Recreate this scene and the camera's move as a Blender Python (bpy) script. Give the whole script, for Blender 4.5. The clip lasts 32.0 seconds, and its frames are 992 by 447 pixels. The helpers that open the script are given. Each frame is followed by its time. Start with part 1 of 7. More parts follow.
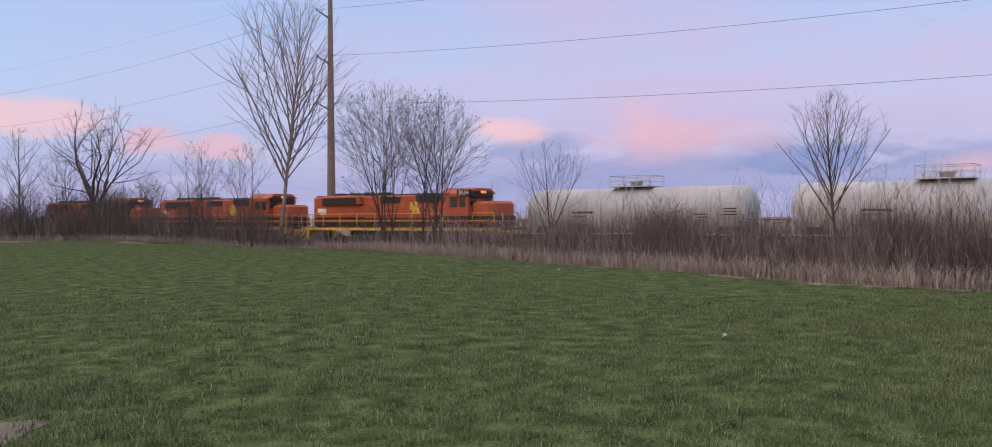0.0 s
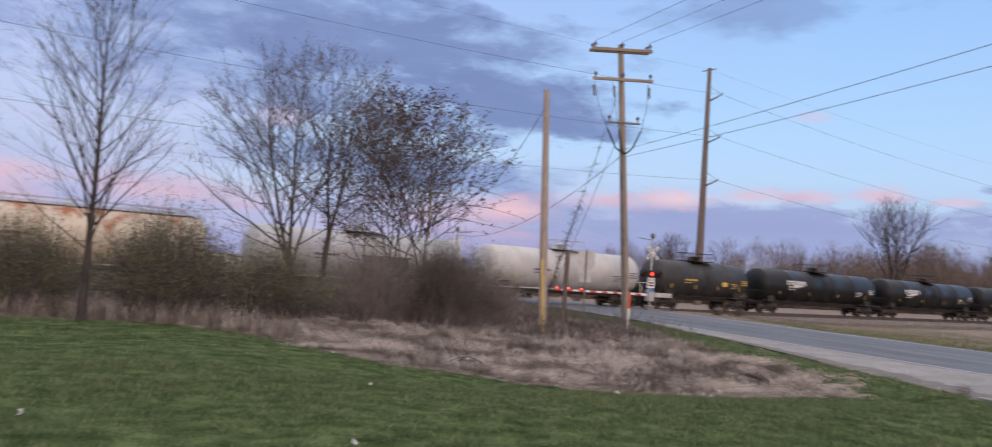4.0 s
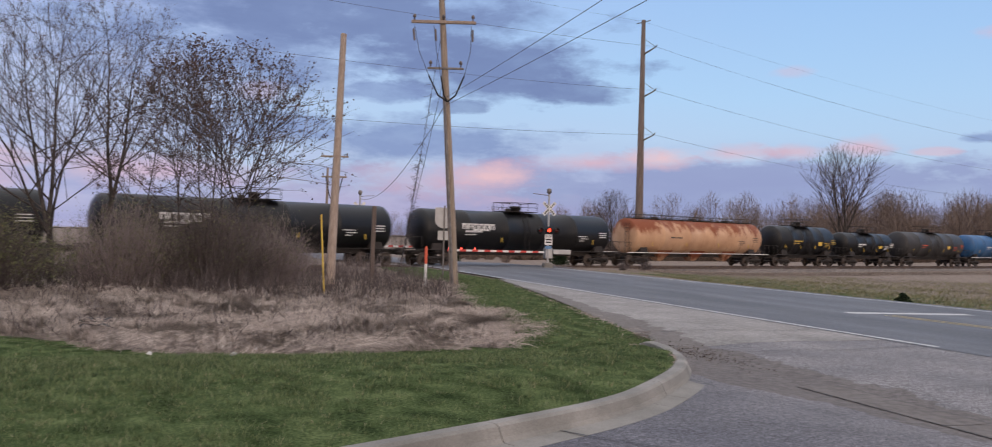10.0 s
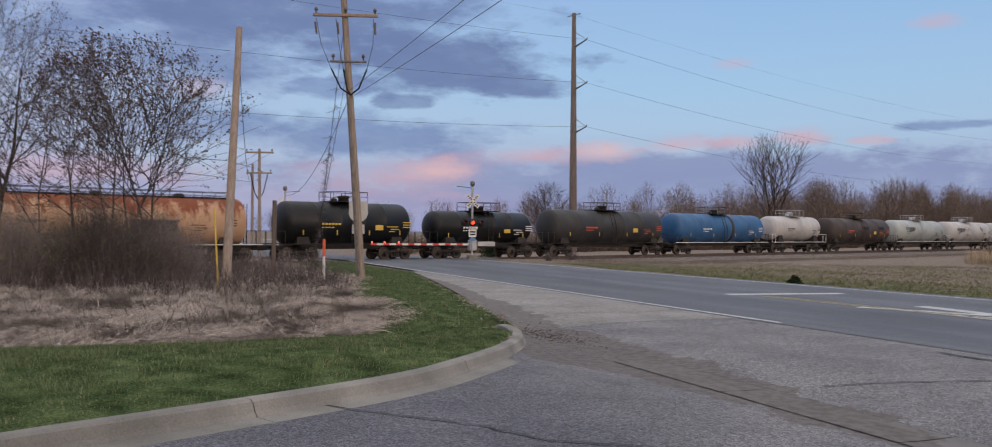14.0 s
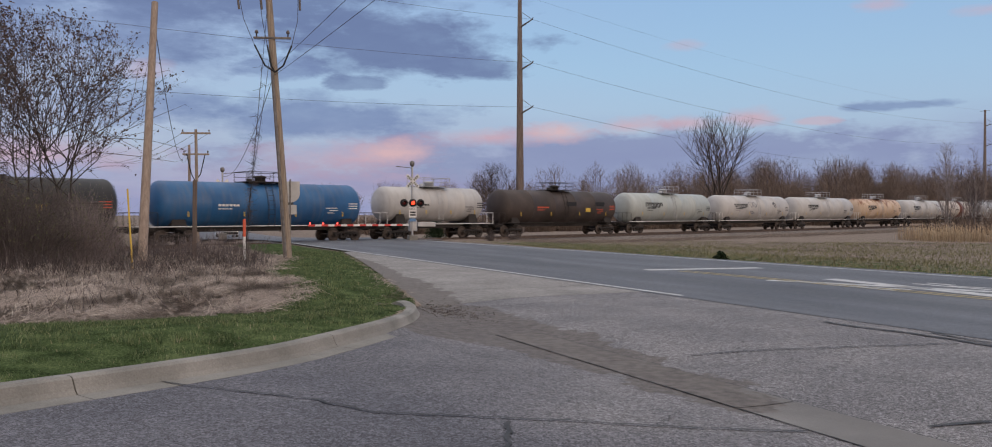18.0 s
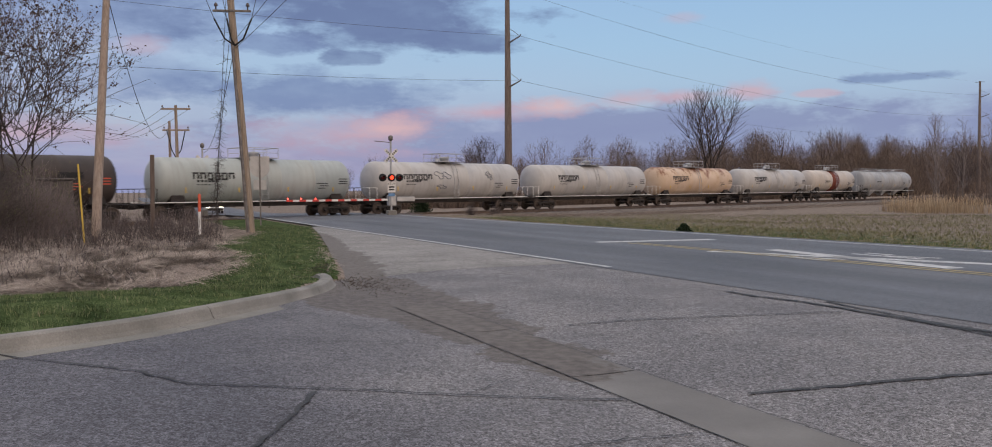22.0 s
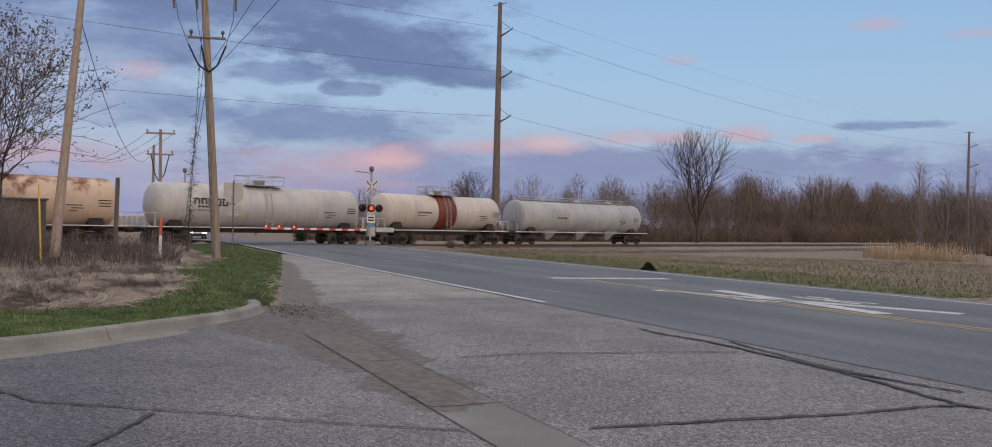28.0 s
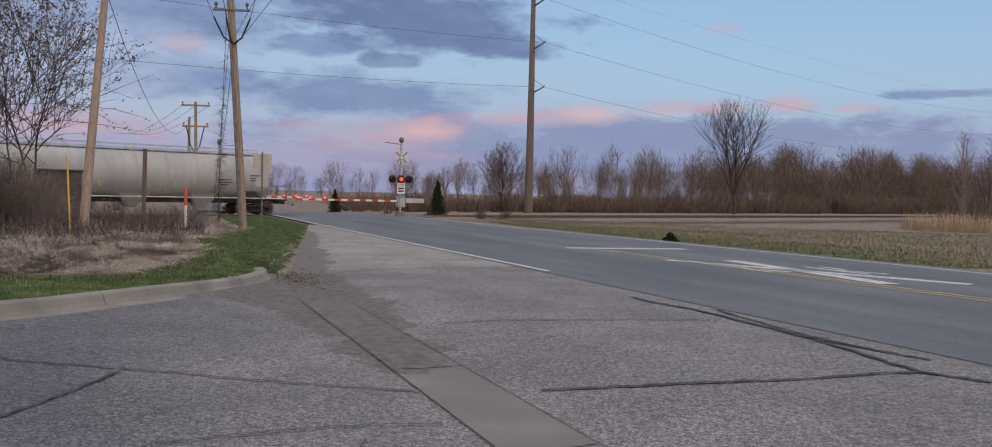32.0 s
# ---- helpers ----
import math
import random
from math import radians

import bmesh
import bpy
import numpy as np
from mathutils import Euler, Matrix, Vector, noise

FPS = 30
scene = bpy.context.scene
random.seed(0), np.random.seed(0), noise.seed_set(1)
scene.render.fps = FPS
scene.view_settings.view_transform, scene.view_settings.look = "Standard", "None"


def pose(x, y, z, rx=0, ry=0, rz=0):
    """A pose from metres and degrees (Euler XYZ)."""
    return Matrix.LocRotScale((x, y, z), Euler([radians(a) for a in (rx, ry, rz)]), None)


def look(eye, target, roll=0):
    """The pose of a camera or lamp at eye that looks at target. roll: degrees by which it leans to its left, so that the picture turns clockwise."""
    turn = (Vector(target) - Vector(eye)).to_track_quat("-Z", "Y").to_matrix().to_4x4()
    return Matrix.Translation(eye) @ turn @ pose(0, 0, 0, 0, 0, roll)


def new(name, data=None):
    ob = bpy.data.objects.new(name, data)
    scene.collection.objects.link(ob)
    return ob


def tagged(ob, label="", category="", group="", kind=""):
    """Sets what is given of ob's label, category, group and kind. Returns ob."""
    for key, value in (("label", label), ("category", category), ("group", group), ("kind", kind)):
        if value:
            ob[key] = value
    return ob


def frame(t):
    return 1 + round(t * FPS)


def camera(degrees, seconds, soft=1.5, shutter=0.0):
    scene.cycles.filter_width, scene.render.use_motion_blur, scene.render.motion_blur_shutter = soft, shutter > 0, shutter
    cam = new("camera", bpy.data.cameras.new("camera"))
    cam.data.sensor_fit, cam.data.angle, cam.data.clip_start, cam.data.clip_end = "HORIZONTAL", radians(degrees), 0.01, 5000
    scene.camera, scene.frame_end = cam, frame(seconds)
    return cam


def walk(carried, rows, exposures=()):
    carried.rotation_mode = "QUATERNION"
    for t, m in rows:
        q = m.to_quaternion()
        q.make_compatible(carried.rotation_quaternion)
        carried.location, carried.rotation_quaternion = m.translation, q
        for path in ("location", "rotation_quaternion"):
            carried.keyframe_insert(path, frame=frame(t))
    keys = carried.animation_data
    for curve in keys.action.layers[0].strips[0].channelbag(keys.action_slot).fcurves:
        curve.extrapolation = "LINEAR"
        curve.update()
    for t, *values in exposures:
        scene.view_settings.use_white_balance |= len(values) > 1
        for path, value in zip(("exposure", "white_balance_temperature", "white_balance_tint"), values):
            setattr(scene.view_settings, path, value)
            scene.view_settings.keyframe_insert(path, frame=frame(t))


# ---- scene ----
cam = camera(59.2, 32.0, 1.0, 0.35)
METRES, EYE, TILT, LEAN, TURN = 14.019, 1.5, -0.5, -0.35, -33.2
ROWS = [
    (0.0, 0.0, 0.0, 0.0, 0.0, 0.12, 0.63),
    (0.5, -0.0, 0.0001, -0.0, -1.67, 0.55, 0.16),
    (1.0, 0.0022, -0.0002, -0.0002, -11.19, 1.2, -0.55),
    (1.5, 0.0057, 0.0005, -0.0002, -19.06, 1.32, -0.28),
    (2.0, 0.0109, 0.0016, -0.0003, -30.09, 1.18, -0.48),
    (2.5, 0.0174, 0.0015, -0.0003, -40.65, 0.75, -2.1),
    (3.0, 0.0316, -0.0026, 0.0013, -52.91, 1.49, -4.0),
    (3.5, 0.0531, -0.0151, 0.0009, -63.63, 2.42, -4.06),
    (4.0, 0.0769, -0.0347, 0.0008, -72.35, 2.88, -3.25),
    (4.5, 0.0986, -0.0562, 0.0006, -76.76, 2.71, -1.47),
    (6.5, 0.2052, -0.17, 0.0006, -70.48, 0.55, -0.1),
    (7.0, 0.2336, -0.2108, -0.0014, -67.19, -1.21, -0.17),
    (7.5, 0.2596, -0.2533, -0.0023, -67.37, -1.12, -0.19),
    (8.0, 0.2797, -0.294, -0.0036, -67.34, -0.81, -0.66),
    (8.5, 0.2999, -0.3304, -0.0058, -67.66, -0.46, -1.01),
    (9.0, 0.3174, -0.3678, -0.0075, -69.58, -0.19, -1.29),
    (9.5, 0.3332, -0.4011, -0.0093, -71.13, 0.12, -1.11),
    (10.0, 0.3477, -0.4281, -0.0108, -73.27, 0.71, -0.94),
    (10.5, 0.3606, -0.4547, -0.0124, -75.77, 1.33, -0.66),
    (11.0, 0.3634, -0.4808, -0.013, -76.68, 1.75, -0.56),
    (11.5, 0.368, -0.4992, -0.0134, -76.91, 1.97, -0.56),
    (12.0, 0.3766, -0.5094, -0.0145, -77.15, 2.14, -0.33),
    (12.5, 0.3725, -0.5198, -0.0159, -77.15, 1.79, 0.33),
    (13.0, 0.3718, -0.5244, -0.017, -77.24, 0.57, -0.05),
    (13.5, 0.3701, -0.5313, -0.0195, -77.62, 0.23, -0.74),
    (14.0, 0.3581, -0.5444, -0.0189, -76.71, 0.36, 0.19),
    (14.5, 0.3506, -0.5521, -0.0197, -73.99, 0.76, 2.7),
    (16.5, 0.3766, -0.5653, -0.0252, -74.64, 0.37, 1.11),
    (17.0, 0.3798, -0.5773, -0.0265, -79.48, -0.01, 0.88),
    (17.5, 0.3829, -0.5914, -0.0276, -79.72, -0.31, 0.82),
    (18.0, 0.3868, -0.6082, -0.0281, -79.7, -0.86, 0.64),
    (18.5, 0.3924, -0.6249, -0.0293, -79.54, -1.16, 0.7),
    (19.0, 0.3961, -0.6371, -0.0301, -79.42, -1.56, 0.94),
    (19.5, 0.3995, -0.6484, -0.0309, -79.36, -1.82, 1.02),
    (20.0, 0.4025, -0.6596, -0.0318, -79.42, -2.13, 0.9),
    (20.5, 0.406, -0.6695, -0.0323, -79.42, -2.22, 0.78),
    (21.0, 0.408, -0.6792, -0.0326, -79.63, -2.35, 0.74),
    (21.5, 0.4107, -0.6901, -0.0332, -79.72, -2.4, 0.9),
    (22.0, 0.4127, -0.6993, -0.0338, -79.8, -2.5, 1.01),
    (22.5, 0.4134, -0.7066, -0.0339, -79.64, -2.55, 1.08),
    (23.0, 0.4153, -0.7129, -0.0341, -79.72, -2.5, 1.14),
    (23.5, 0.417, -0.7228, -0.0345, -79.59, -2.31, 1.24),
    (24.0, 0.418, -0.7354, -0.0347, -79.59, -2.1, 1.27),
    (24.5, 0.4188, -0.7454, -0.035, -79.67, -1.91, 1.15),
    (25.0, 0.4198, -0.7514, -0.035, -79.64, -1.02, 1.22),
    (25.5, 0.4194, -0.753, -0.0351, -79.98, -0.78, 1.0),
    (27.5, 0.4205, -0.7662, -0.0359, -80.42, -0.31, -0.48),
    (28.0, 0.4198, -0.7728, -0.0361, -80.17, -0.23, -0.78),
    (28.5, 0.4199, -0.777, -0.0362, -80.1, -0.21, -0.82),
    (29.0, 0.4205, -0.7796, -0.0362, -79.69, -0.3, -0.54),
    (29.5, 0.4202, -0.7841, -0.0365, -79.19, -0.51, -0.23),
    (30.0, 0.4188, -0.7898, -0.0371, -78.17, -1.09, 0.05),
    (30.5, 0.4192, -0.7949, -0.0373, -77.87, -1.43, 0.04),
    (31.0, 0.4182, -0.8004, -0.0376, -77.53, -1.73, -0.14),
    (31.5, 0.4209, -0.8056, -0.0377, -77.54, -1.97, -0.49),
    (32.0, 0.4209, -0.8175, -0.0381, -77.66, -2.14, -0.76),
]
walk(cam, [(t, pose(0, 0, EYE, TILT, LEAN, TURN) @ pose(METRES * x, METRES * y, METRES * z, 90 + pitch, roll, yaw)) for t, x, y, z, yaw, pitch, roll in ROWS],
     exposures=[(0.0, 0.10, 6750, 18), (2.0, 0.14, 6620, 15), (3.0, 0.16, 6550, 13), (4.2, 0.10, 6600, 14), (7.0, 0.18, 6700, 17), (9.0, 0.08, 6680, 14), (13.0, -0.19, 6650, 10), (19.0, -0.25, 6800, 10), (32.0, -0.27, 6800, 10)])

# ---- plan ----
TH = radians(21.3)                       # heading of the railway against the road's normal
AHEAD = Vector((-math.sin(TH), math.cos(TH)))   # the way the train goes
AWAY = Vector((math.cos(TH), math.sin(TH)))     # across the track, away from the lawn
CROSS = Vector((62.73, -30.0))           # where the track's middle passes the road
RAIL_Z = -0.62
SPEED = 10.92


def on_track(s, off=0.0):
    """A place s metres back along the track from the crossing and off metres across it."""
    p = CROSS - AHEAD * s + AWAY * off
    return p.x, p.y


def track_off(x, y):
    return (x - CROSS.x) * AWAY.x + (y - CROSS.y) * AWAY.y


def road_shift(x):
    """How far the road has swung north beyond the crossing."""
    return 3.8 * sstep((np.asarray(x, float) - 58) / 24)


def sstep(v):
    v = np.clip(v, 0, 1)
    return v * v * (3 - 2 * v)


def pave_z(x, y):
    """Height of the paved surfaces."""
    x, y = np.asarray(x, float), np.asarray(y, float)
    z = -0.25 - 0.11 * np.exp(-((y + 14.85) / 1.2) ** 2) - 0.0062 * (np.clip(x, -4, 64) - 8) - 0.022 * np.clip(x - 67, 0, 27)
    return z + 0.025 * np.clip(y + 12, 0, 7)


KERB = [(-9.0, -5.35), (1.0, -5.5), (3.6, -5.95), (5.2, -6.8), (6.25, -7.88), (7.02, -9.03), (7.65, -10.0), (8.32, -10.95), (9.12, -11.82), (10.35, -12.86), (11.65, -13.66), (12.7, -14.13), (13.5, -14.38), (14.1, -14.44), (14.4, -14.3)]


def kerb_y(x):
    return np.interp(x, [p[0] for p in KERB], [p[1] for p in KERB])


def kerb_side(x, y):
    """Signed distance to the kerb line: above 0 on the lawn's side."""
    x, y = np.asarray(x, float), np.asarray(y, float)
    best = np.full(x.shape, 1e9)
    sign = np.ones(x.shape)
    for (x0, y0), (x1, y1) in zip(KERB, KERB[1:]):
        dx, dy = x1 - x0, y1 - y0
        t = np.clip(((x - x0) * dx + (y - y0) * dy) / (dx * dx + dy * dy), 0, 1)
        d = np.hypot(x - x0 - t * dx, y - y0 - t * dy)
        near = d < best
        best = np.where(near, d, best)
        sign = np.where(near, np.sign(dx * (y - y0) - dy * (x - x0)), sign)
    return best * sign


def rough(x, y, size):
    """Cheap smooth unevenness between -1 and 1."""
    return (np.sin(x / size + 1.3 * np.sin(y / size * 0.7)) + np.sin(y / size * 1.1 + 1.7 * np.sin(x / size * 0.6 + 2))) * 0.5


def land_z(x, y):
    """Height of the ground."""
    x, y = np.asarray(x, float), np.asarray(y, float)
    south = sstep((1 - y) / 7)
    z = -0.42 * sstep((x - 9.5) / 5.5) * south - 0.2 * sstep((x - 10) / 10) * (1 - south)
    z = z - 0.35 * sstep((x - 20) / 14) * (1 - south)
    z = z + 0.03 * rough(x, y, 1.7) * sstep((np.hypot(x, y) - 1) / 4)
    t = track_off(x, y)
    z = np.where(np.abs(t) < 14, z + (-1.12 - z) * sstep((14 - np.abs(t)) / 8), z)
    z = np.where(t > 6, -1.12 - 0.15 * sstep((t - 6) / 20), z)
    field = sstep((-28.6 - y) / 4)
    z = z * (1 - field) + field * np.where(t > 6, z, -0.70 - 0.42 * sstep((-y - 30) / 22) + 0.04 * rough(x, y, 3.1))
    # flat bed under the paved ground and the level crossing
    p = pave_z(x, y)
    k = kerb_side(x, y)
    lot = sstep((0.06 - k) / 0.11) * (x < 14.4) * (y > -19.8)
    rim = sstep((1.6 - k) / 1.5) * (k > -0.5) * (x < 14.9)
    z = z + rim * (p + 0.115 - z)
    yr = y - road_shift(x)
    lane = sstep((yr + 29.3) / 0.5) * sstep((-18.6 - yr) / 0.5)
    verge = sstep((-12.5 - y) / 1.5) * (x >= 13) * (y > -19.8) * sstep((60 - x) / 6)
    z = z + verge * (p - 0.02 + 0.08 * sstep((y + 16.6) / 2) - z)
    apron = (x >= 13.9) * (x < 40) * sstep((apron_y(x) - y) / 0.25) * (y > -20)
    m = np.maximum(np.maximum(lot, lane), apron)
    return z * (1 - m) + (p - 0.06) * m


def apron_y(x):
    """North edge of the pale paved shoulder."""
    return np.interp(x, [14.3, 16.0, 22.0, 30.0, 38.0], [-14.72, -15.1, -16.2, -17.6, -18.9])


LAWN_EDGE = [(60, -15.9), (33.5, -15.7), (28.0, -14.3), (23.4, -13.5), (18.4, -13.2), (15.8, -12.7), (14.6, -11.0), (13.8, -9.1), (13.7, -7.4), (15.3, -5.7), (17.0, -3.5), (20.2, -1.6), (22.0, 0.3), (22.2, 2.6), (21.9, 5.2), (20.5, 8.0), (19.0, 12.4), (19.3, 20.0), (19.6, 40.0), (19.2, 52.0), (9.0, 66.0), (-6.0, 74.0), (-70, 84.0)]


def inside(poly, x, y):
    """Whether the points lie in the polygon."""
    x, y = x + 0.22 * rough(x, y, 0.55) + 0.1 * rough(y, x, 0.2), y + 0.22 * rough(y + 3, x, 0.5)
    r = np.zeros(np.shape(x), bool)
    n = len(poly)
    for i in range(n):
        (x0, y0), (x1, y1) = poly[i], poly[(i + 1) % n]
        if y0 != y1:
            r ^= ((y0 > y) != (y1 > y)) & (x < (x1 - x0) * (y - y0) / (y1 - y0) + x0)
    return r


LAWN = LAWN_EDGE + [(-70, -40.0), (60, -40.0)]


def is_lawn(x, y):
    """Mown green grass: 1 on it, 0 off it."""
    return inside(LAWN, x, y) & (((kerb_side(x, y) > 0.1) & (x < 14.4)) | ((x >= 14.4) & (y > np.where(x < 38, apron_y(x), -18.9))))


# ---- world and sun ----
def build_world():
    w = bpy.data.worlds.new("dusk_sky")
    scene.world = w
    w.use_nodes = True
    nt = w.node_tree
    nt.nodes.clear()
    N = lambda kind: nt.nodes.new(kind)
    L = nt.links.new
    out, bg = N("ShaderNodeOutputWorld"), N("ShaderNodeBackground")
    L(bg.outputs[0], out.inputs[0])
    sky = N("ShaderNodeTexSky")
    sky.sky_type, sky.sun_disc = "NISHITA", False
    sky.sun_elevation, sky.sun_rotation = radians(4), radians(285)
    sky.air_density, sky.dust_density, sky.ozone_density = 1.0, 1.5, 2.0
    tc = N("ShaderNodeTexCoord")
    sep = N("ShaderNodeSeparateXYZ")
    L(tc.outputs["Generated"], sep.inputs[0])

    def math_(op, a, b=None, clamp=False):
        m = N("ShaderNodeMath")
        m.operation, m.use_clamp = op, clamp
        for i, v in enumerate((a, b)):
            if v is None:
                continue
            if isinstance(v, (int, float)):
                m.inputs[i].default_value = v
            else:
                L(v, m.inputs[i])
        return m.outputs[0]

    def ramp(v, stops):
        r = N("ShaderNodeValToRGB")
        el = r.color_ramp.elements
        el[0].position, el[0].color = stops[0][0], (*stops[0][1], 1)
        el[1].position, el[1].color = stops[-1][0], (*stops[-1][1], 1)
        for p, c in stops[1:-1]:
            e = el.new(p)
            e.color = (*c, 1)
        L(v, r.inputs[0])
        return r.outputs[0]

    def mix(f, a, b):
        m = N("ShaderNodeMix")
        m.data_type = "RGBA"
        for i, v in ((0, f), (6, a), (7, b)):
            if isinstance(v, (int, float)):
                m.inputs[i].default_value = v
            elif isinstance(v, tuple):
                m.inputs[i].default_value = (*v, 1)
            else:
                L(v, m.inputs[i])
        return m.outputs[2]

    def vec(op, a, b=None):
        m = N("ShaderNodeVectorMath")
        m.operation = op
        for i, v in enumerate((a, b)):
            if v is None:
                continue
            if isinstance(v, tuple):
                m.inputs[i].default_value = v
            else:
                L(v, m.inputs[i])
        return m

    up = math_("MAXIMUM", sep.outputs[2], 0.0)
    el = math_("MULTIPLY", math_("ARCSINE", up), 57.3)
    az = math_("MULTIPLY", math_("ARCTAN2", sep.outputs[0], sep.outputs[1]), 57.3)
    comb = N("ShaderNodeCombineXYZ")
    L(az, comb.inputs[0])
    L(el, comb.inputs[1])

    def noise_(sx, sy, detail, off, rough_=0.55):
        n = N("ShaderNodeTexNoise")
        n.inputs["Scale"].default_value, n.inputs["Detail"].default_value, n.inputs["Roughness"].default_value = 1.0, detail, rough_
        a = vec("ADD", vec("MULTIPLY", comb.outputs[0], (sx, sy, 0.0)).outputs[0], off)
        L(a.outputs[0], n.inputs["Vector"])
        return n.outputs["Fac"]

    ragged = noise_(0.19, 0.5, 10, (3.1, 7.7, 0.0), 0.62)
    soft_ = noise_(0.035, 0.12, 5, (8.3, 1.7, 4.0))
    wisps = noise_(0.07, 0.45, 6, (1.2, 9.4, 2.0), 0.6)

    inner = math_("ADD", math_("MULTIPLY", noise_(0.12, 0.3, 7, (5.5, 2.2, 6.0), 0.6), 1.5), 0.2, True)

    def cloud(a, e, ra, re, edge, amount):
        """A cloud round azimuth a and elevation e in degrees, with ragged edges."""
        d = vec("LENGTH", vec("MULTIPLY", vec("SUBTRACT", comb.outputs[0], (a, e, 0.0)).outputs[0], (1 / ra, 1 / re, 0.0)).outputs[0]).outputs["Value"]
        v = math_("SUBTRACT", math_("ADD", math_("MULTIPLY", math_("SUBTRACT", ragged, 0.5), 2.3), 1.0), d)
        return math_("MULTIPLY", math_("DIVIDE", v, edge * 0.7, True), math_("MULTIPLY", inner, amount, True), True)

    clear = ramp(math_("DIVIDE", el, 90.0), [(0.0, (0.40, 0.46, 0.73)), (0.05, (0.39, 0.54, 0.80)), (0.10, (0.35, 0.56, 0.85)), (0.19, (0.27, 0.48, 0.83)), (0.4, (0.26, 0.38, 0.66)), (1.0, (0.25, 0.34, 0.56))])
    base = mix(0.06, clear, sky.outputs[0])
    # pink veil in the north-east, thinning out to the south-east
    veil = math_("MULTIPLY", ramp(math_("DIVIDE", az, 180.0), [(0.02, (0.25, 0.25, 0.25)), (0.2, (1, 1, 1)), (0.38, (0.8, 0.8, 0.8)), (0.55, (0.25, 0.25, 0.25)), (0.7, (0.05, 0.05, 0.05))]), ramp(soft_, [(0.3, (0.25, 0.25, 0.25)), (0.62, (1, 1, 1))]))
    col = mix(math_("MULTIPLY", veil, 0.9), base, (0.57, 0.49, 0.71))
    low_ = ramp(math_("DIVIDE", el, 90.0), [(0.0, (1, 1, 1)), (0.04, (0.85, 0.85, 0.85)), (0.075, (0, 0, 0))])
    col = mix(math_("MULTIPLY", low_, ramp(wisps, [(0.36, (0, 0, 0)), (0.6, (0.75, 0.75, 0.75))])), col, (0.33, 0.37, 0.64))
    DARK, MAUVE, PINK, BLUE, ROSE, LIGHT = (0.18, 0.255, 0.48), (0.285, 0.345, 0.59), (0.72, 0.48, 0.57), (0.215, 0.305, 0.56), (0.46, 0.40, 0.61), (0.84, 0.57, 0.60)
    for a, e, ra, re, edge, amount, c in ((84, 16.5, 24, 6.5, 1.0, 0.85, BLUE), (90, 11.2, 13, 3.2, 1.0, 0.8, BLUE), (98, 13.8, 15, 4.2, 0.9, 0.9, DARK), (106, 11.0, 9.5, 2.6, 0.8, 0.95, DARK), (111.5, 9.6, 4.0, 1.1, 0.7, 0.9, DARK), (121, 17.2, 9, 1.8, 0.9, 0.6, DARK),
                                      (98.8, 9.2, 3.2, 0.9, 0.6, 0.75, BLUE), (104, 8.4, 2.4, 0.6, 0.5, 0.8, DARK), (101, 6.2, 11, 1.8, 0.8, 0.85, BLUE), (92, 7.0, 7, 1.6, 1.0, 0.6, BLUE), (138, 6.4, 3.4, 0.4, 0.5, 0.8, BLUE),
                                      (124, 3.0, 30, 2.7, 0.5, 0.85, MAUVE), (100, 2.0, 14, 1.5, 0.9, 0.5, ROSE), (48, 2.6, 22, 2.6, 0.6, 0.7, MAUVE), (36.2, 4.6, 4.2, 1.2, 0.6, 0.7, MAUVE), (53, 3.4, 6, 1.1, 0.6, 0.8, BLUE),
                                      (103.5, 3.7, 7.0, 1.5, 1.5, 0.85, PINK), (106, 4.0, 3.2, 0.8, 1.3, 0.7, LIGHT), (112.6, 5.0, 5, 0.8, 1.3, 0.75, PINK), (117, 5.3, 2.8, 0.8, 1.2, 0.8, LIGHT), (121.6, 5.7, 3.0, 0.7, 1.2, 0.75, PINK), (125.5, 5.8, 2.2, 0.6, 1.2, 0.65, PINK), (129, 6.0, 2.4, 0.7, 1.1, 0.75, PINK), (133, 5.7, 1.6, 0.35, 0.5, 0.5, PINK),
                                      (136.4, 12.3, 2.0, 0.5, 0.9, 0.5, PINK), (125, 10.7, 1.8, 0.45, 0.9, 0.35, PINK), (143, 11.5, 3.0, 0.4, 0.9, 0.4, PINK), (91, 8.8, 2.0, 0.7, 0.8, 0.4, PINK), (85, 3.6, 8, 1.3, 1.2, 0.6, PINK), (74.5, 3.4, 5, 1.7, 1.1, 0.7, PINK),
                                      (33.9, 5.6, 3.4, 1.0, 0.9, 0.85, LIGHT), (43, 6.2, 2.8, 1.5, 1.2, 0.75, PINK), (45, 4.9, 8, 1.8, 1.3, 0.75, PINK), (5.2, 6.1, 5, 1.6, 0.8, 0.8, LIGHT), (11.7, 4.9, 2.6, 0.9, 0.7, 0.8, PINK), (15.4, 4.6, 2.6, 1.0, 0.7, 0.8, PINK), (62, 3.0, 2.2, 0.8, 1.4, 0.7, PINK)):
        col = mix(cloud(a, e, ra, re, edge, amount), col, c)
    # overhead and in the west the evening sky is brighter than in the east
    west = ramp(math_("ADD", math_("MULTIPLY", sep.outputs[0], -0.5), 0.5), [(0.0, (0, 0, 0)), (0.62, (0, 0, 0)), (1.0, (1, 1, 1))])
    high = ramp(up, [(0.0, (0, 0, 0)), (0.36, (0, 0, 0)), (0.75, (1, 1, 1))])
    col = mix(high, col, (1.18, 1.20, 1.27))
    col = mix(west, col, (1.35, 1.08, 0.92))
    L(col, bg.inputs["Color"])
    bg.inputs["Strength"].default_value = 1.0
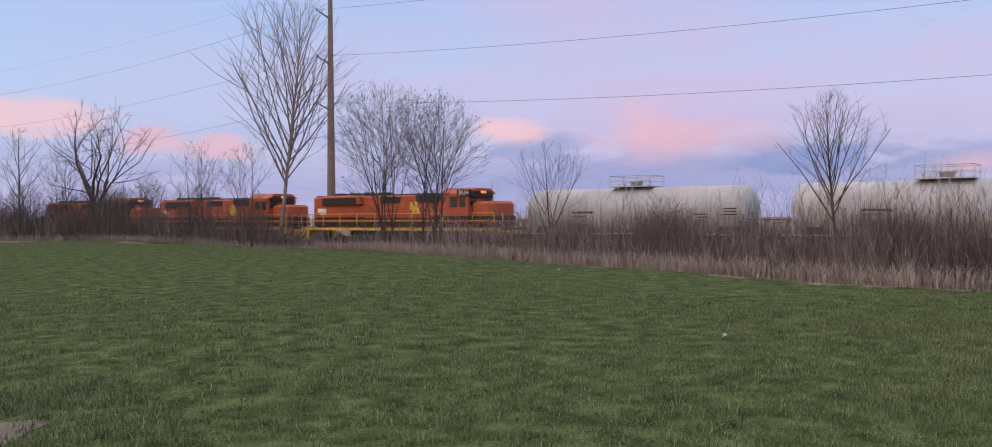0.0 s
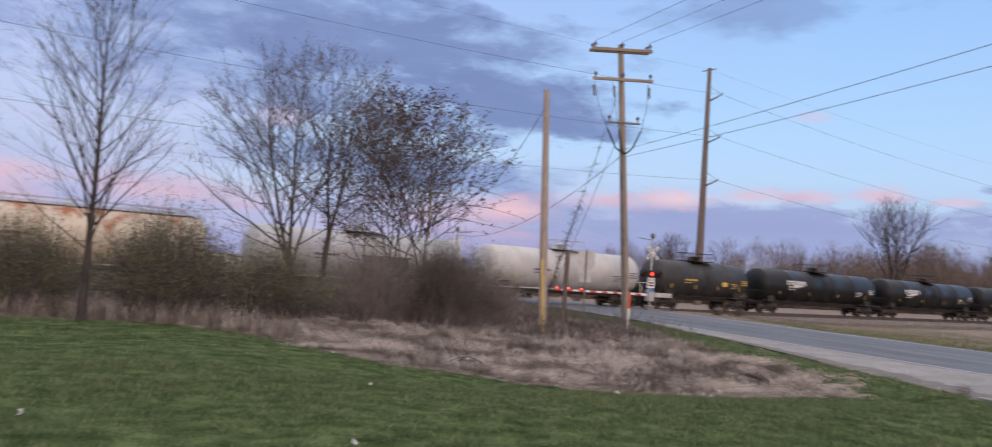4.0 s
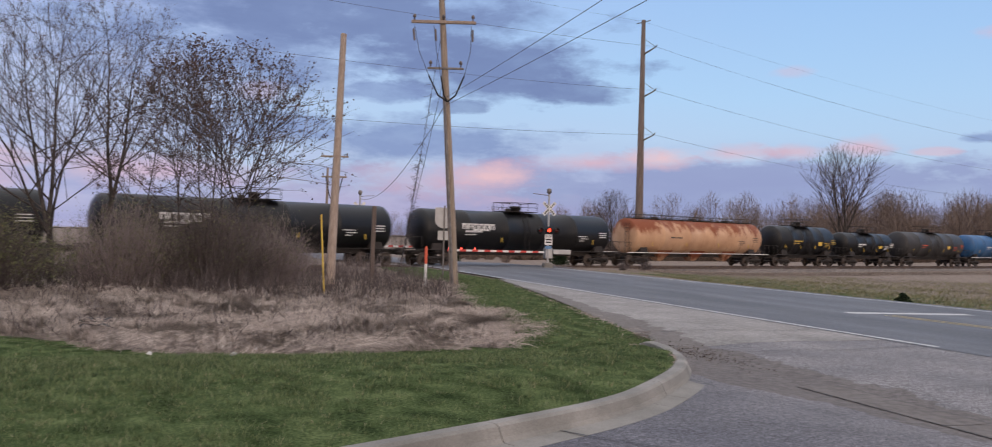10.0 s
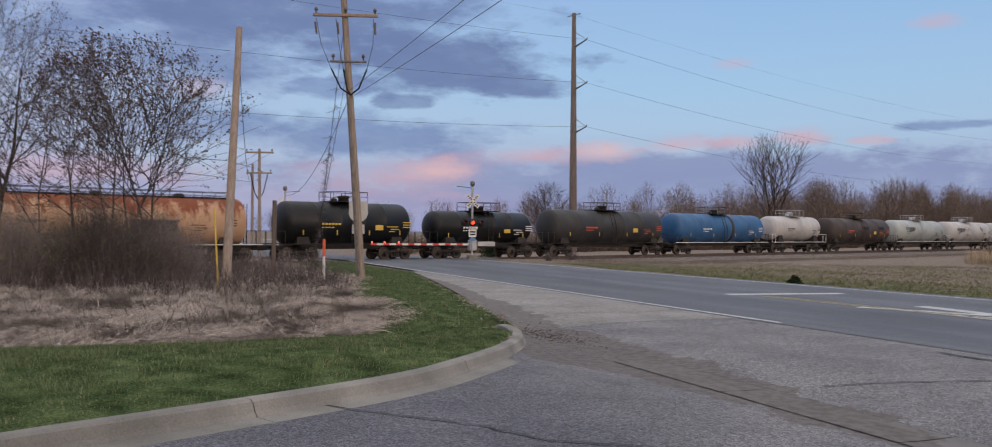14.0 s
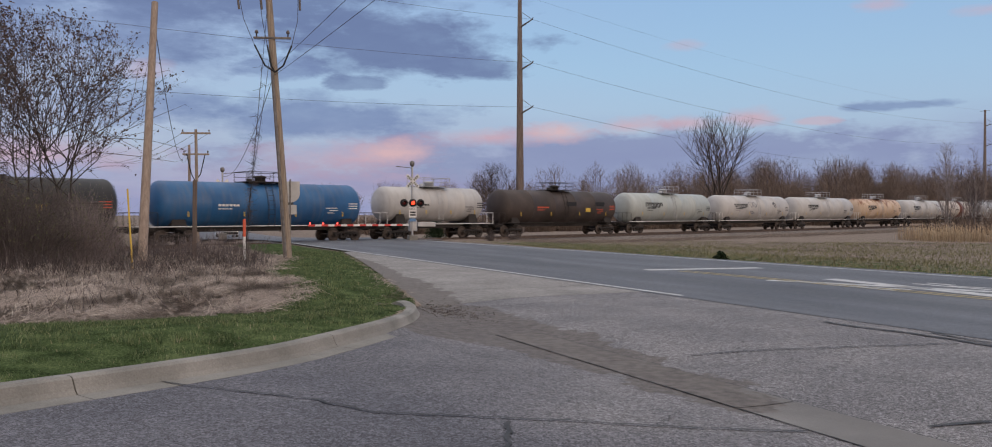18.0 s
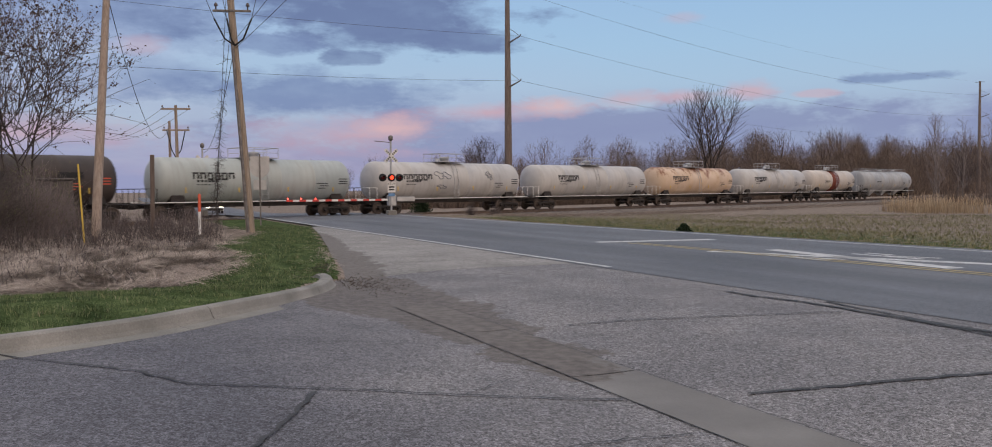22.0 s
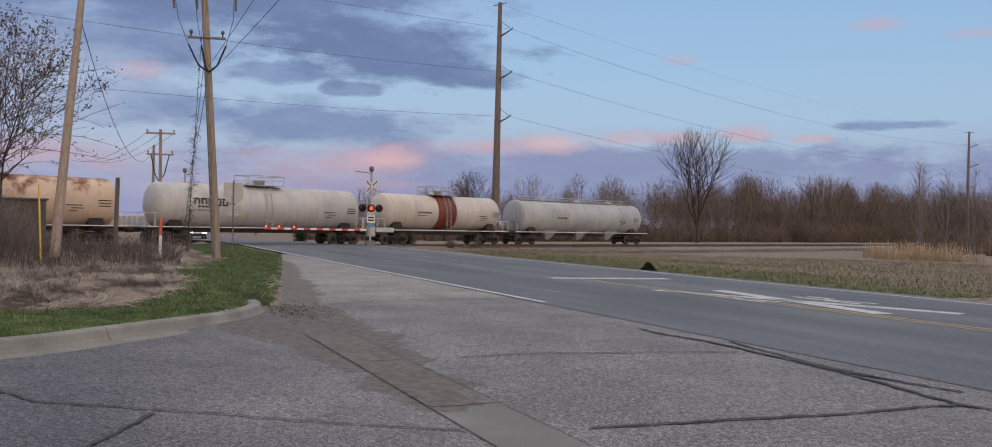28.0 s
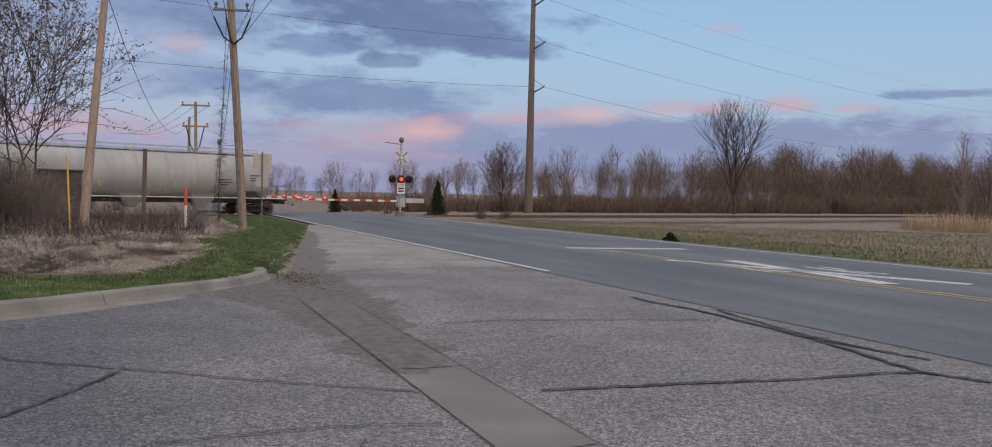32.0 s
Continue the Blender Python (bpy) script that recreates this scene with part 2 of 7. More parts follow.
    sun = new("sun", bpy.data.lights.new("sun", "SUN"))
    sun.data.energy, sun.data.angle, sun.data.color = 0.6, radians(35), (1.0, 0.82, 0.70)
    sun.matrix_world = look((-40, -10, 15), (0, 0, 0))


build_world()

# ---- materials ----
MATS = {}


def material(name, stops, scale=3.0, rough_=0.8, metal=0.0, bump=0.3, fine=40.0, extra=None, stretch=(1, 1, 1), per_piece=0.0, detail=6.0, spec=0.4, grain=0.35, speckle=0.0, chip=45.0):
    """A node material: colour from noise at two sizes, with fine relief."""
    m = bpy.data.materials.new(name)
    m.use_nodes = True
    nt = m.node_tree
    nt.nodes.clear()
    N, L = nt.nodes.new, nt.links.new
    out, bs = N("ShaderNodeOutputMaterial"), N("ShaderNodeBsdfPrincipled")
    L(bs.outputs[0], out.inputs[0])
    tc, mp = N("ShaderNodeTexCoord"), N("ShaderNodeMapping")
    mp.inputs["Scale"].default_value = stretch
    L(tc.outputs["Object"], mp.inputs["Vector"])
    n1, n2 = N("ShaderNodeTexNoise"), N("ShaderNodeTexNoise")
    n1.inputs["Scale"].default_value, n1.inputs["Detail"].default_value = scale, detail
    n2.inputs["Scale"].default_value, n2.inputs["Detail"].default_value = fine, 4
    L(mp.outputs[0], n1.inputs["Vector"])
    L(mp.outputs[0], n2.inputs["Vector"])
    add = N("ShaderNodeMath")
    add.operation = "MULTIPLY_ADD"
    add.inputs[1].default_value = grain
    L(n2.outputs["Fac"], add.inputs[0])
    L(n1.outputs["Fac"], add.inputs[2])
    sub = N("ShaderNodeMath")
    sub.operation = "SUBTRACT"
    sub.inputs[1].default_value = grain * 0.5
    L(add.outputs[0], sub.inputs[0])
    last = sub.outputs[0]
    if per_piece:
        oi = N("ShaderNodeObjectInfo")
        a2 = N("ShaderNodeMath")
        a2.operation = "MULTIPLY_ADD"
        a2.inputs[1].default_value = per_piece
        L(oi.outputs["Random"], a2.inputs[0])
        L(last, a2.inputs[2])
        last = a2.outputs[0]
    r = N("ShaderNodeValToRGB")
    el = r.color_ramp.elements
    el[0].position, el[0].color = stops[0][0], (*stops[0][1], 1)
    el[1].position, el[1].color = stops[-1][0], (*stops[-1][1], 1)
    for p, c in stops[1:-1]:
        el.new(p).color = (*c, 1)
    L(last, r.inputs[0])
    colour = r.outputs[0]
    for size, depth in ((chip, speckle), (chip * 0.36, speckle * 0.5)):
        if not speckle:
            break
        # stones of the surface: each its own shade
        vo, sp, mr, mx = N("ShaderNodeTexVoronoi"), N("ShaderNodeSeparateColor"), N("ShaderNodeMapRange"), N("ShaderNodeMix")
        vo.inputs["Scale"].default_value = size
        L(tc.outputs["Object"], vo.inputs["Vector"])
        L(vo.outputs["Color"], sp.inputs[0])
        L(sp.outputs[0], mr.inputs["Value"])
        mr.inputs["To Min"].default_value, mr.inputs["To Max"].default_value = 1 - depth, 1 + depth
        mx.data_type, mx.blend_type = "RGBA", "MULTIPLY"
        mx.inputs[0].default_value = 1.0
        L(colour, mx.inputs[6])
        L(mr.outputs[0], mx.inputs[7])
        colour = mx.outputs[2]
    if extra:
        colour = extra(nt, tc, colour)
    L(colour, bs.inputs["Base Color"])
    bs.inputs["Roughness"].default_value, bs.inputs["Metallic"].default_value = rough_, metal
    bs.inputs["Specular IOR Level"].default_value = spec
    if bump:
        b = N("ShaderNodeBump")
        b.inputs["Strength"].default_value, b.inputs["Distance"].default_value = bump, 0.02
        L(n2.outputs["Fac"], b.inputs["Height"])
        L(b.outputs[0], bs.inputs["Normal"])
    MATS[name] = m
    return m


def plain(name, colour, rough_=0.6, metal=0.0, vary=0.15, scale=2.0):
    a, b = tuple(c * (1 - vary) for c in colour), tuple(min(1, c * (1 + vary)) for c in colour)
    return material(name, [(0.3, a), (0.7, b)], scale, rough_, metal, 0.08)


def glow(name, colour, power):
    m = bpy.data.materials.new(name)
    m.use_nodes = True
    bs = m.node_tree.nodes["Principled BSDF"]
    bs.inputs["Base Color"].default_value = (*colour, 1)
    bs.inputs["Emission Color"].default_value = (*colour, 1)
    bs.inputs["Emission Strength"].default_value = power
    MATS[name] = m
    return m


def island_material(name, stops, rough_=0.9, patch=0.0, soft_up=0.0):
    """For joined blades, leaves and twigs: each piece its own tint."""
    m = bpy.data.materials.new(name)
    m.use_nodes = True
    nt = m.node_tree
    bs = nt.nodes["Principled BSDF"]
    g, r = nt.nodes.new("ShaderNodeNewGeometry"), nt.nodes.new("ShaderNodeValToRGB")
    el = r.color_ramp.elements
    el[0].position, el[0].color = stops[0][0], (*stops[0][1], 1)
    el[1].position, el[1].color = stops[-1][0], (*stops[-1][1], 1)
    for p, c in stops[1:-1]:
        el.new(p).color = (*c, 1)
    nt.links.new(g.outputs["Random Per Island"], r.inputs[0])
    colour = r.outputs[0]
    if patch:
        tc, n, k, mx = nt.nodes.new("ShaderNodeTexCoord"), nt.nodes.new("ShaderNodeTexNoise"), nt.nodes.new("ShaderNodeValToRGB"), nt.nodes.new("ShaderNodeMix")
        n.inputs["Scale"].default_value, n.inputs["Detail"].default_value, n.inputs["Roughness"].default_value = 1.3, 9, 0.75
        nt.links.new(tc.outputs["Object"], n.inputs["Vector"])
        nt.links.new(n.outputs["Fac"], k.inputs[0])
        k.color_ramp.elements[0].position, k.color_ramp.elements[0].color = 0.36, (1 - patch, 1 - patch * 0.9, 1 - patch, 1)
        k.color_ramp.elements[1].position, k.color_ramp.elements[1].color = 0.64, (1, 1, 1, 1)
        mx.data_type, mx.blend_type = "RGBA", "MULTIPLY"
        mx.inputs[0].default_value = 1.0
        nt.links.new(colour, mx.inputs[6])
        nt.links.new(k.outputs[0], mx.inputs[7])
        colour = mx.outputs[2]
    nt.links.new(colour, bs.inputs["Base Color"])
    if soft_up:
        # thin blades take light from all round: lean their normals upwards
        a = nt.nodes.new("ShaderNodeVectorMath")
        a.operation = "MULTIPLY_ADD"
        a.inputs[1].default_value, a.inputs[2].default_value = (1 - soft_up,) * 3, (0, 0, soft_up)
        b = nt.nodes.new("ShaderNodeVectorMath")
        b.operation = "NORMALIZE"
        nt.links.new(g.outputs["Normal"], a.inputs[0])
        nt.links.new(a.outputs[0], b.inputs[0])
        nt.links.new(b.outputs[0], bs.inputs["Normal"])
    bs.inputs["Roughness"].default_value = rough_
    bs.inputs["Specular IOR Level"].default_value = 0.2
    MATS[name] = m
    return m


def ground_mix(nt, tc, colour):
    """Dead grass where the vertices say so, with a ragged border."""
    N, L = nt.nodes.new, nt.links.new
    at = N("ShaderNodeAttribute")
    at.attribute_name = "dry"
    n = N("ShaderNodeTexNoise")
    n.inputs["Scale"].default_value, n.inputs["Detail"].default_value = 2.2, 5
    L(tc.outputs["Object"], n.inputs["Vector"])
    a = N("ShaderNodeMath")
    a.operation = "ADD"
    L(at.outputs["Fac"], a.inputs[0])
    L(n.outputs["Fac"], a.inputs[1])
    r = N("ShaderNodeValToRGB")
    r.color_ramp.elements[0].position, r.color_ramp.elements[1].position = 0.85, 1.1
    L(a.outputs[0], r.inputs[0])
    n2 = N("ShaderNodeTexNoise")
    n2.inputs["Scale"].default_value, n2.inputs["Detail"].default_value = 5.0, 8
    L(tc.outputs["Object"], n2.inputs["Vector"])
    d = N("ShaderNodeValToRGB")
    e = d.color_ramp.elements
    e[0].position, e[0].color = 0.3, (0.13, 0.105, 0.09, 1)
    e[1].position, e[1].color = 0.7, (0.33, 0.27, 0.23, 1)
    L(n2.outputs["Fac"], d.inputs[0])
    mx = N("ShaderNodeMix")
    mx.data_type = "RGBA"
    L(r.outputs[0], mx.inputs[0])
    L(colour, mx.inputs[6])
    L(d.outputs[0], mx.inputs[7])
    return mx.outputs[2]


def soil_mix(nt, tc, colour):
    """Washed soil on the asphalt where the vertices say so, in ragged tongues."""
    N, L = nt.nodes.new, nt.links.new
    at = N("ShaderNodeAttribute")
    at.attribute_name = "soil"
    n = N("ShaderNodeTexNoise")
    n.inputs["Scale"].default_value, n.inputs["Detail"].default_value, n.inputs["Roughness"].default_value = 1.7, 9, 0.62
    mp = N("ShaderNodeMapping")
    mp.inputs["Scale"].default_value = (0.8, 1.1, 1)
    L(tc.outputs["Object"], mp.inputs["Vector"])
    L(mp.outputs[0], n.inputs["Vector"])
    a = N("ShaderNodeMath")
    a.operation = "ADD"
    L(at.outputs["Fac"], a.inputs[0])
    L(n.outputs["Fac"], a.inputs[1])
    r = N("ShaderNodeValToRGB")
    r.color_ramp.elements[0].position, r.color_ramp.elements[1].position = 0.97, 1.06
    r.color_ramp.elements[1].color = (0.74, 0.74, 0.74, 1)
    L(a.outputs[0], r.inputs[0])
    n2 = N("ShaderNodeTexNoise")
    n2.inputs["Scale"].default_value, n2.inputs["Detail"].default_value = 9.0, 10
    L(tc.outputs["Object"], n2.inputs["Vector"])
    d = N("ShaderNodeValToRGB")
    e = d.color_ramp.elements
    e[0].position, e[0].color = 0.33, (0.075, 0.062, 0.056, 1)
    e[1].position, e[1].color = 0.62, (0.15, 0.13, 0.118, 1)
    L(n2.outputs["Fac"], d.inputs[0])
    mx = N("ShaderNodeMix")
    mx.data_type = "RGBA"
    L(r.outputs[0], mx.inputs[0])
    L(colour, mx.inputs[6])
    L(d.outputs[0], mx.inputs[7])
    return mx.outputs[2]


def lot_mix(nt, tc, colour):
    """The surface beside the kerb is darker and bluer than that of the entrance."""
    N, L = nt.nodes.new, nt.links.new
    s, n, a, r, mx = N("ShaderNodeSeparateXYZ"), N("ShaderNodeTexNoise"), N("ShaderNodeMath"), N("ShaderNodeMapRange"), N("ShaderNodeMix")
    L(tc.outputs["Object"], s.inputs[0])
    n.inputs["Scale"].default_value, n.inputs["Detail"].default_value = 0.55, 6
    L(tc.outputs["Object"], n.inputs["Vector"])
    a.operation = "MULTIPLY_ADD"
    a.inputs[1].default_value = 3.0
    L(n.outputs["Fac"], a.inputs[0])
    L(s.outputs[1], a.inputs[2])
    L(a.outputs[0], r.inputs["Value"])
    r.inputs["From Min"].default_value, r.inputs["From Max"].default_value = -13.0, -10.2
    mx.data_type, mx.blend_type = "RGBA", "MULTIPLY"
    mx.inputs[7].default_value = (0.6, 0.62, 0.69, 1)
    L(r.outputs[0], mx.inputs[0])
    L(colour, mx.inputs[6])
    return soil_mix(nt, tc, mx.outputs[2])


def wheel_tracks(nt, tc, c):
    """Long bands that traffic has worn along the road, and patches of oil."""
    N, L = nt.nodes.new, nt.links.new
    for scale, off, lo, hi in (((0.012, 0.75, 0), (3.0, 1.0, 0.0), 0.80, 1.14), ((0.10, 0.5, 0), (7.0, 4.0, 2.0), 0.90, 1.08)):
        mp, n, r, mx = N("ShaderNodeMapping"), N("ShaderNodeTexNoise"), N("ShaderNodeMapRange"), N("ShaderNodeMix")
        mp.inputs["Scale"].default_value, mp.inputs["Location"].default_value = scale, off
        n.inputs["Scale"].default_value, n.inputs["Detail"].default_value = 1.0, 4
        L(tc.outputs["Object"], mp.inputs["Vector"])
        L(mp.outputs[0], n.inputs["Vector"])
        L(n.outputs["Fac"], r.inputs["Value"])
        r.inputs["From Min"].default_value, r.inputs["From Max"].default_value = 0.35, 0.65
        r.inputs["To Min"].default_value, r.inputs["To Max"].default_value = lo, hi
        mx.data_type, mx.blend_type = "RGBA", "MULTIPLY"
        mx.inputs[0].default_value = 1.0
        L(c, mx.inputs[6])
        L(r.outputs[0], mx.inputs[7])
        c = mx.outputs[2]
    return c


def rusty(colour, amount, top=0.0):
    """Rust patches over paint; top: more of it on the upper half."""
    def f(nt, tc, c):
        N, L = nt.nodes.new, nt.links.new
        mp = N("ShaderNodeMapping")
        mp.inputs["Scale"].default_value = (1.1, 1.0, 0.22)
        L(tc.outputs["Object"], mp.inputs["Vector"])
        n = N("ShaderNodeTexNoise")
        n.inputs["Scale"].default_value, n.inputs["Detail"].default_value, n.inputs["Roughness"].default_value = 1.3, 9, 0.65
        L(mp.outputs[0], n.inputs["Vector"])
        s = N("ShaderNodeSeparateXYZ")
        L(tc.outputs["Object"], s.inputs[0])
        k = N("ShaderNodeMath")
        k.operation = "MULTIPLY_ADD"
        k.inputs[1].default_value = top
        L(s.outputs[2], k.inputs[0])
        L(n.outputs["Fac"], k.inputs[2])
        r = N("ShaderNodeValToRGB")
        e = r.color_ramp.elements
        e[0].position, e[0].color = 1 - amount, (0, 0, 0, 1)
        e[1].position, e[1].color = 1.14 - amount, (1, 1, 1, 1)
        L(k.outputs[0], r.inputs[0])
        mx = N("ShaderNodeMix")
        mx.data_type = "RGBA"
        mx.inputs[7].default_value = (*colour, 1)
        L(r.outputs[0], mx.inputs[0])
        L(c, mx.inputs[6])
        return mx.outputs[2]
    return f


def grime(nt, tc, c):
    """Streaks of dirt that run down the sides, and road dust at the bottom."""
    N, L = nt.nodes.new, nt.links.new
    mp = N("ShaderNodeMapping")
    mp.inputs["Scale"].default_value = (2.6, 0.5, 0.25)
    L(tc.outputs["Object"], mp.inputs["Vector"])
    n = N("ShaderNodeTexNoise")
    n.inputs["Scale"].default_value, n.inputs["Detail"].default_value = 1.5, 7
    L(mp.outputs[0], n.inputs["Vector"])
    r = N("ShaderNodeValToRGB")
    e = r.color_ramp.elements
    e[0].position, e[0].color = 0.48, (0, 0, 0, 1)
    e[1].position, e[1].color = 0.85, (0.42, 0.42, 0.42, 1)
    L(n.outputs["Fac"], r.inputs[0])
    mx = N("ShaderNodeMix")
    mx.data_type = "RGBA"
    mx.inputs[7].default_value = (0.18, 0.15, 0.13, 1)
    L(r.outputs[0], mx.inputs[0])
    L(c, mx.inputs[6])
    return mx.outputs[2]


def build_materials():
    material("ground", [(0.25, (0.018, 0.03, 0.011)), (0.5, (0.058, 0.084, 0.033)), (0.75, (0.125, 0.158, 0.07))], 2.6, 1.0, 0, 0.8, 42, ground_mix, spec=0.02, grain=1.0)
    material("lot_asphalt", [(0.2, (0.143, 0.138, 0.146)), (0.45, (0.175, 0.169, 0.178)), (0.6, (0.205, 0.196, 0.202)), (0.9, (0.265, 0.252, 0.252))], 0.8, 0.9, 0, 0.7, 60, lot_mix, grain=0.6, speckle=0.62, chip=105.0)
    material("road_asphalt", [(0.3, (0.085, 0.09, 0.105)), (0.6, (0.12, 0.125, 0.14)), (0.8, (0.16, 0.16, 0.17))], 0.8, 0.7, 0, 0.35, 90, wheel_tracks, stretch=(0.25, 1, 1), grain=0.5, speckle=0.3, chip=90)
    material("apron", [(0.3, (0.20, 0.19, 0.18)), (0.6, (0.27, 0.255, 0.245)), (0.8, (0.32, 0.30, 0.29))], 0.8, 0.9, 0, 0.4, 60, soil_mix, grain=0.5, speckle=0.3)
    material("concrete", [(0.3, (0.15, 0.145, 0.132)), (0.55, (0.225, 0.215, 0.198)), (0.75, (0.30, 0.285, 0.262))], 1.3, 0.9, 0, 0.25, 60, grain=0.35, speckle=0.06, chip=120)
    material("drain_concrete", [(0.3, (0.145, 0.138, 0.135)), (0.6, (0.20, 0.192, 0.185)), (0.8, (0.25, 0.24, 0.232))], 1.2, 0.9, 0, 0.3, 80, soil_mix)
    material("seal", [(0.3, (0.02, 0.02, 0.022)), (0.7, (0.05, 0.05, 0.052))], 4, 0.7)
    material("dirt", [(0.3, (0.11, 0.09, 0.075)), (0.7, (0.2, 0.17, 0.145))], 2.5, 0.95, 0, 0.7, 60)
    material("ballast", [(0.3, (0.12, 0.102, 0.093)), (0.55, (0.20, 0.173, 0.158)), (0.75, (0.28, 0.245, 0.225))], 3, 0.95, 0, 0.9, 22, speckle=0.5, chip=16)
    material("road_paint", [(0.3, (0.34, 0.34, 0.345)), (0.6, (0.56, 0.56, 0.56))], 6, 0.7)
    material("road_paint_yellow", [(0.3, (0.26, 0.21, 0.11)), (0.6, (0.42, 0.34, 0.18))], 6, 0.7)
    material("rail_steel", [(0.3, (0.10, 0.07, 0.055)), (0.7, (0.2, 0.15, 0.12))], 5, 0.5, 0.6)
    material("sleeper", [(0.3, (0.06, 0.05, 0.045)), (0.7, (0.14, 0.12, 0.11))], 6, 0.95, per_piece=0.2)
    material("pole_wood", [(0.3, (0.20, 0.155, 0.12)), (0.55, (0.31, 0.25, 0.20)), (0.75, (0.38, 0.32, 0.27))], 2.5, 0.9, 0, 0.5, 30, stretch=(6, 6, 0.35))
    material("pole_new", [(0.3, (0.25, 0.19, 0.155)), (0.6, (0.34, 0.27, 0.225)), (0.8, (0.41, 0.34, 0.29))], 2.5, 0.9, 0, 0.5, 30, stretch=(6, 6, 0.35))
    material("pole_dark", [(0.3, (0.10, 0.075, 0.065)), (0.6, (0.16, 0.125, 0.11)), (0.8, (0.2, 0.17, 0.15))], 2.5, 0.9, 0, 0.4, 30, stretch=(6, 6, 0.35))
    material("post_steel", [(0.3, (0.12, 0.11, 0.11)), (0.7, (0.24, 0.22, 0.21))], 5, 0.6, 0.4)
    material("hut_metal", [(0.3, (0.06, 0.052, 0.05)), (0.6, (0.10, 0.088, 0.084)), (0.8, (0.15, 0.13, 0.12))], 2.0, 0.7, 0.1, 0.1, 30, stretch=(1, 1, 0.3))
    plain("galvanised", (0.42, 0.42, 0.43), 0.5, 0.5)
    plain("insulator", (0.12, 0.10, 0.10), 0.4)
    plain("wire", (0.05, 0.05, 0.055), 0.5)
    plain("black", (0.012, 0.012, 0.013), 0.6)
    plain("white_paint", (0.68, 0.67, 0.66), 0.6)
    plain("red_paint", (0.55, 0.06, 0.05), 0.55)
    plain("orange_paint", (0.58, 0.10, 0.05), 0.6)
    plain("yellow_paint", (0.62, 0.42, 0.07), 0.55)
    plain("blue_paint", (0.12, 0.25, 0.45), 0.55)
    plain("underframe", (0.035, 0.03, 0.028), 0.8, 0.2, 0.4)
    material("wheel_steel", [(0.3, (0.05, 0.04, 0.035)), (0.7, (0.12, 0.095, 0.08))], 5, 0.6, 0.5)
    material("tank_sage", [(0.25, (0.30, 0.335, 0.33)), (0.5, (0.37, 0.405, 0.40)), (0.75, (0.43, 0.46, 0.45))], 0.5, 0.55, 0, 0.05, 30, grime)
    # white tank paint with the warm evening glow put into its colour
    material("tank_warm_lit", [(0.25, (0.43, 0.39, 0.355)), (0.5, (0.52, 0.475, 0.435)), (0.75, (0.58, 0.535, 0.49))], 0.5, 0.6, 0, 0.05, 30, grime)
    plain("graffiti", (0.09, 0.10, 0.13), 0.6)
    material("tank_white", [(0.25, (0.37, 0.362, 0.36)), (0.5, (0.455, 0.445, 0.44)), (0.75, (0.52, 0.51, 0.50))], 0.6, 0.55, 0, 0.05, 30, grime)
    material("tank_grey", [(0.25, (0.29, 0.30, 0.315)), (0.5, (0.37, 0.38, 0.395)), (0.75, (0.44, 0.45, 0.465))], 0.5, 0.55, 0, 0.05, 30, grime)
    material("tank_black", [(0.3, (0.006, 0.0065, 0.008)), (0.6, (0.01, 0.0105, 0.012)), (0.85, (0.03, 0.028, 0.026))], 0.7, 0.4, 0, 0.04, 30, spec=0.3)
    material("tank_dark", [(0.3, (0.028, 0.028, 0.030)), (0.6, (0.046, 0.045, 0.046)), (0.8, (0.08, 0.076, 0.074))], 0.6, 0.5, 0, 0.05, 30, None, spec=0.25)
    material("tank_blue", [(0.3, (0.015, 0.075, 0.19)), (0.6, (0.025, 0.11, 0.26)), (0.8, (0.05, 0.15, 0.3))], 0.6, 0.45, 0, 0.04, 30, grime)
    material("tank_brown", [(0.3, (0.036, 0.028, 0.026)), (0.6, (0.06, 0.046, 0.042)), (0.8, (0.10, 0.075, 0.065))], 0.6, 0.65, 0, 0.05, 30)
    material("tank_rust", [(0.3, (0.42, 0.24, 0.14)), (0.6, (0.55, 0.34, 0.21)), (0.8, (0.62, 0.43, 0.3))], 0.7, 0.75, 0, 0.1, 30, rusty((0.215, 0.062, 0.026), 0.41, 0.24))
    material("tank_cream", [(0.3, (0.45, 0.38, 0.30)), (0.6, (0.56, 0.49, 0.40)), (0.8, (0.62, 0.55, 0.47))], 0.7, 0.7, 0, 0.1, 30, rusty((0.30, 0.11, 0.05), 0.40, 0.12))
    # brown stains over white paint whose base colour holds the warm sunset light
    material("tank_stained", [(0.3, (0.5, 0.36, 0.25)), (0.6, (0.6, 0.46, 0.35)), (0.8, (0.66, 0.54, 0.44))], 0.7, 0.65, 0, 0.05, 30, rusty((0.20, 0.075, 0.04), 0.37, 0.17))
    material("band_brown", [(0.3, (0.14, 0.035, 0.022)), (0.7, (0.22, 0.06, 0.04))], 1.5, 0.6)
    material("loco_orange", [(0.3, (0.29, 0.06, 0.024)), (0.6, (0.40, 0.08, 0.03)), (0.8, (0.46, 0.12, 0.055))], 0.7, 0.5, 0, 0.05, 30)
    material("bark", [(0.3, (0.032, 0.026, 0.024)), (0.6, (0.07, 0.058, 0.053)), (0.8, (0.12, 0.10, 0.09))], 5, 0.95, 0, 0.6, 40, stretch=(1, 1, 0.3))
    material("pale_bark", [(0.3, (0.13, 0.11, 0.105)), (0.6, (0.22, 0.19, 0.18)), (0.8, (0.30, 0.27, 0.25))], 5, 0.95, 0, 0.5, 40, stretch=(1, 1, 0.3))
    island_material("twig", [(0.0, (0.045, 0.037, 0.037)), (1.0, (0.145, 0.117, 0.112))])
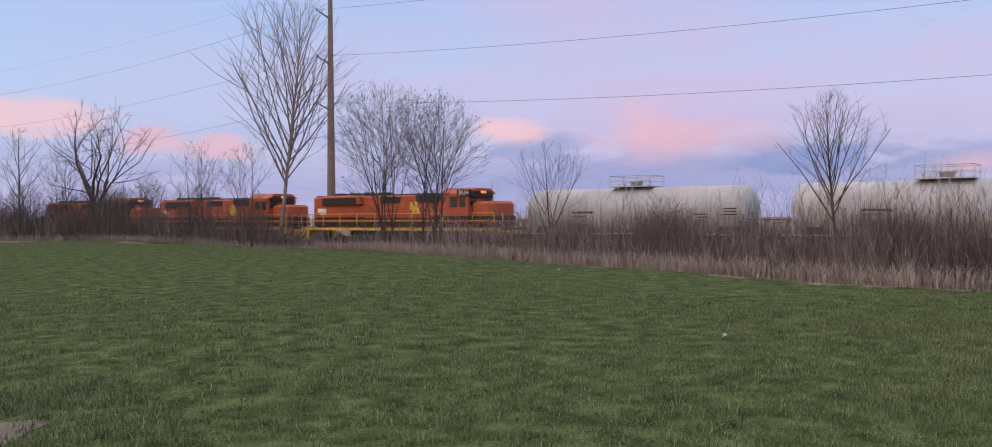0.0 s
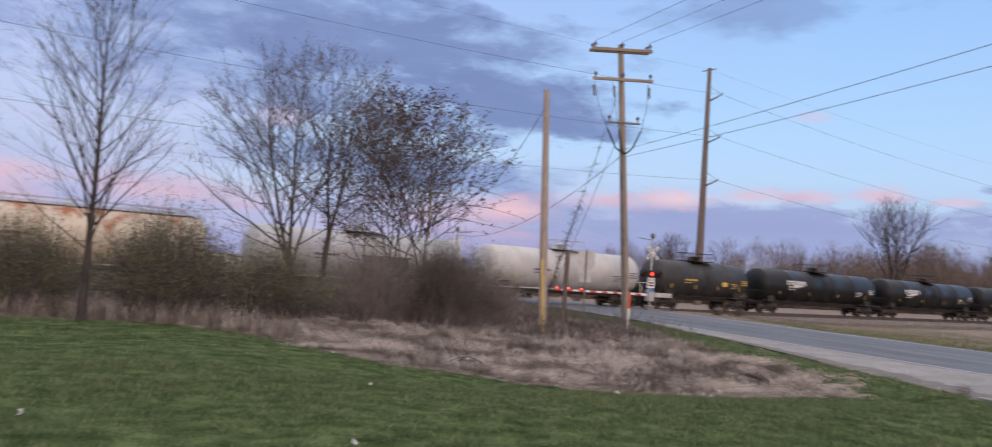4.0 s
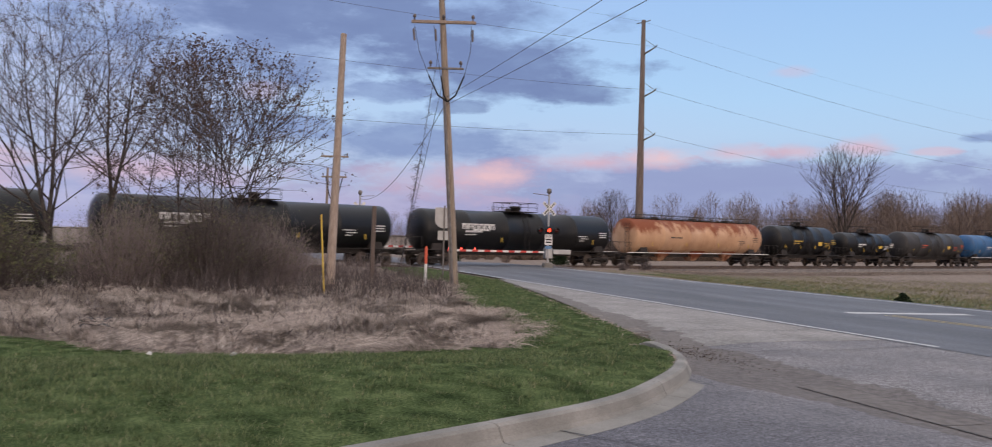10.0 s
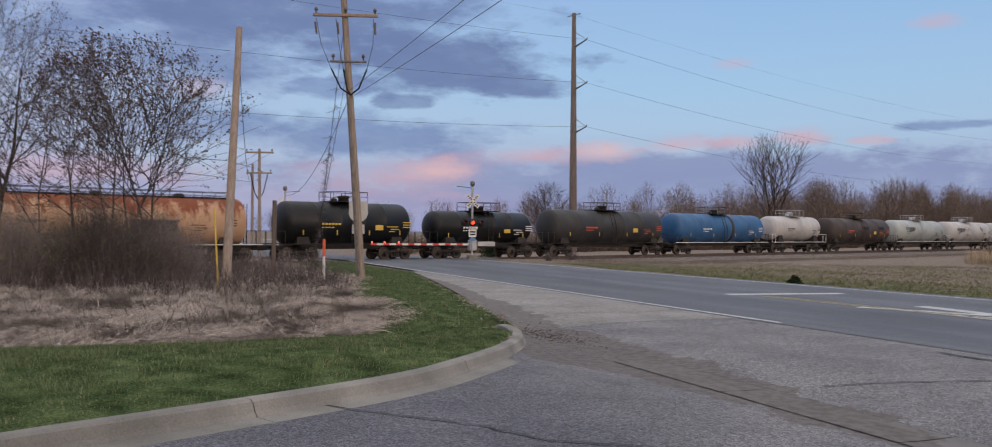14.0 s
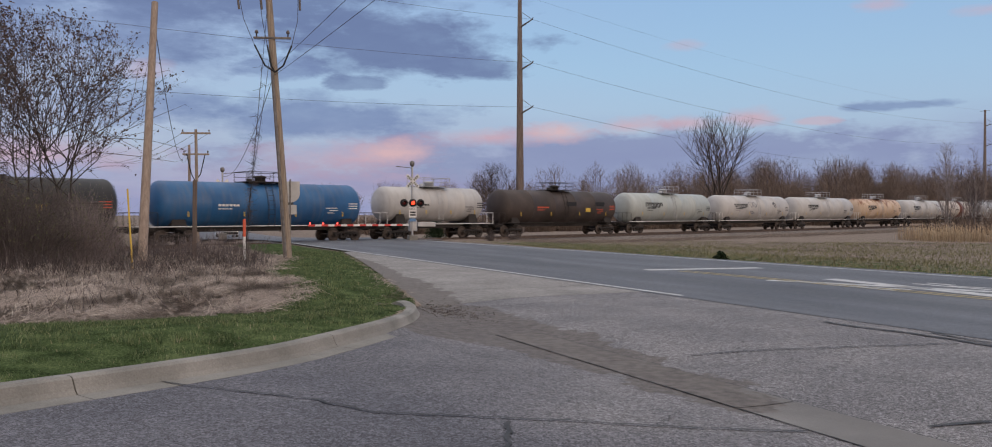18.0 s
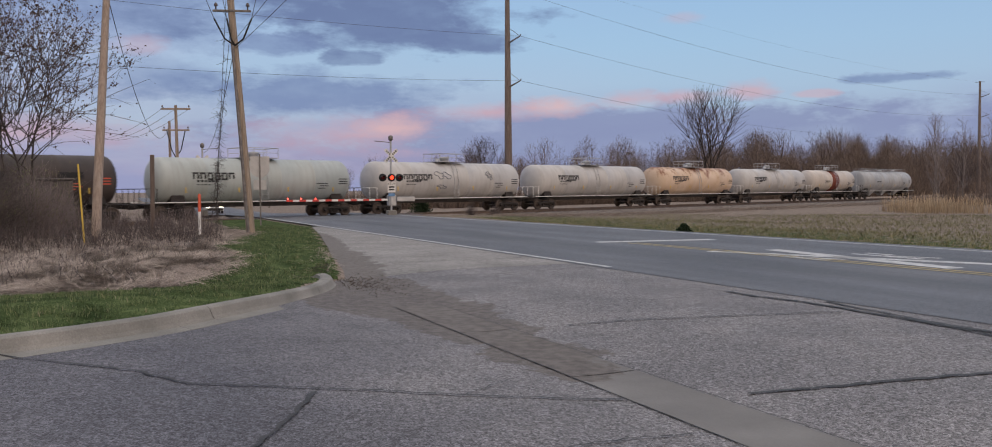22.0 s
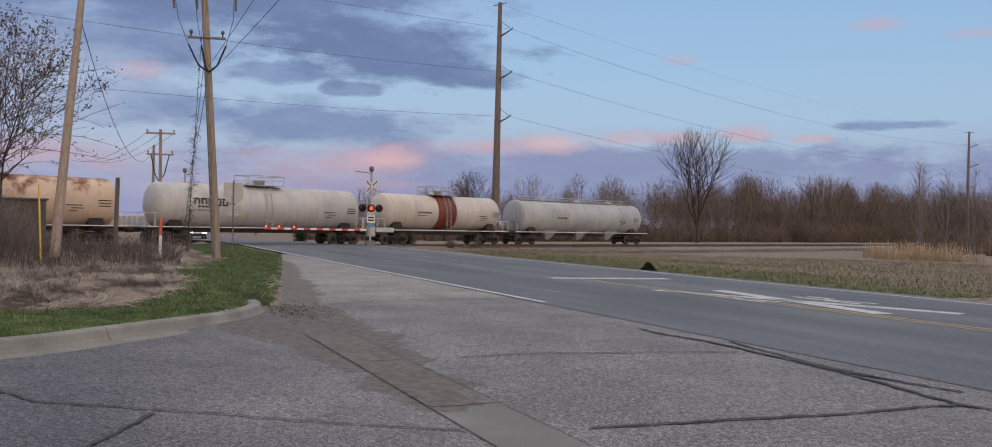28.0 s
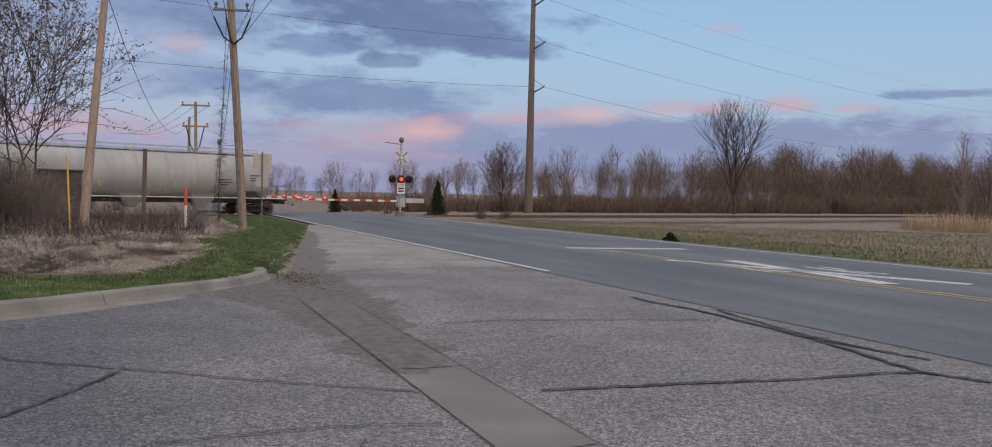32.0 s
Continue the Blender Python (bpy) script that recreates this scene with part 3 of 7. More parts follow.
    island_material("twig_pale", [(0.0, (0.12, 0.098, 0.098)), (1.0, (0.28, 0.23, 0.225))])
    island_material("wood_far", [(0.0, (0.085, 0.064, 0.056)), (0.6, (0.165, 0.125, 0.105)), (1.0, (0.27, 0.205, 0.165))])
    island_material("bud", [(0.0, (0.05, 0.032, 0.028)), (0.5, (0.10, 0.062, 0.052)), (1.0, (0.13, 0.09, 0.068))])
    island_material("bush_leaf", [(0.0, (0.06, 0.072, 0.03)), (0.5, (0.125, 0.135, 0.06)), (1.0, (0.20, 0.195, 0.095))], 0.8, 0, 0.5)
    island_material("needle", [(0.0, (0.012, 0.022, 0.012)), (1.0, (0.03, 0.05, 0.022))])
    island_material("blade", [(0.0, (0.035, 0.06, 0.025)), (0.4, (0.092, 0.132, 0.055)), (0.8, (0.165, 0.205, 0.095)), (0.95, (0.22, 0.24, 0.125)), (1.0, (0.33, 0.29, 0.19))], 0.8, 0.4, 0.4)
    island_material("field_blade", [(0.0, (0.13, 0.14, 0.058)), (0.45, (0.225, 0.21, 0.10)), (1.0, (0.36, 0.30, 0.18))], 0.9, 0.22, 0.75)
    island_material("straw", [(0.0, (0.18, 0.14, 0.122)), (0.4, (0.33, 0.262, 0.23)), (0.8, (0.46, 0.378, 0.325)), (1.0, (0.62, 0.52, 0.44))], 0.9, 0.1, 0.8)
    island_material("reed", [(0.0, (0.22, 0.185, 0.175)), (1.0, (0.55, 0.47, 0.44))], 0.9, 0.3, 0.55)
    island_material("tan_reed", [(0.0, (0.34, 0.225, 0.135)), (0.6, (0.58, 0.41, 0.26)), (1.0, (0.72, 0.56, 0.38))], 0.9, 0.1, 0.8)
    island_material("litter_soil", [(0.0, (0.035, 0.028, 0.024)), (0.7, (0.09, 0.07, 0.055)), (1.0, (0.2, 0.16, 0.12))])
    plain("litter", (0.6, 0.6, 0.6), 0.7)
    plain("glass_dark", (0.015, 0.016, 0.02), 0.08)
    plain("car_paint", (0.5, 0.5, 0.5), 0.3, 0.3)
    glow("red_lamp", (1.0, 0.05, 0.02), 3.5)
    glow("gate_lamp", (1.0, 0.08, 0.06), 4.0)
    glow("headlight", (1.0, 0.92, 0.75), 9.0)
    glow("class_lamp", (1.0, 0.38, 0.14), 0.6)


build_materials()


# ---- building tools ----
class Geo:
    """Collects vertices and faces of one mesh."""

    def __init__(self):
        self.v, self.f, self.smooth = [], [], []

    def add(self, verts, faces, smooth=False):
        n = len(self.v)
        self.v.extend(tuple(p) for p in verts)
        self.f.extend(tuple(i + n for i in q) for q in faces)
        self.smooth.extend([smooth] * len(faces))
        return self

    def box(self, c, s, m=None, bevel=0.0):
        """A box round c with sides s; its edges cut off by bevel."""
        hx, hy, hz = s[0] / 2, s[1] / 2, s[2] / 2
        if bevel <= 0:
            pts = [Vector((x, y, z)) for z in (-hz, hz) for x, y in ((-hx, -hy), (hx, -hy), (hx, hy), (-hx, hy))]
            fs = [(3, 2, 1, 0), (4, 5, 6, 7), (0, 1, 5, 4), (1, 2, 6, 5), (2, 3, 7, 6), (3, 0, 4, 7)]
        else:
            b = min(bevel, hx * 0.9, hy * 0.9, hz * 0.9)
            ring = lambda x, y, z: [Vector((x - b, -y, z)), Vector((x, -y + b, z)), Vector((x, y - b, z)), Vector((x - b, y, z)), Vector((-x + b, y, z)), Vector((-x, y - b, z)), Vector((-x, -y + b, z)), Vector((-x + b, -y, z))]
            pts = ring(hx - b, hy - b, -hz) + ring(hx, hy, -hz + b) + ring(hx, hy, hz - b) + ring(hx - b, hy - b, hz)
            fs = [tuple(range(7, -1, -1)), tuple(range(24, 32))]
            for k in range(3):
                fs += [(k * 8 + i, k * 8 + (i + 1) % 8, k * 8 + 8 + (i + 1) % 8, k * 8 + 8 + i) for i in range(8)]
        m = Matrix.Translation(c) if m is None else m @ Matrix.Translation(c)
        return self.add([m @ p for p in pts], fs)

    def tube(self, pts, radii, n=8, caps=True, smooth=True):
        """A round bar along a line of points."""
        pts = [Vector(p) for p in pts]
        if isinstance(radii, (int, float)):
            radii = [radii] * len(pts)
        vs, fs = [], []
        for i, p in enumerate(pts):
            d = (pts[min(i + 1, len(pts) - 1)] - pts[max(i - 1, 0)]).normalized()
            a = d.orthogonal().normalized() if i == 0 else (a - d * a.dot(d)).normalized()
            b = d.cross(a)
            vs += [p + (a * math.cos(2 * math.pi * k / n) + b * math.sin(2 * math.pi * k / n)) * radii[i] for k in range(n)]
            if i:
                o = (i - 1) * n
                fs += [(o + k, o + (k + 1) % n, o + n + (k + 1) % n, o + n + k) for k in range(n)]
        self.add(vs, fs, smooth)
        if caps:
            self.add(vs[:n], [tuple(range(n - 1, -1, -1))])
            self.add(vs[-n:], [tuple(range(n))])
        return self

    def turned(self, profile, axis="x", n=32, m=None):
        """A lathe form: profile of (along, radius)."""
        vs, fs = [], []
        for a, r in profile:
            for k in range(n):
                c, s = r * math.cos(2 * math.pi * k / n), r * math.sin(2 * math.pi * k / n)
                vs.append(Vector((a, c, s)) if axis == "x" else Vector((c, s, a)) if axis == "z" else Vector((s, a, c)))
        for i in range(len(profile) - 1):
            fs += [(i * n + k, i * n + (k + 1) % n, i * n + n + (k + 1) % n, i * n + n + k) for k in range(n)]
        fs += [tuple(range(n - 1, -1, -1)), tuple(range((len(profile) - 1) * n, len(profile) * n))]
        if m is not None:
            vs = [m @ p for p in vs]
        return self.add(vs, fs, True)

    def plate(self, outline, z0, z1):
        """An upright prism over a flat outline."""
        n = len(outline)
        return self.add([(x, y, z0) for x, y in outline] + [(x, y, z1) for x, y in outline],
                        [tuple(range(n - 1, -1, -1)), tuple(range(n, 2 * n))] + [(i, (i + 1) % n, n + (i + 1) % n, n + i) for i in range(n)])

    def mesh(self, name, mat):
        me = bpy.data.meshes.new(name)
        me.from_pydata([tuple(p) for p in self.v], [], self.f)
        me.polygons.foreach_set("use_smooth", self.smooth)
        me.materials.append(MATS[mat] if isinstance(mat, str) else mat)
        me.update()
        return me


def part(name, geo, mat, parent, label="", at=None):
    """Links one mesh under a thing or a part."""
    ob = new(name, geo if isinstance(geo, bpy.types.Mesh) else geo.mesh(name, mat))
    ob.parent = parent
    if at is not None:
        ob.matrix_basis = at
    if label:
        ob["label"] = label
    return ob


def thing(name, label, category, at, group="", kind=""):
    ob = new(name)
    ob.empty_display_size = 0.3
    ob.matrix_basis = at
    return tagged(ob, label, category, group, kind)


def solid(name, geo, mat, label="", category="", group="", kind="", at=None):
    ob = new(name, geo if isinstance(geo, bpy.types.Mesh) else geo.mesh(name, mat))
    if at is not None:
        ob.matrix_basis = at
    return tagged(ob, label, category, group, kind)


def array_mesh(name, verts, faces, mat, smooth=False):
    """A mesh from arrays: verts (n, 3); faces (m, 3 or 4)."""
    me = bpy.data.meshes.new(name)
    k = faces.shape[1]
    me.vertices.add(len(verts))
    me.vertices.foreach_set("co", np.ascontiguousarray(verts, np.float32).ravel())
    me.loops.add(faces.size)
    me.loops.foreach_set("vertex_index", np.ascontiguousarray(faces, np.int32).ravel())
    me.polygons.add(len(faces))
    me.polygons.foreach_set("loop_start", np.arange(0, faces.size, k, dtype=np.int32))
    if smooth:
        me.polygons.foreach_set("use_smooth", np.ones(len(faces), bool))
    me.materials.append(MATS[mat])
    me.update(calc_edges=True)
    return me


RNG = np.random.default_rng(7)


def blades(x, y, z, height, width, lean, bend=0.5, heading=None):
    """Grass blades as bent pairs of a quad and a tip, in arrays."""
    n = len(x)
    a = RNG.uniform(0, 2 * np.pi, n)
    l = RNG.uniform(0, 2 * np.pi, n) if heading is None else heading
    base = np.stack([x, y, z], 1)
    side = np.stack([np.cos(a), np.sin(a), np.zeros(n)], 1) * (width / 2)[:, None]
    out = np.stack([np.cos(l), np.sin(l), np.zeros(n)], 1)
    up = np.array([0, 0, 1.0])
    mid = base + out * (lean * height * bend * 0.5)[:, None] + up * (height * 0.55 * np.cos(lean * 0.5))[:, None]
    tip = base + out * (lean * height)[:, None] + up * (height * np.cos(np.clip(lean, 0, 1.45)))[:, None]
    v = np.stack([base - side, base + side, mid - side * 0.7, mid + side * 0.7, tip], 1).reshape(-1, 3)
    o = np.arange(n)[:, None] * 5
    f = np.concatenate([o + np.array([[0, 1, 3]]), o + np.array([[0, 3, 2]]), o + np.array([[2, 3, 4]])], 0)
    return v, f


# ---- ground and paving ----
def spaced(near0, near1, step, far, growth=1.22):
    a = list(np.arange(near0, near1 + step * 0.5, step))
    s = step
    while a[-1] < far:
        s *= growth
        a.append(a[-1] + s)
    s = step
    while a[0] > -far:
        s *= growth
        a.insert(0, a[0] - s)
    return np.array(a)


def build_ground():
    xs, ys = spaced(-4, 40, 0.4, 3000), spaced(-36, 30, 0.4, 3000)
    xs = np.sort(np.concatenate([xs[(xs < 4.5) | (xs > 14.5)], np.arange(4.5, 14.51, 0.1)]))
    ys = np.sort(np.concatenate([ys[(ys < -15.5) | (ys > -5)], np.arange(-15.5, -4.99, 0.1)]))
    X, Y = np.meshgrid(xs, ys)
    Z = land_z(X, Y)
    n, m = len(xs), len(ys)
    i = (np.arange(m - 1)[:, None] * n + np.arange(n - 1)[None, :]).ravel()
    me = array_mesh("ground", np.stack([X.ravel(), Y.ravel(), Z.ravel()], 1), np.stack([i, i + 1, i + n + 1, i + n], 1), "ground", True)
    dry = (~is_lawn(X, Y)).astype(np.float32)
    meadow = (Y < -28.9) & (track_off(X, Y) < -7)
    dry[meadow] = 0.36 + 0.25 * sstep((-Y[meadow] - 34) / 16) + 0.4 * sstep((Y[meadow] + 31.2) / 1.6)
    at = me.attributes.new("dry", "FLOAT", "POINT")
    at.data.foreach_set("value", dry.ravel().astype(np.float32))
    tagged(new("ground", me), "green mown lawn passing into dead winter grass", "ground", kind="structure")


SOIL = [(5.0, -14.6, -14.9), (5.6, -14.4, -15.0), (6.3, -14.3, -15.2), (7.2, -14.4, -15.25), (8.0, -14.15, -15.4), (9.2, -14.1, -15.6), (10.3, -13.5, -15.65), (11.6, -13.6, -15.55), (13.0, -14.3, -15.7), (14.4, -14.5, -15.6), (16.0, -14.8, -15.9), (19.0, -15.4, -16.3), (22.0, -16.0, -16.75), (30.0, -17.4, -17.9)]


def soil_at(x, y):
    """How much washed soil lies on the paving: 0.5 at its border."""
    X = [q[0] for q in SOIL]
    deep = np.minimum(np.interp(x, X, [q[1] for q in SOIL]) - y, y - np.interp(x, X, [q[2] for q in SOIL]))
    return np.clip(0.5 + 0.75 * deep, 0, 0.9) * sstep((x - 4.6) / 1.0)


def soil_layer(ob, v):
    v = np.array(v)
    at = ob.data.attributes.new("soil", "FLOAT", "POINT")
    at.data.foreach_set("value", soil_at(v[:, 0], v[:, 1]).astype(np.float32))


def sheet(name, xs, rows_y, lift, mat, label, category, cols=14):
    """A paved strip that follows the paving's height; rows_y(x) gives its two edges."""
    g = Geo()
    for x in xs:
        a, b = rows_y(x)
        for k in range(cols + 1):
            y = a + (b - a) * k / cols
            g.v.append((x, y, float(pave_z(x, y)) + lift))
    for i in range(len(xs) - 1):
        for k in range(cols):
            o = i * (cols + 1) + k
            g.f.append((o, o + 1, o + cols + 2, o + cols + 1))
            g.smooth.append(True)
    ob = solid(name, g, mat, label, category, kind="structure")
    soil_layer(ob, g.v)
    return ob


def strip(g, pts, width, lift, thick=0.004):
    """A thin flat band along points on the paving, into g."""
    P = [Vector(p) for p in pts]
    ring = []
    for i, p in enumerate(P):
        d = (P[min(i + 1, len(P) - 1)] - P[max(i - 1, 0)]).normalized()
        n = Vector((-d.y, d.x)) * ((width[i] if isinstance(width, list) else width) / 2)
        for q in (p + n, p - n):
            ring.append((q.x, q.y, float(pave_z(q.x, q.y)) + lift))
    g.add(ring, [(2 * i, 2 * i + 1, 2 * i + 3, 2 * i + 2) for i in range(len(P) - 1)])


def wander(a, b, n, amp, seed):
    r = random.Random(seed)
    a, b = Vector(a), Vector(b)
    d = b - a
    s = Vector((-d.y, d.x)).normalized()
    return [a + d * (i / n) + s * (r.uniform(-amp, amp) if 0 < i < n else 0) for i in range(n + 1)]


def build_paving():
    sheet("parking_lot", np.linspace(-30, 14.3, 200), lambda x: (-19.3, float(kerb_y(x)) - 0.06 if x < 13.9 else -14.5), 0.0, "lot_asphalt", "worn grey asphalt parking lot with sealed cracks", "pavement", 44)
    sheet("road", np.concatenate([np.arange(-60, 90, 1.0), np.arange(90, 400, 12)]), lambda x: (-28.9 + float(road_shift(x)), -19.25 + float(road_shift(x))), 0.006, "road_asphalt", "blue-grey asphalt road with painted lines", "road")
    sheet("shoulder", np.arange(14.3, 38.1, 0.4), lambda x: (-19.25, float(apron_y(x))), 0.003, "apron", "pale worn paved shoulder beside the road", "pavement")
    # kerb with its gutter pan, in cast lengths
    P = [Vector(p) for p in KERB]
    fine = []
    for i in range(len(P) - 1):
        p0, p1, p2, p3 = P[max(i - 1, 0)], P[i], P[i + 1], P[min(i + 2, len(P) - 1)]
        for k in range(6):
            t = k / 6
            fine.append(0.5 * (2 * p1 + (p2 - p0) * t + (2 * p0 - 5 * p1 + 4 * p2 - p3) * t * t + (3 * p1 - p0 - 3 * p2 + p3) * t ** 3))
    fine.append(P[-1])
    kerb = thing("kerb", "weathered concrete kerb with gutter round the lawn corner", "kerb", pose(0, 0, 0), kind="structure")
    length, cuts = 0.0, [0]
    for i in range(1, len(fine)):
        length += (fine[i] - fine[i - 1]).length
        if length > 3.0:
            cuts.append(i)
            length = 0.0
    cuts.append(len(fine) - 1)
    prof = [(-0.02, -0.25), (-0.02, 0.135), (0.02, 0.15), (0.13, 0.15), (0.165, 0.13), (0.20, 0.05), (0.23, 0.012), (0.46, 0.004), (0.46, -0.25)]
    for a, b in zip(cuts, cuts[1:]):
        g = Geo()
        seg = fine[a:b + 1]
        for j, p in enumerate(seg):
            d = (fine[min(a + j + 1, len(fine) - 1)] - fine[max(a + j - 1, 0)]).normalized()
            n = Vector((d.y, -d.x))
            if j in (0, len(seg) - 1):
                p = p + d * (0.006 if j == 0 else -0.006)
            fade = min(1.0, 0.45 + 0.55 * (len(fine) - 1 - a - j) / 5)
            pan = min(1.0, max(0.0, (12.6 - p.x) / 2.2))
            for u, h in prof:
                q = p + n * (u - 0.12)
                zz = float(pave_z(p.x + n.x * 0.5, p.y + n.y * 0.5))
                if u > 0.3 and pan < 1:
                    q = p + n * (0.13 + (u - 0.25) * pan)
                g.v.append((q.x, q.y, zz + (h * fade if h > 0.02 else h)))
        k = len(prof)
        for j in range(len(seg) - 1):
            for u in range(k - 1):
                g.f.append((j * k + u, j * k + u + 1, j * k + k + u + 1, j * k + k + u))
                g.smooth.append(False)
        o = (len(seg) - 1) * k
        g.f += [tuple(range(k)), tuple(range(o + k - 1, o - 1, -1))]
        g.smooth += [False, False]
        part("kerb_stone", g, "concrete", kerb)
    # concrete drainage channel across the lot
    ch = thing("drain_channel", "flat concrete drainage channel set in the asphalt", "drain", pose(0, 0, 0), kind="structure")
    a, b = Vector((-14.0, -14.98)), Vector((10.4, -14.84))
    n = 10
    for i in range(n):
        p, q = a + (b - a) * (i / n + 0.0004), a + (b - a) * ((i + 1) / n - 0.0004)
        g = Geo()
        for k in range(21):
            c = p + (q - p) * k / 20
            for w in range(7):
                y = c.y - 0.29 + 0.58 * w / 6
                g.v.append((c.x, y, float(pave_z(c.x, y)) + 0.008))
        for k in range(20):
            for w in range(6):
                o = k * 7 + w
                g.f.append((o, o + 1, o + 8, o + 7))
                g.smooth.append(True)
        soil_layer(part("slab", g, "drain_concrete", ch), g.v)
    for dy in (-0.30, 0.30):
        for i in range(10):
            p, q = a + (b - a) * (i / 10), a + (b - a) * ((i + 1) / 10)
            g = Geo()
            strip(g, [v + Vector((0, dy)) for v in wander(p, q, 14, 0.006, 500 + i + int(dy * 100))], 0.009, 0.0105)
            part("joint", g, "seal", ch, "dark joint beside the channel")
    # sealed cracks
    cr = thing("cracks", "black sealed cracks in the worn asphalt", "crack", pose(0, 0, 0), kind="structure")
    lines = (([(8.8, -9.6), (7.6, -10.5), (6.7, -11.4), (6.06, -11.75), (5.75, -12.28), (5.5, -12.6), (5.0, -13.43), (4.8, -14.1), (4.7, -14.55)], 0.02), ([(5.42, -12.55), (4.74, -12.25), (4.24, -11.98), (2.6, -11.2)], 0.026), ([(4.99, -13.48), (5.47, -14.0)], 0.010),
             ([(9.3, -11.75), (8.55, -12.06), (7.87, -12.45), (7.46, -13.08), (7.26, -14.06)], 0.011), ([(13.35, -15.72), (12.93, -17.2), (13.34, -19.0)], 0.020), ([(16.46, -15.75), (15.95, -18.13), (16.3, -19.1)], 0.022), ([(7.71, -15.69), (7.22, -16.98), (6.82, -18.66)], 0.022),
             ([(8.7, -17.07), (8.77, -18.74)], 0.016), ([(4.4, -15.4), (4.16, -16.01), (3.97, -16.69), (3.87, -17.35), (3.89, -18.16)], 0.034), ([(9.05, -18.81), (8.48, -18.76), (7.67, -18.89), (6.34, -18.8), (5.49, -18.74), (4.29, -18.5), (3.82, -18.42), (3.39, -18.63)], 0.05),
             ([(7.6, -19.15), (5.88, -18.84), (4.98, -18.82), (4.24, -18.94)], 0.045), ([(3.2, -12.5), (3.44, -12.82), (3.54, -13.3), (3.68, -13.74), (3.75, -14.45)], 0.018), ([(10.89, -18.3), (9.05, -18.81)], 0.012), ([(20.0, -16.4), (19.6, -18.9)], 0.014),
             ([(5.49, -18.74), (4.9, -18.82)], 0.03), ([(3.89, -18.16), (3.82, -18.42)], 0.045), ([(13.3, -16.0), (11.6, -16.5), (10.4, -16.4)], 0.007), ([(1.6, -13.2), (3.4, -13.9)], 0.018))
    rc = random.Random(4)
    for k, (pts, w) in enumerate(lines):
        way = []
        for i in range(len(pts) - 1):
            way += wander(pts[i], pts[i + 1], 10, 0.02, 31 * k + i)[:-1] + ([Vector(pts[-1])] if i == len(pts) - 2 else [])
        g = Geo()
        strip(g, way, [w * (rc.uniform(0.8, 1.7) if w >= 0.02 else rc.uniform(0.4, 1.1)) for q in way], 0.0125)
        part("crack", g, "seal", cr)
    # painted lines
    mk = thing("road_markings", "worn white and yellow road markings", "markings", pose(0, 0, 0), kind="structure")

    def line(p, q, w, mat="road_paint", n=12, label=""):
        g = Geo()
        strip(g, [Vector(p) + (Vector(q) - Vector(p)) * k / n for k in range(n + 1)], w, 0.011)
        part("line", g, mat, mk, label)
    line((13.2, -19.42), (56, -19.42), 0.13, n=40)
    line((-40, -28.35), (56, -28.35), 0.13, n=60)
    for y in (-23.95, -23.7):
        line((-40, y), (19.5, y), 0.11, "road_paint_yellow", 40, "yellow line")
    line((20.3, -23.2), (19.7, -26.6), 0.5)
    # long narrow crossing mark: an X with a letter on either side
    line((15.7, -23.5), (9.7, -25.8), 0.36)
    line((15.4, -25.0), (10.0, -24.3), 0.40)
    for x, y in ((13.3, -23.75), (12.6, -25.5)):
        line((x + 0.9, y), (x - 0.9, y), 0.16)
        line((x + 0.9, y - 0.4), (x + 0.2, y - 0.4), 0.16)
        line((x + 0.15, y - 0.1), (x - 0.9, y - 0.45), 0.16)


build_ground()
build_paving()


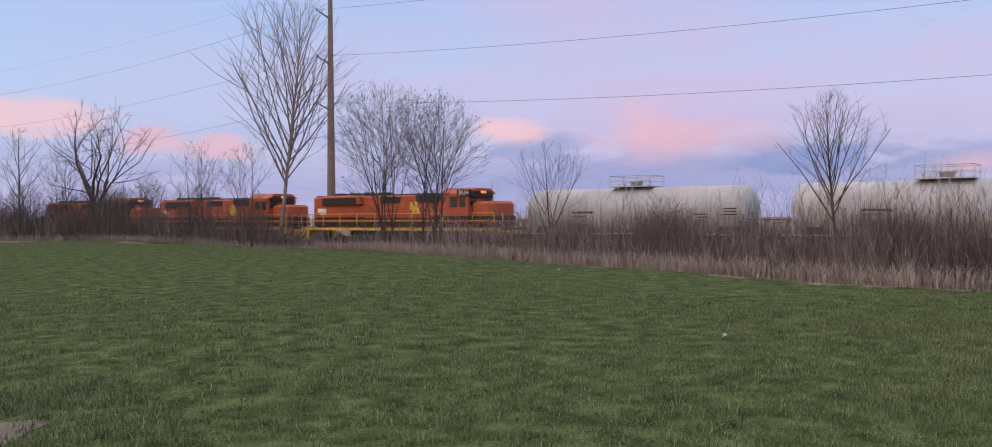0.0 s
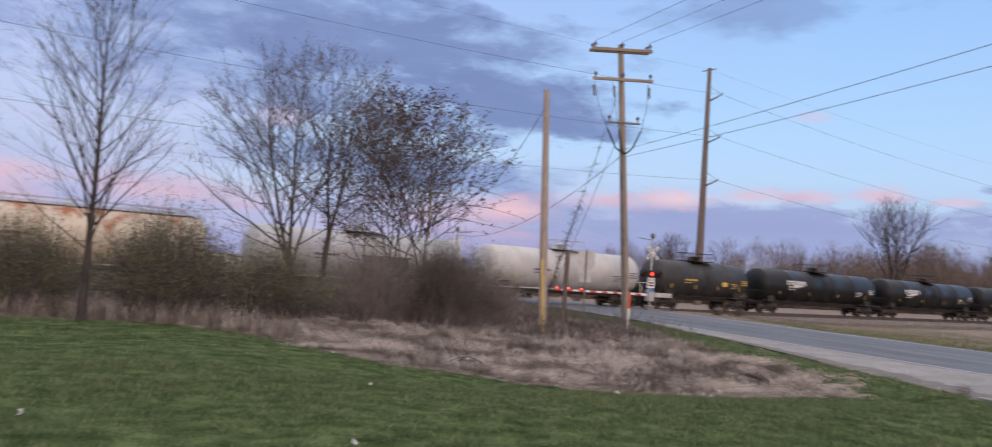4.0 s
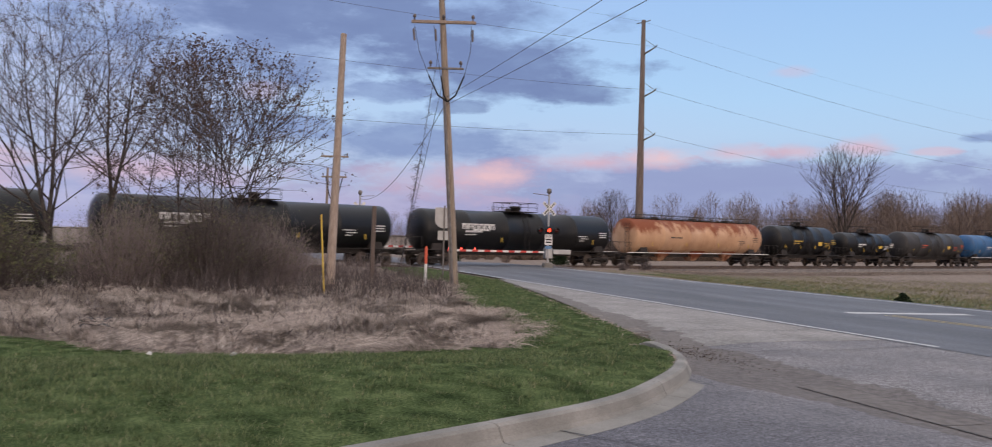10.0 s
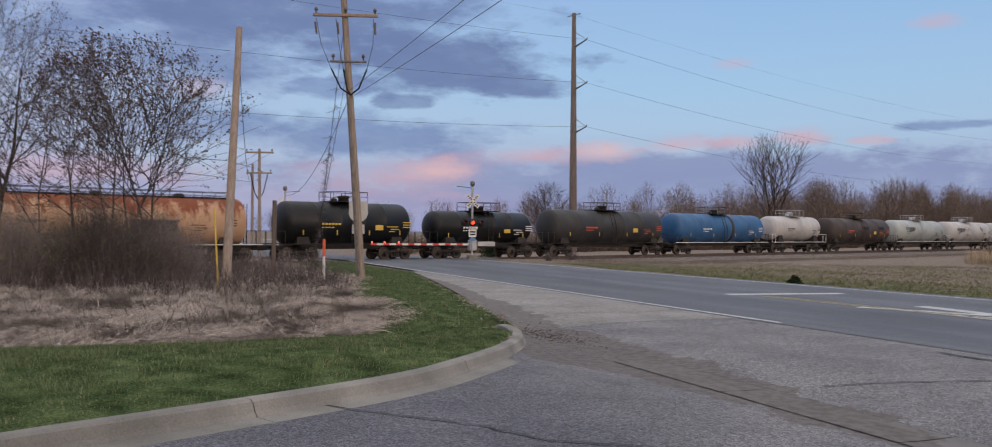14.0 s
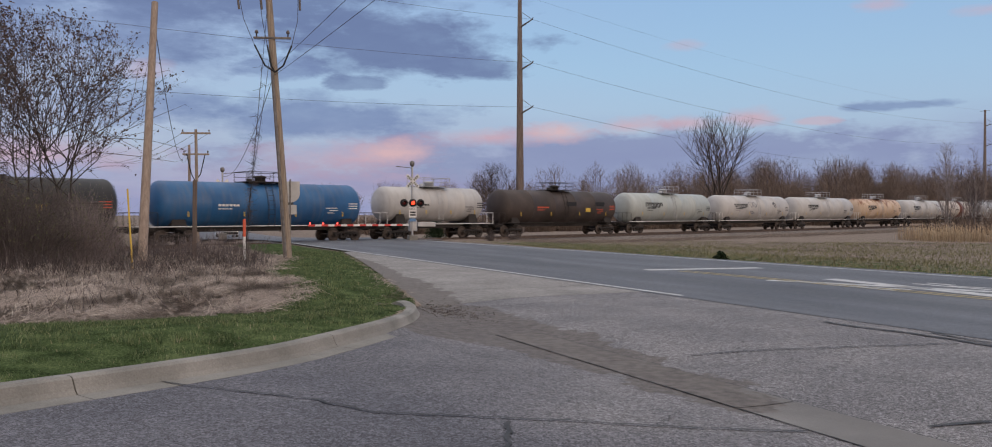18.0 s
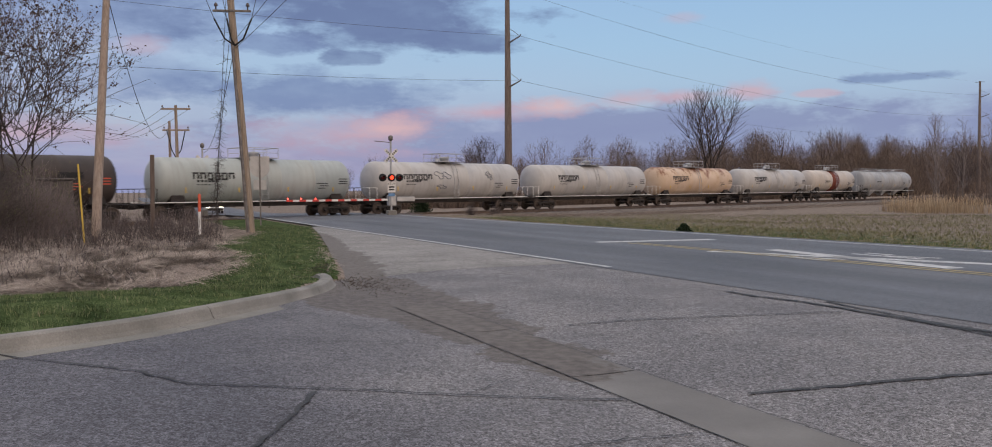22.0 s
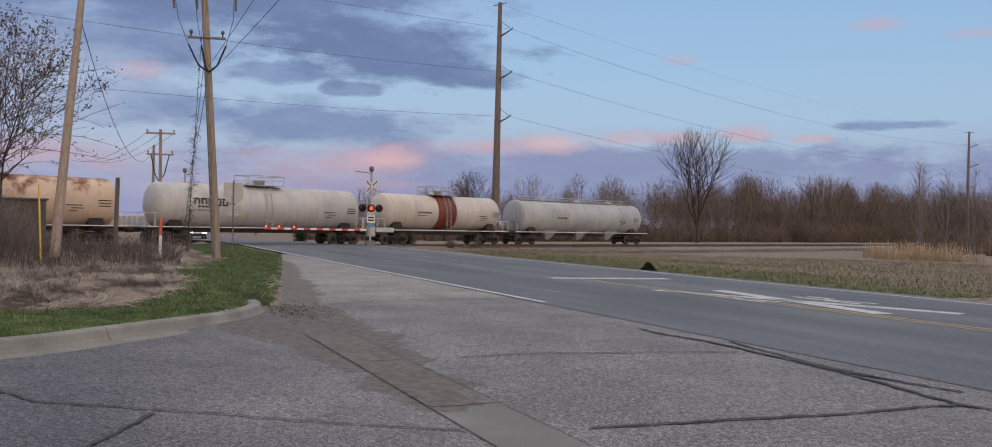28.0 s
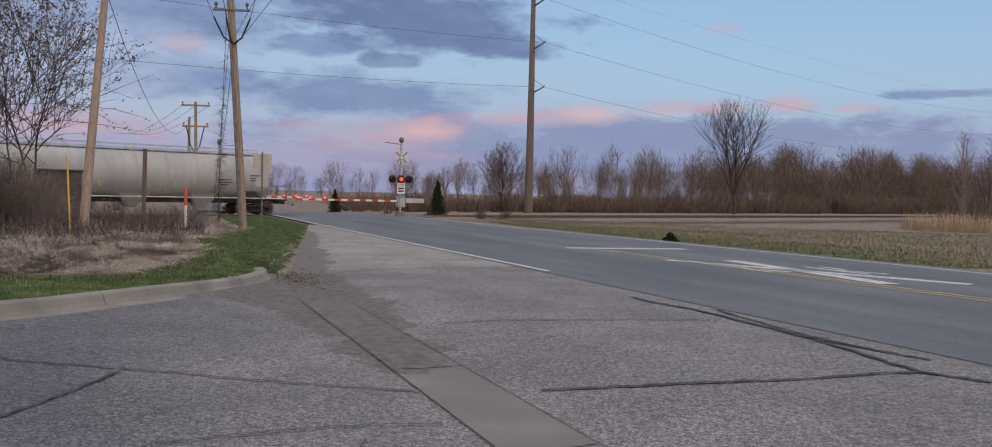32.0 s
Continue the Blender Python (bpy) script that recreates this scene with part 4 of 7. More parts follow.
# ---- the railway ----
def build_track():
    tr = thing("railway_track", "single railway track with rusty rails on grey ballast", "railway", pose(0, 0, 0), kind="structure")
    rot = pose(0, 0, 0, 0, 0, 111.3)
    bed = Geo()
    ss = list(np.arange(-520, 520.1, 8))
    for s in ss:
        for off, z in ((-4.2, -1.0), (-1.9, -0.27), (-1.3, -0.22), (1.3, -0.22), (1.9, -0.27), (4.2, -1.0)):
            x, y = on_track(s, off)
            bed.v.append((x, y, RAIL_Z + z))
    for i in range(len(ss) - 1):
        for k in range(5):
            o = i * 6 + k
            bed.f.append((o, o + 1, o + 7, o + 6))
            bed.smooth.append(False)
    part("ballast_bed", bed, "ballast", tr)
    for off in (-0.75, 0.75):
        g = Geo()
        for s0, s1 in zip(ss, ss[1:]):
            (x0, y0), (x1, y1) = on_track(s0, off), on_track(s1, off)
            m = Matrix.Translation(((x0 + x1) / 2, (y0 + y1) / 2, 0)) @ rot
            g.box((0, 0, RAIL_Z - 0.03), (8, 0.07, 0.06), m)
            g.box((0, 0, RAIL_Z - 0.11), (8, 0.025, 0.1), m)
            g.box((0, 0, RAIL_Z - 0.17), (8, 0.14, 0.03), m)
        part("rail", g, "rail_steel", tr)
    tie = Geo().box((0, 0, 0), (0.23, 2.6, 0.18), bevel=0.02).mesh("sleeper", "sleeper")
    for i in range(-70, 200):
        s = i * 0.55 * 1.0
        x, y = on_track(s)
        if not -28.5 < y < -19.0:
            part("sleeper", tie, "", tr, at=pose(x, y, RAIL_Z - 0.275, 0, 0, 111.3 + RNG.uniform(-1, 1)))
    # panels of the level crossing
    g = Geo()
    x, y = on_track(-0.0)
    for off, w in ((-1.45, 1.2), (0, 1.3), (1.45, 1.2)):
        q0, q1 = on_track(-12.5, off), on_track(1.0, off)
        m = Matrix.Translation(((q0[0] + q1[0]) / 2, (q0[1] + q1[1]) / 2, RAIL_Z - 0.06)) @ rot
        g.box((0, 0, 0), (13.5, w, 0.1), m, 0.01)
    part("crossing_panel", g, "lot_asphalt", tr, "dark level crossing panels")


build_track()


# ---- the train ----
def wheel_truck():
    """Meshes of a two-axle freight truck: side frame, bolster, wheelset."""
    side = Geo()
    side.box((0, 0, 0.60), (1.15, 0.14, 0.16), bevel=0.03)
    for sx in (-1, 1):
        side.box((sx * 0.78, 0, 0.55), (0.5, 0.14, 0.2), bevel=0.04)
        side.box((sx * 0.42, 0, 0.40), (0.14, 0.12, 0.36), bevel=0.02)
        side.tube([(sx * 0.88, -0.06, 0.46), (sx * 0.88, 0.13, 0.46)], 0.11, 10)
    side.box((0, 0, 0.25), (0.85, 0.13, 0.1), bevel=0.02)
    for k in (-0.16, 0, 0.16):
        side.tube([(k, 0, 0.29), (k, 0, 0.52)], 0.06, 6)
    axle = Geo()
    for sy in (-1, 1):
        axle.turned([(sy * 0.70, 0.10), (sy * 0.70, 0.46), (sy * 0.80, 0.455), (sy * 0.82, 0.40), (sy * 0.80, 0.36), (sy * 0.79, 0.16), (sy * 0.86, 0.14), (sy * 0.86, 0.02)] if sy > 0 else [(-0.86, 0.02), (-0.86, 0.14), (-0.79, 0.16), (-0.80, 0.36), (-0.82, 0.40), (-0.80, 0.455), (-0.70, 0.46), (-0.70, 0.10)], "y", 20)
    axle.tube([(0, -0.9, 0), (0, 0.9, 0)], 0.08, 8)
    bolster = Geo().box((0, 0, 0.62), (0.35, 2.0, 0.25), bevel=0.03)
    return side.mesh("side_frame", "underframe"), axle.mesh("wheelset", "wheel_steel"), bolster.mesh("bolster", "underframe")


TRUCK = wheel_truck()
COUPLER = Geo().box((0.2, 0, 0.86), (0.7, 0.16, 0.2), bevel=0.03).box((0.62, 0, 0.86), (0.3, 0.28, 0.28), bevel=0.06).mesh("coupler", "underframe")
TRAIN = []


def put_trucks(car, xs, axles=(-0.88, 0.88)):
    for x in xs:
        t = new("truck", TRUCK[2])
        t.parent, t.matrix_basis = car, pose(x, 0, 0)
        for sy in (-1, 1):
            part("side_frame", TRUCK[0], "", t, at=pose(0, sy * 0.98, 0, 0, 0, 0 if sy > 0 else 180))
        for ax in axles:
            part("wheelset", TRUCK[1], "", t, at=pose(ax, 0, 0.46))


def rails_geo(x0, x1, y, z0, h, posts, r=0.022):
    g = Geo()
    g.tube([(x0, y, z0 + h), (x1, y, z0 + h)], r, 5)
    g.tube([(x0, y, z0 + h * 0.5), (x1, y, z0 + h * 0.5)], r * 0.8, 5)
    for i in range(posts):
        x = x0 + (x1 - x0) * i / (posts - 1)
        g.tube([(x, y, z0), (x, y, z0 + h)], r, 5)
    return g


BOXES = {}


def unit_box(mat):
    if mat not in BOXES:
        BOXES[mat] = Geo().box((0, 0, 0), (1, 1, 1)).mesh("bar", mat)
    return BOXES[mat]


def bars(parent, rows, mat, name="letter_bar"):
    """Plain bars that stand for writing, on the side that faces the lawn: (x, z, width, height)."""
    for x, z, w, h, y in rows:
        part(name, unit_box(mat), mat, parent, at=Matrix.LocRotScale((x, y, z), None, (w, 0.012, h)))


def side_y(r, z, zc):
    return math.sqrt(max(0.01, r * r - (z - zc) ** 2)) + 0.004


def tank_car(front, back, kind, body, label, marks="white_paint", r=1.42, band=False, logo=0, saddle=False, text=2, top=3.88, drawn=False):
    """A railway tank or covered hopper car between two places along the train."""
    L = back - front - 0.5
    car = thing("tank_car", label, "tank car", pose(0, 0, 0), "cars of the freight train")
    TRAIN.append((car, (front + back) / 2))
    zc = top - r
    lift = top - 3.88
    e = L / 2 - (0.75 if kind == "tank" else 1.15)
    dome = 0.62 if kind == "tank" else 0.30
    prof = []
    for k in range(8):
        a = math.pi / 2 * k / 7
        prof.append((-e - dome * math.cos(a) + dome, max(0.02, r * math.sin(a))))
    prof[0] = (-e, 0.02)
    seam = [(-e + dome + (2 * e - 2 * dome) * k / 5, r) for k in range(1, 5)]
    profile = prof + [(x + d, q + (0.012 if abs(d) < 0.03 else 0)) for x, q in seam for d in (-0.04, -0.02, 0.02, 0.04)] + [(-x, q) for x, q in reversed(prof)]
    tank = part("tank", Geo().turned(profile, "x", 40), body, car)
    tank.matrix_basis = pose(0, 0, zc)
    if band:
        part("band", Geo().turned([(-0.95, r + 0.004), (-0.95, r + 0.012), (0.95, r + 0.012), (0.95, r + 0.004)], "x", 40), "band_brown", tank, "red-brown painted band")
    if saddle:
        part("insulation_joint", Geo().turned([(-1.6, r + 0.01), (-1.58, r + 0.03), (-1.2, r + 0.03), (-1.18, r + 0.01)], "x", 40), "tank_dark", tank, "dark joint ring")
    # underframe
    sill = Geo()
    sill.box((0, 0, 0.92), (L, 0.5, 0.28), bevel=0.02)
    for sx in (-1, 1):
        x = sx * (e - 1.35)
        sill.box((x, 0, 1.05), (0.45, 2.5, 0.22), bevel=0.03)
        sill.add([(x - 0.5, -1.2, 1.1), (x + 0.5, -1.2, 1.1), (x + 0.5, 1.2, 1.1), (x - 0.5, 1.2, 1.1), (x - 0.35, -1.05, zc - 0.75), (x + 0.35, -1.05, zc - 0.75), (x + 0.35, 1.05, zc - 0.75), (x - 0.35, 1.05, zc - 0.75)],
                 [(0, 1, 5, 4), (1, 2, 6, 5), (2, 3, 7, 6), (3, 0, 4, 7)])
        sill.box((sx * (L / 2 - 0.3), 0, 1.02), (0.6, 2.7, 0.08), bevel=0.01)
    part("underframe", sill, "underframe", car)
    for sx in (-1, 1):
        part("coupler", COUPLER, "", car, at=pose(sx * (L / 2 - 0.25), 0, 0, 0, 0, 0 if sx > 0 else 180))
        g = Geo()
        for y in (-1.3, 1.3):
            g.tube([(sx * (L / 2 - 0.1), y, 1.05), (sx * (L / 2 - 0.1), y, 1.95), (sx * (L / 2 - 0.75), y, 1.95), (sx * (L / 2 - 0.75), y, 1.05)], 0.025, 5)
        g.tube([(sx * (L / 2 - 0.1), -1.3, 1.95), (sx * (L / 2 - 0.1), 1.3, 1.95)], 0.025, 5)
        part("end_railing", g, "white_paint" if body in ("tank_white", "tank_stained", "tank_cream", "tank_warm_lit") else "underframe", car)
    put_trucks(car, (-(L / 2 - 2.05), L / 2 - 2.05))
    # side rail low along the tank
    g = Geo()
    g.tube([(-L / 2 + 0.3, 1.36, 1.12), (L / 2 - 0.3, 1.36, 1.12)], 0.035, 5)
    g.tube([(-L / 2 + 0.3, -1.36, 1.12), (L / 2 - 0.3, -1.36, 1.12)], 0.035, 5)
    part("side_sill", g, "underframe" if body in ("tank_black", "tank_dark", "tank_brown") else "white_paint", car)
    dark = "underframe" if body not in ("tank_white", "tank_stained", "tank_cream", "tank_grey", "tank_warm_lit", "tank_sage") else "galvanised"
    if kind == "tank":
        g = Geo()
        g.box((0, 0, 3.93 + lift), (2.6, 1.9, 0.05))
        part("platform", g, dark, car)
        part("manway", Geo().turned([(3.8, 0.36), (4.18, 0.36), (4.2, 0.42), (4.28, 0.42), (4.34, 0.3), (4.36, 0.05)], "z", 18, pose(0, 0, lift)), dark, car)
        part("valve_box", Geo().turned([(3.8, 0.22), (4.12, 0.22), (4.15, 0.1)], "z", 14, pose(0.85, 0.2, lift)), dark, car)
        for y in (-0.95, 0.95):
            part("platform_railing", rails_geo(-1.3, 1.3, y, 3.95 + lift, 0.62, 4), dark, car)
        for x in (-1.3, 1.3):
            part("platform_railing", Geo().tube([(x, -0.95, 4.57 + lift), (x, 0.95, 4.57 + lift)], 0.022, 5), dark, car)
        g = Geo()
        for x in (-0.22, 0.22):
            g.tube([(x, 1.46, 1.1), (x, 1.5, zc), (x, 1.28, zc + 0.75), (x, 0.95, 3.9 + lift)], 0.022, 5)
        for k in range(9):
            z = 1.25 + k * 0.3
            y = 1.48 if z < zc else 1.5 - 0.5 * ((z - zc) / (3.9 - zc)) ** 2
            g.tube([(-0.22, y, z), (0.22, y, z)], 0.014, 4)
        part("ladder", g, dark, car)
    else:
        g = Geo()
        g.box((0, 0, 3.92), (2 * e - 1.2, 0.7, 0.05))
        part("running_board", g, dark, car)
        for y in (-0.62, 0.62):
            part("roof_railing", rails_geo(-e + 0.7, e - 0.7, y, 3.82, 0.42, 9, 0.02), dark, car)
        ring = Geo().turned([(-0.03, r), (-0.02, r + 0.014), (0.02, r + 0.014), (0.03, r)], "x", 40).mesh("seam", body)
        for k in range(9):
            part("seam", ring, "", car, at=pose(-e * 0.84 + e * 0.21 * k, 0, zc))
        for x in (-e * 0.55, 0.0, e * 0.55):
            part("hatch", Geo().turned([(3.8, 0.32), (4.05, 0.32), (4.12, 0.2), (4.13, 0.03)], "z", 14, pose(x, 0, 0)), dark, car)
        for x in (-e * 0.5, 0.0, e * 0.5):
            part("outlet", Geo().add([(x - 1.0, -0.9, zc - r + 0.35), (x + 1.0, -0.9, zc - r + 0.35), (x + 1.0, 0.9, zc - r + 0.35), (x - 1.0, 0.9, zc - r + 0.35), (x - 0.25, -0.25, 0.45), (x + 0.25, -0.25, 0.45), (x + 0.25, 0.25, 0.45), (x - 0.25, 0.25, 0.45)],
                                     [(0, 1, 5, 4), (1, 2, 6, 5), (2, 3, 7, 6), (3, 0, 4, 7), (4, 5, 6, 7)]), body, car)
        for sx in (-1, 1):
            g = Geo()
            for y in (0.35, 0.8):
                g.tube([(sx * (e + 0.08), y, 1.1), (sx * (e + 0.08), y, 3.6)], 0.022, 5)
            for k in range(8):
                g.tube([(sx * (e + 0.08), 0.35, 1.3 + k * 0.3), (sx * (e + 0.08), 0.8, 1.3 + k * 0.3)], 0.014, 4)
            part("end_ladder", g, dark, car)
    # lettering as plain bars: on cars the front lies to the left
    rows = []
    h = r / 1.42
    sy = lambda z: side_y(r, z, zc)
    if logo:
        z = zc + 0.42
        for k in range(6):
            x = e * logo - k * 0.47
            rows += [(x, z, 0.40, 0.13, sy(z)), (x - 0.14, z - 0.2, 0.12, 0.28, sy(z - 0.2)), (x + 0.14, z - 0.2, 0.12, 0.28, sy(z - 0.2))]
            if k not in (0, 1, 5):
                rows.append((x, z - 0.36, 0.40, 0.11, sy(z - 0.36)))
    if rows:
        bars(car, rows, marks, "logo_bar")
    rows = []
    for k in range(text):
        z = zc - 0.05 - k * 0.22
        for j in range(4 if k else 6):
            rows.append((e * (logo or 0.5) - 0.15 - j * 0.24, z, 0.17, 0.13 if k == 0 else 0.06, sy(z)))
    for k in range(3):
        z = zc - 0.2 - k * 0.16
        rows += [(-e * 0.62 - (k % 2) * 0.2, z, 0.9 - 0.2 * k, 0.05, sy(z)), (-e * 0.86, z + 0.3, 0.7, 0.06, sy(z + 0.3))]
    bars(car, rows, marks)
    if body in ("tank_dark", "tank_brown", "tank_black") and not logo:
        z = zc - 0.25
        part("placard", unit_box("yellow_paint"), "", car, "yellow warning placard", Matrix.LocRotScale((-e * 0.4, sy(z) + 0.006, z), None, (0.62, 0.012, 0.36)))
    if body == "tank_brown":
        for x in (-e * 0.1, -e * 0.62):
            z = zc + 0.25
            part("dark_panel", unit_box("black"), "", car, "black painted panel", Matrix.LocRotScale((x, sy(z) + 0.006, z), None, (1.3, 0.012, 0.36)))
    if drawn:
        # sprayed scrawls, as plain loops
        for x0, z0, sx, sz, m in ((1.6, 0.42, 0.5, 0.30, 3), (0.9, 0.40, 0.4, 0.26, 2), (1.4, -0.45, 0.45, 0.16, 4), (-3.6, 0.42, 0.34, 0.34, 5), (-3.6, 0.42, 0.18, 0.2, 3)):
            g, pts = Geo(), []
            for k in range(49):
                a = 6.283 * k / 48
                z = zc + z0 + sz * math.sin(a + 0.4) * (0.8 + 0.25 * math.sin(m * a))
                pts.append((x0 + sx * math.cos(a) * (0.8 + 0.3 * math.cos(m * a)), sy(z), z))
            g.tube(pts, 0.028, 4)
            part("scrawl", g, "graffiti", tank, "dark sprayed scrawl", at=pose(0, 0, -zc))
    # reflective strips
    for k in range(4):
        z = zc - 0.55
        part("reflector_strip", unit_box("yellow_paint"), "", car, at=Matrix.LocRotScale((-e * 0.75 + 1.5 * e * k / 3, sy(z) + 0.03, z), None, (0.07, 0.012, 0.42)))
    return car


def locomotive(front, back, number):
    """A six-axle road-switcher, long hood leading."""
    L = back - front - 0.6
    H = L / 2
    car = thing("locomotive", "orange and black six-axle diesel locomotive with yellow sills", "locomotive", pose(0, 0, 0), "locomotives of the freight train")
    TRAIN.append((car, (front + back) / 2))
    part("frame", Geo().box((0, 0, 1.35), (L - 0.4, 2.9, 0.22), bevel=0.03).box((0, 0, 1.05), (L * 0.5, 1.6, 0.4), bevel=0.05), "black", car)
    for sy in (-1, 1):
        part("side_stripe", Geo().box((0, sy * 1.46, 1.34), (L - 0.5, 0.03, 0.2)), "yellow_paint", car, "yellow sill stripe")
    x0, x1 = H - 1.0, -H + 5.2
    hood = Geo()
    hood.box(((x0 + x1) / 2, 0, 2.62), (x0 - x1, 1.75, 2.3), bevel=0.12)
    hood.box((x0 - 3.2, 0, 3.45), (4.2, 2.5, 0.75), bevel=0.12)
    part("hood", hood, "loco_orange", car)
    part("black_band", Geo().box(((x0 + x1) / 2 - 0.1, 0, 1.70), (x0 - x1 - 0.1, 1.79, 0.3), bevel=0.02), "black", car, "black painted band low on the hood")
    part("black_band", Geo().box(((x0 + x1) / 2 - 0.1, 0, 2.12), (x0 - x1 - 0.1, 1.79, 0.2), bevel=0.02), "black", car, "black painted band on the hood")
    for x, w in ((x0 - 3.2, 3.6), (x0 - 8.0, 1.9), (x1 + 1.7, 1.8)):
        part("radiator_grille", Geo().box((x, 0, 3.4), (w, 2.54 if x > x0 - 4 else 1.80, 0.5), bevel=0.02), "black", car)
    for k in range(6):
        part("hood_door", Geo().box((x0 - 5.9 - k * 1.05, 0, 2.65), (0.95, 1.80, 1.1), bevel=0.02), "loco_orange", car)
    for k in range(4):
        part("roof_fan", Geo().turned([(3.7, 0.55), (3.98, 0.55), (4.02, 0.42), (4.02, 0.05)], "z", 18, pose(x0 - 2.2 - k * 1.5, 0, 0)), "black", car)
    part("roof_walk", Geo().box(((x0 + x1) / 2, 0, 3.80), (x0 - x1 - 0.3, 1.3, 0.12), bevel=0.03), "black", car)
    cab = Geo()
    cab.plate([(x1 + 0.05, -1.45), (x1 + 0.05, 1.45), (x1 - 2.2, 1.45), (x1 - 2.2, -1.45)], 1.5, 3.75)
    cab.add([(x1 + 0.1, -1.5, 3.75), (x1 + 0.1, 1.5, 3.75), (x1 - 2.4, 1.5, 3.75), (x1 - 2.4, -1.5, 3.75), (x1 + 0.1, -0.9, 4.12), (x1 + 0.1, 0.9, 4.12), (x1 - 2.4, 0.9, 4.12), (x1 - 2.4, -0.9, 4.12)],
            [(0, 1, 5, 4), (1, 2, 6, 5), (2, 3, 7, 6), (3, 0, 4, 7), (4, 5, 6, 7), (3, 2, 1, 0)])
    part("cab", cab, "loco_orange", car)
    part("cab_roof", Geo().box((x1 - 1.15, 0, 4.05), (2.4, 1.9, 0.16), bevel=0.05).box((x1 - 2.25, 0, 3.72), (0.3, 2.3, 0.5), bevel=0.04), "black", car, "black cab roof and number boards")
    for sy in (-1, 1):
        part("cab_window", Geo().box((x1 - 1.0, sy * 1.455, 3.15), (0.62, 0.03, 0.62)), "glass_dark", car)
        part("cab_window", Geo().box((x1 - 1.72, sy * 1.455, 3.15), (0.5, 0.03, 0.62)), "glass_dark", car)
        part("windscreen", Geo().box((x1 - 2.215, sy * 0.85, 3.2), (0.03, 0.75, 0.5)), "glass_dark", car)
        part("awning", Geo().box((x1 - 1.3, sy * 1.62, 3.56), (1.5, 0.35, 0.05), bevel=0.01), "loco_orange", car)
    part("black_roof_panel", Geo().box((x1 + 1.5, 0, 3.52), (2.7, 1.82, 0.5), bevel=0.06), "black", car)
    part("nose", Geo().box((x1 - 3.25, 0, 2.35), (2.1, 2.1, 1.75), bevel=0.16), "loco_orange", car, "short orange nose")
    part("nose_stripe", Geo().box((x1 - 3.3, 0, 2.12), (2.15, 2.13, 0.3), bevel=0.05), "black", car)
    part("nose_stripe", Geo().box((x1 - 3.3, 0, 1.68), (2.15, 2.13, 0.3), bevel=0.05), "black", car)
    part("cab_stripe", Geo().box((x1 - 1.07, 0, 2.12), (2.3, 2.93, 0.25), bevel=0.02), "black", car)
    part("cab_stripe", Geo().box((x1 - 1.07, 0, 1.68), (2.3, 2.93, 0.3), bevel=0.02), "black", car)
    for sx in (-1, 1):
        part("headlight", Geo().turned([(0, 0.10), (0.06, 0.10), (0.07, 0.07)], "x", 12, pose(x1 - 2.46, 0.16 * sx, 3.86, 0, 0, 0)), "class_lamp", car)
        part("pilot", Geo().box((sx * (H - 0.3), 0, 0.85), (0.25, 2.9, 1.0), bevel=0.05), "yellow_paint", car, "yellow end plate")
        part("coupler", COUPLER, "", car, at=pose(sx * (H - 0.2), 0, 0, 0, 0, 0 if sx > 0 else 180))
        for y in (-1.35, 1.35):
            part("end_railing", Geo().tube([(sx * (H - 0.25), y, 1.4), (sx * (H - 0.25), y, 2.4), (sx * (H - 0.25), y * 0.5, 2.4), (sx * (H - 0.25), y * 0.5, 1.4)], 0.025, 5), "yellow_paint", car)
    for sy in (-1, 1):
        part("handrail", rails_geo(-H + 0.9, H - 0.9, sy * 1.4, 1.45, 1.0, 11, 0.02), "yellow_paint" if sy > 0 else "black", car)
        for sx in (-1, 1):
            part("step_well", Geo().box((sx * (H - 0.75), sy * 1.3, 0.85), (0.7, 0.3, 0.8), bevel=0.03), "yellow_paint", car)
    put_trucks(car, (-H + 4.0, H - 4.0), (-1.7, 0.0, 1.7))
    for x in (-H + 4.0, H - 4.0):
        for sy in (-1, 1):
            part("truck_frame", Geo().box((x, sy * 1.05, 0.62), (4.6, 0.16, 0.3), bevel=0.06), "underframe", car)
    part("fuel_tank", Geo().tube([(-2.6, 0, 0.75), (2.6, 0, 0.75)], 0.75, 14), "black", car)
    rows = [(x0 - 1.0, 2.72, 0.9, 0.3, 0.905), (x0 - 1.1, 2.45, 0.6, 0.12, 0.905)]
    bars(car, rows, "white_paint")
    g = Geo()
    for k in range(4):
        g.box((x1 + 2.6 + 0.2 * k, 0.91, 2.7 + (k % 2) * 0.3), (0.3, 0.012, 0.55))
    part("emblem", g, "yellow_paint", car)
    if number:
        cu = bpy.data.curves.new("number", "FONT")
        cu.body, cu.size, cu.extrude, cu.align_x = number, 0.42, 0.008, "CENTER"
        tmp = bpy.data.objects.new("number", cu)
        me = bpy.data.meshes.new_from_object(tmp)
        bpy.data.objects.remove(tmp)
        me.materials.append(MATS["white_paint"])
        board = part("number_board", Geo().box((x1 - 1.85, 1.34, 3.80), (1.15, 0.3, 0.44), bevel=0.03), "black", car, "black number board")
        part("number", me, "", board, at=pose(x1 - 1.85, 1.50, 3.66, 90, 0, 180))
    return car


